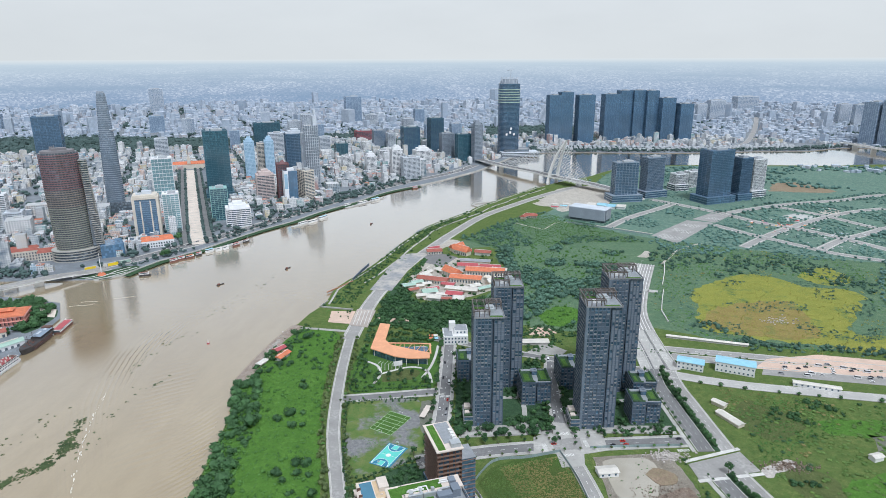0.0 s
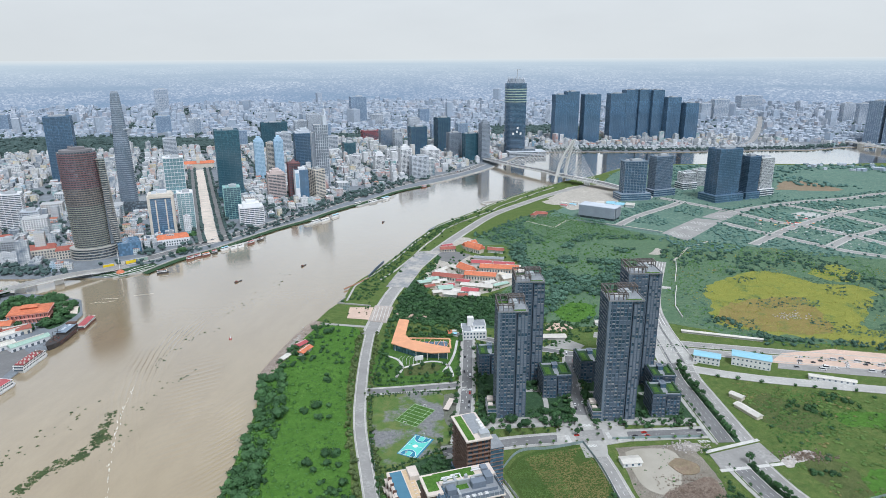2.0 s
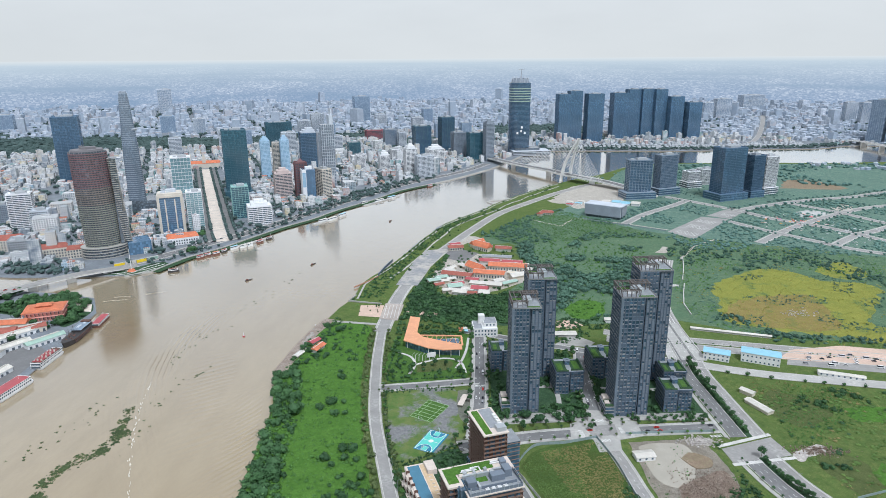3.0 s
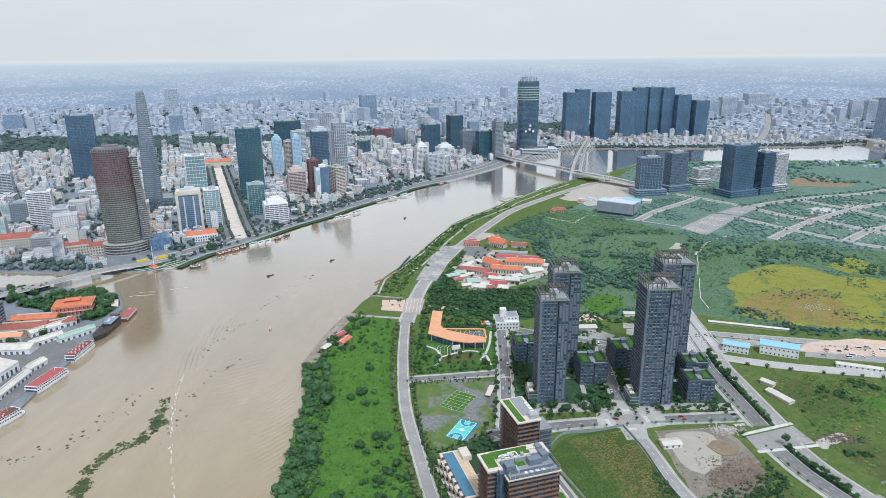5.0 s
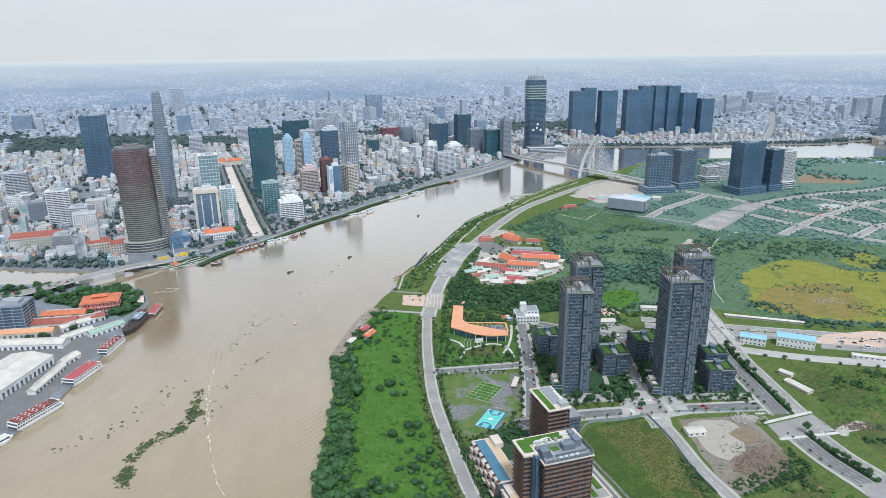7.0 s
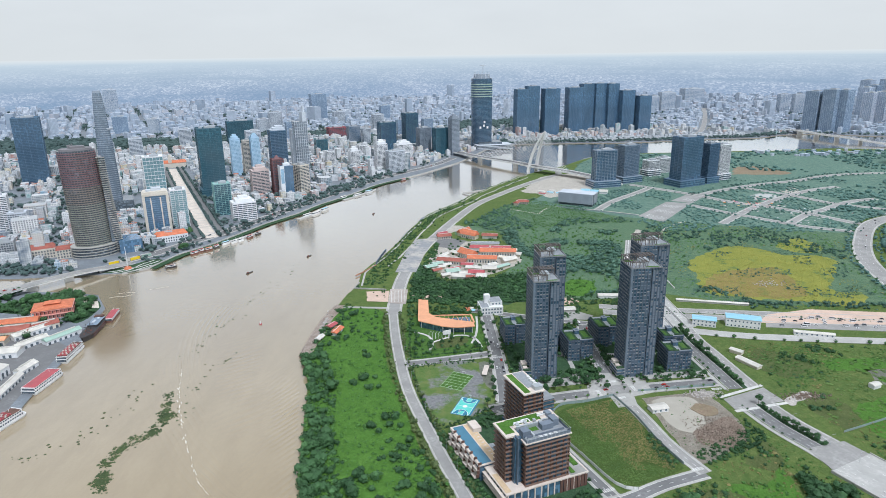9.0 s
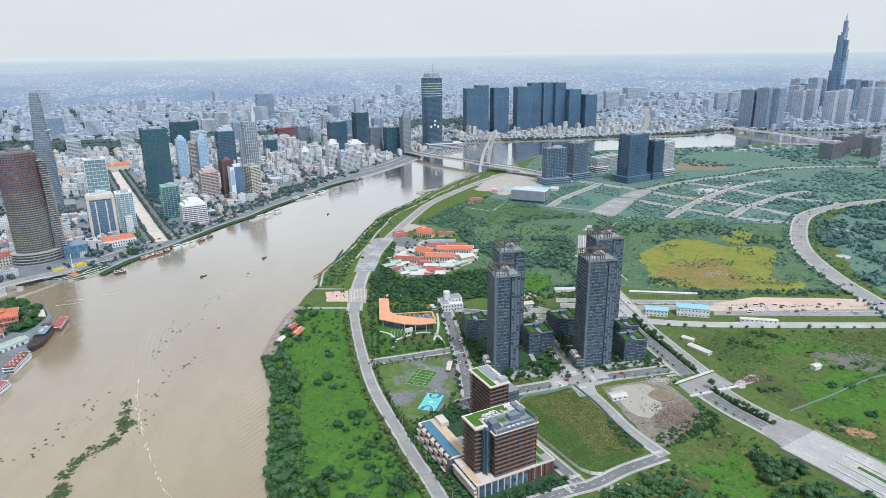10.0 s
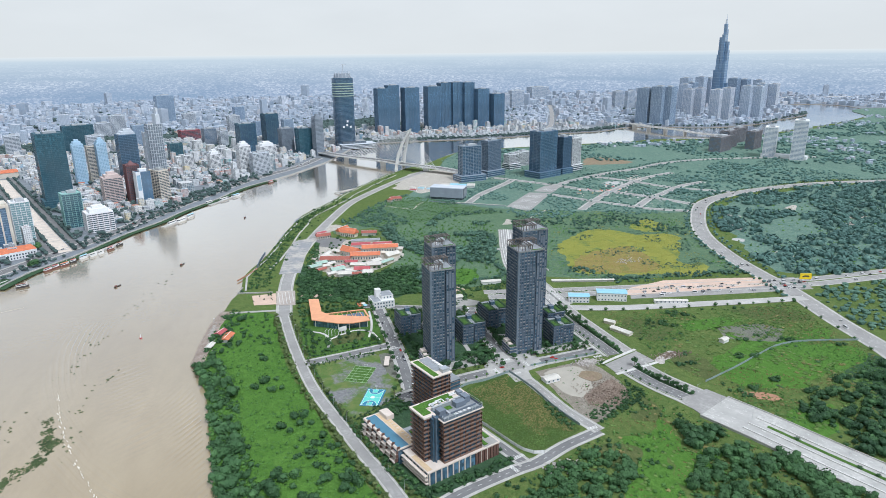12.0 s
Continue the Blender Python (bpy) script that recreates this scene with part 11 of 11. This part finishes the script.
WAKE = [(-259, 332), (-275, 357), (-290, 386), (-305, 418), (-328, 474), (-344, 530), (-351, 599)]
wave_field("wake_wave", "rows of small waves left by a passing boat", [(-232, 290)] + WAKE + [(-350, 650), (-340, 700)], 34, 20, 5.2, -0.16, 0.33, 18, 1)
wave_field("bank_wave", "small waves running along the green bank", [(-193, 300), (-201, 360), (-208, 420), (-216, 470), (-230, 530)], 40, 0, 5.4, 0.75, 0.5, 26, 2)
wave_field("swell", "long low swell in midstream", [(-248, 400), (-268, 470), (-285, 540), (-300, 610)], 26, 20, 7.5, 1.2, 0.22, 22, 3, 1.6)
# pale strips: foam, and along the wake line also painted wave glints
foam = MB()
fr = random.Random(8)
for a, b in zip(finer(WAKE[:-1], 2.0), finer(WAKE[:-1], 2.0)[1:]):
    if fr.random() < 0.62:
        ang = math.atan2(b[1] - a[1], b[0] - a[0])
        l = fr.uniform(1.6, 4.6)
        foam.gable(a[0] + fr.gauss(0, 0.7), a[1], -1.42, l, fr.uniform(0.25, 0.9), fr.uniform(0.12, 0.3), ang + fr.uniform(-0.12, 0.22), 0.0, l * 0.45)
for path in ([(-512, 742), (-504, 746), (-495, 746), (-486, 752)], [(-506, 757), (-496, 760), (-486, 760)], [(-470, 770), (-458, 776), (-448, 780)]):
    for a, b in zip(finer(path, 1.2), finer(path, 1.2)[1:]):
        foam.gable(a[0], a[1] + fr.gauss(0, 0.25), -1.45, fr.uniform(1.2, 2.2), fr.uniform(0.4, 1.3), fr.uniform(0.08, 0.18), math.atan2(b[1] - a[1], b[0] - a[0]), 0.0, 0.5)
solid("wake_foam", foam, M["foam"], "broken pale strips of foam and wave glints along the wake", "foam", "stuff")
fence_run("hoarding", "long pale hoarding along the northern plot", [(185, 1197), (250, 1152), (318, 1109)], 2.4, M["fence_sheet"], 9)
for x, y, k in ((180, 1345, 0), (196, 1330, 1), (176, 1320, 2), (205, 1350, 0), (215, 1320, 1)):
    shed(x, y, 14, 8, 3.4, -30, ("sheet_white", "sheet_blue", "sheet_red")[k], "white", ("pale site hut on the sandy plaza", "blue-roofed site hut on the sandy plaza", "red-roofed site hut on the sandy plaza")[k])
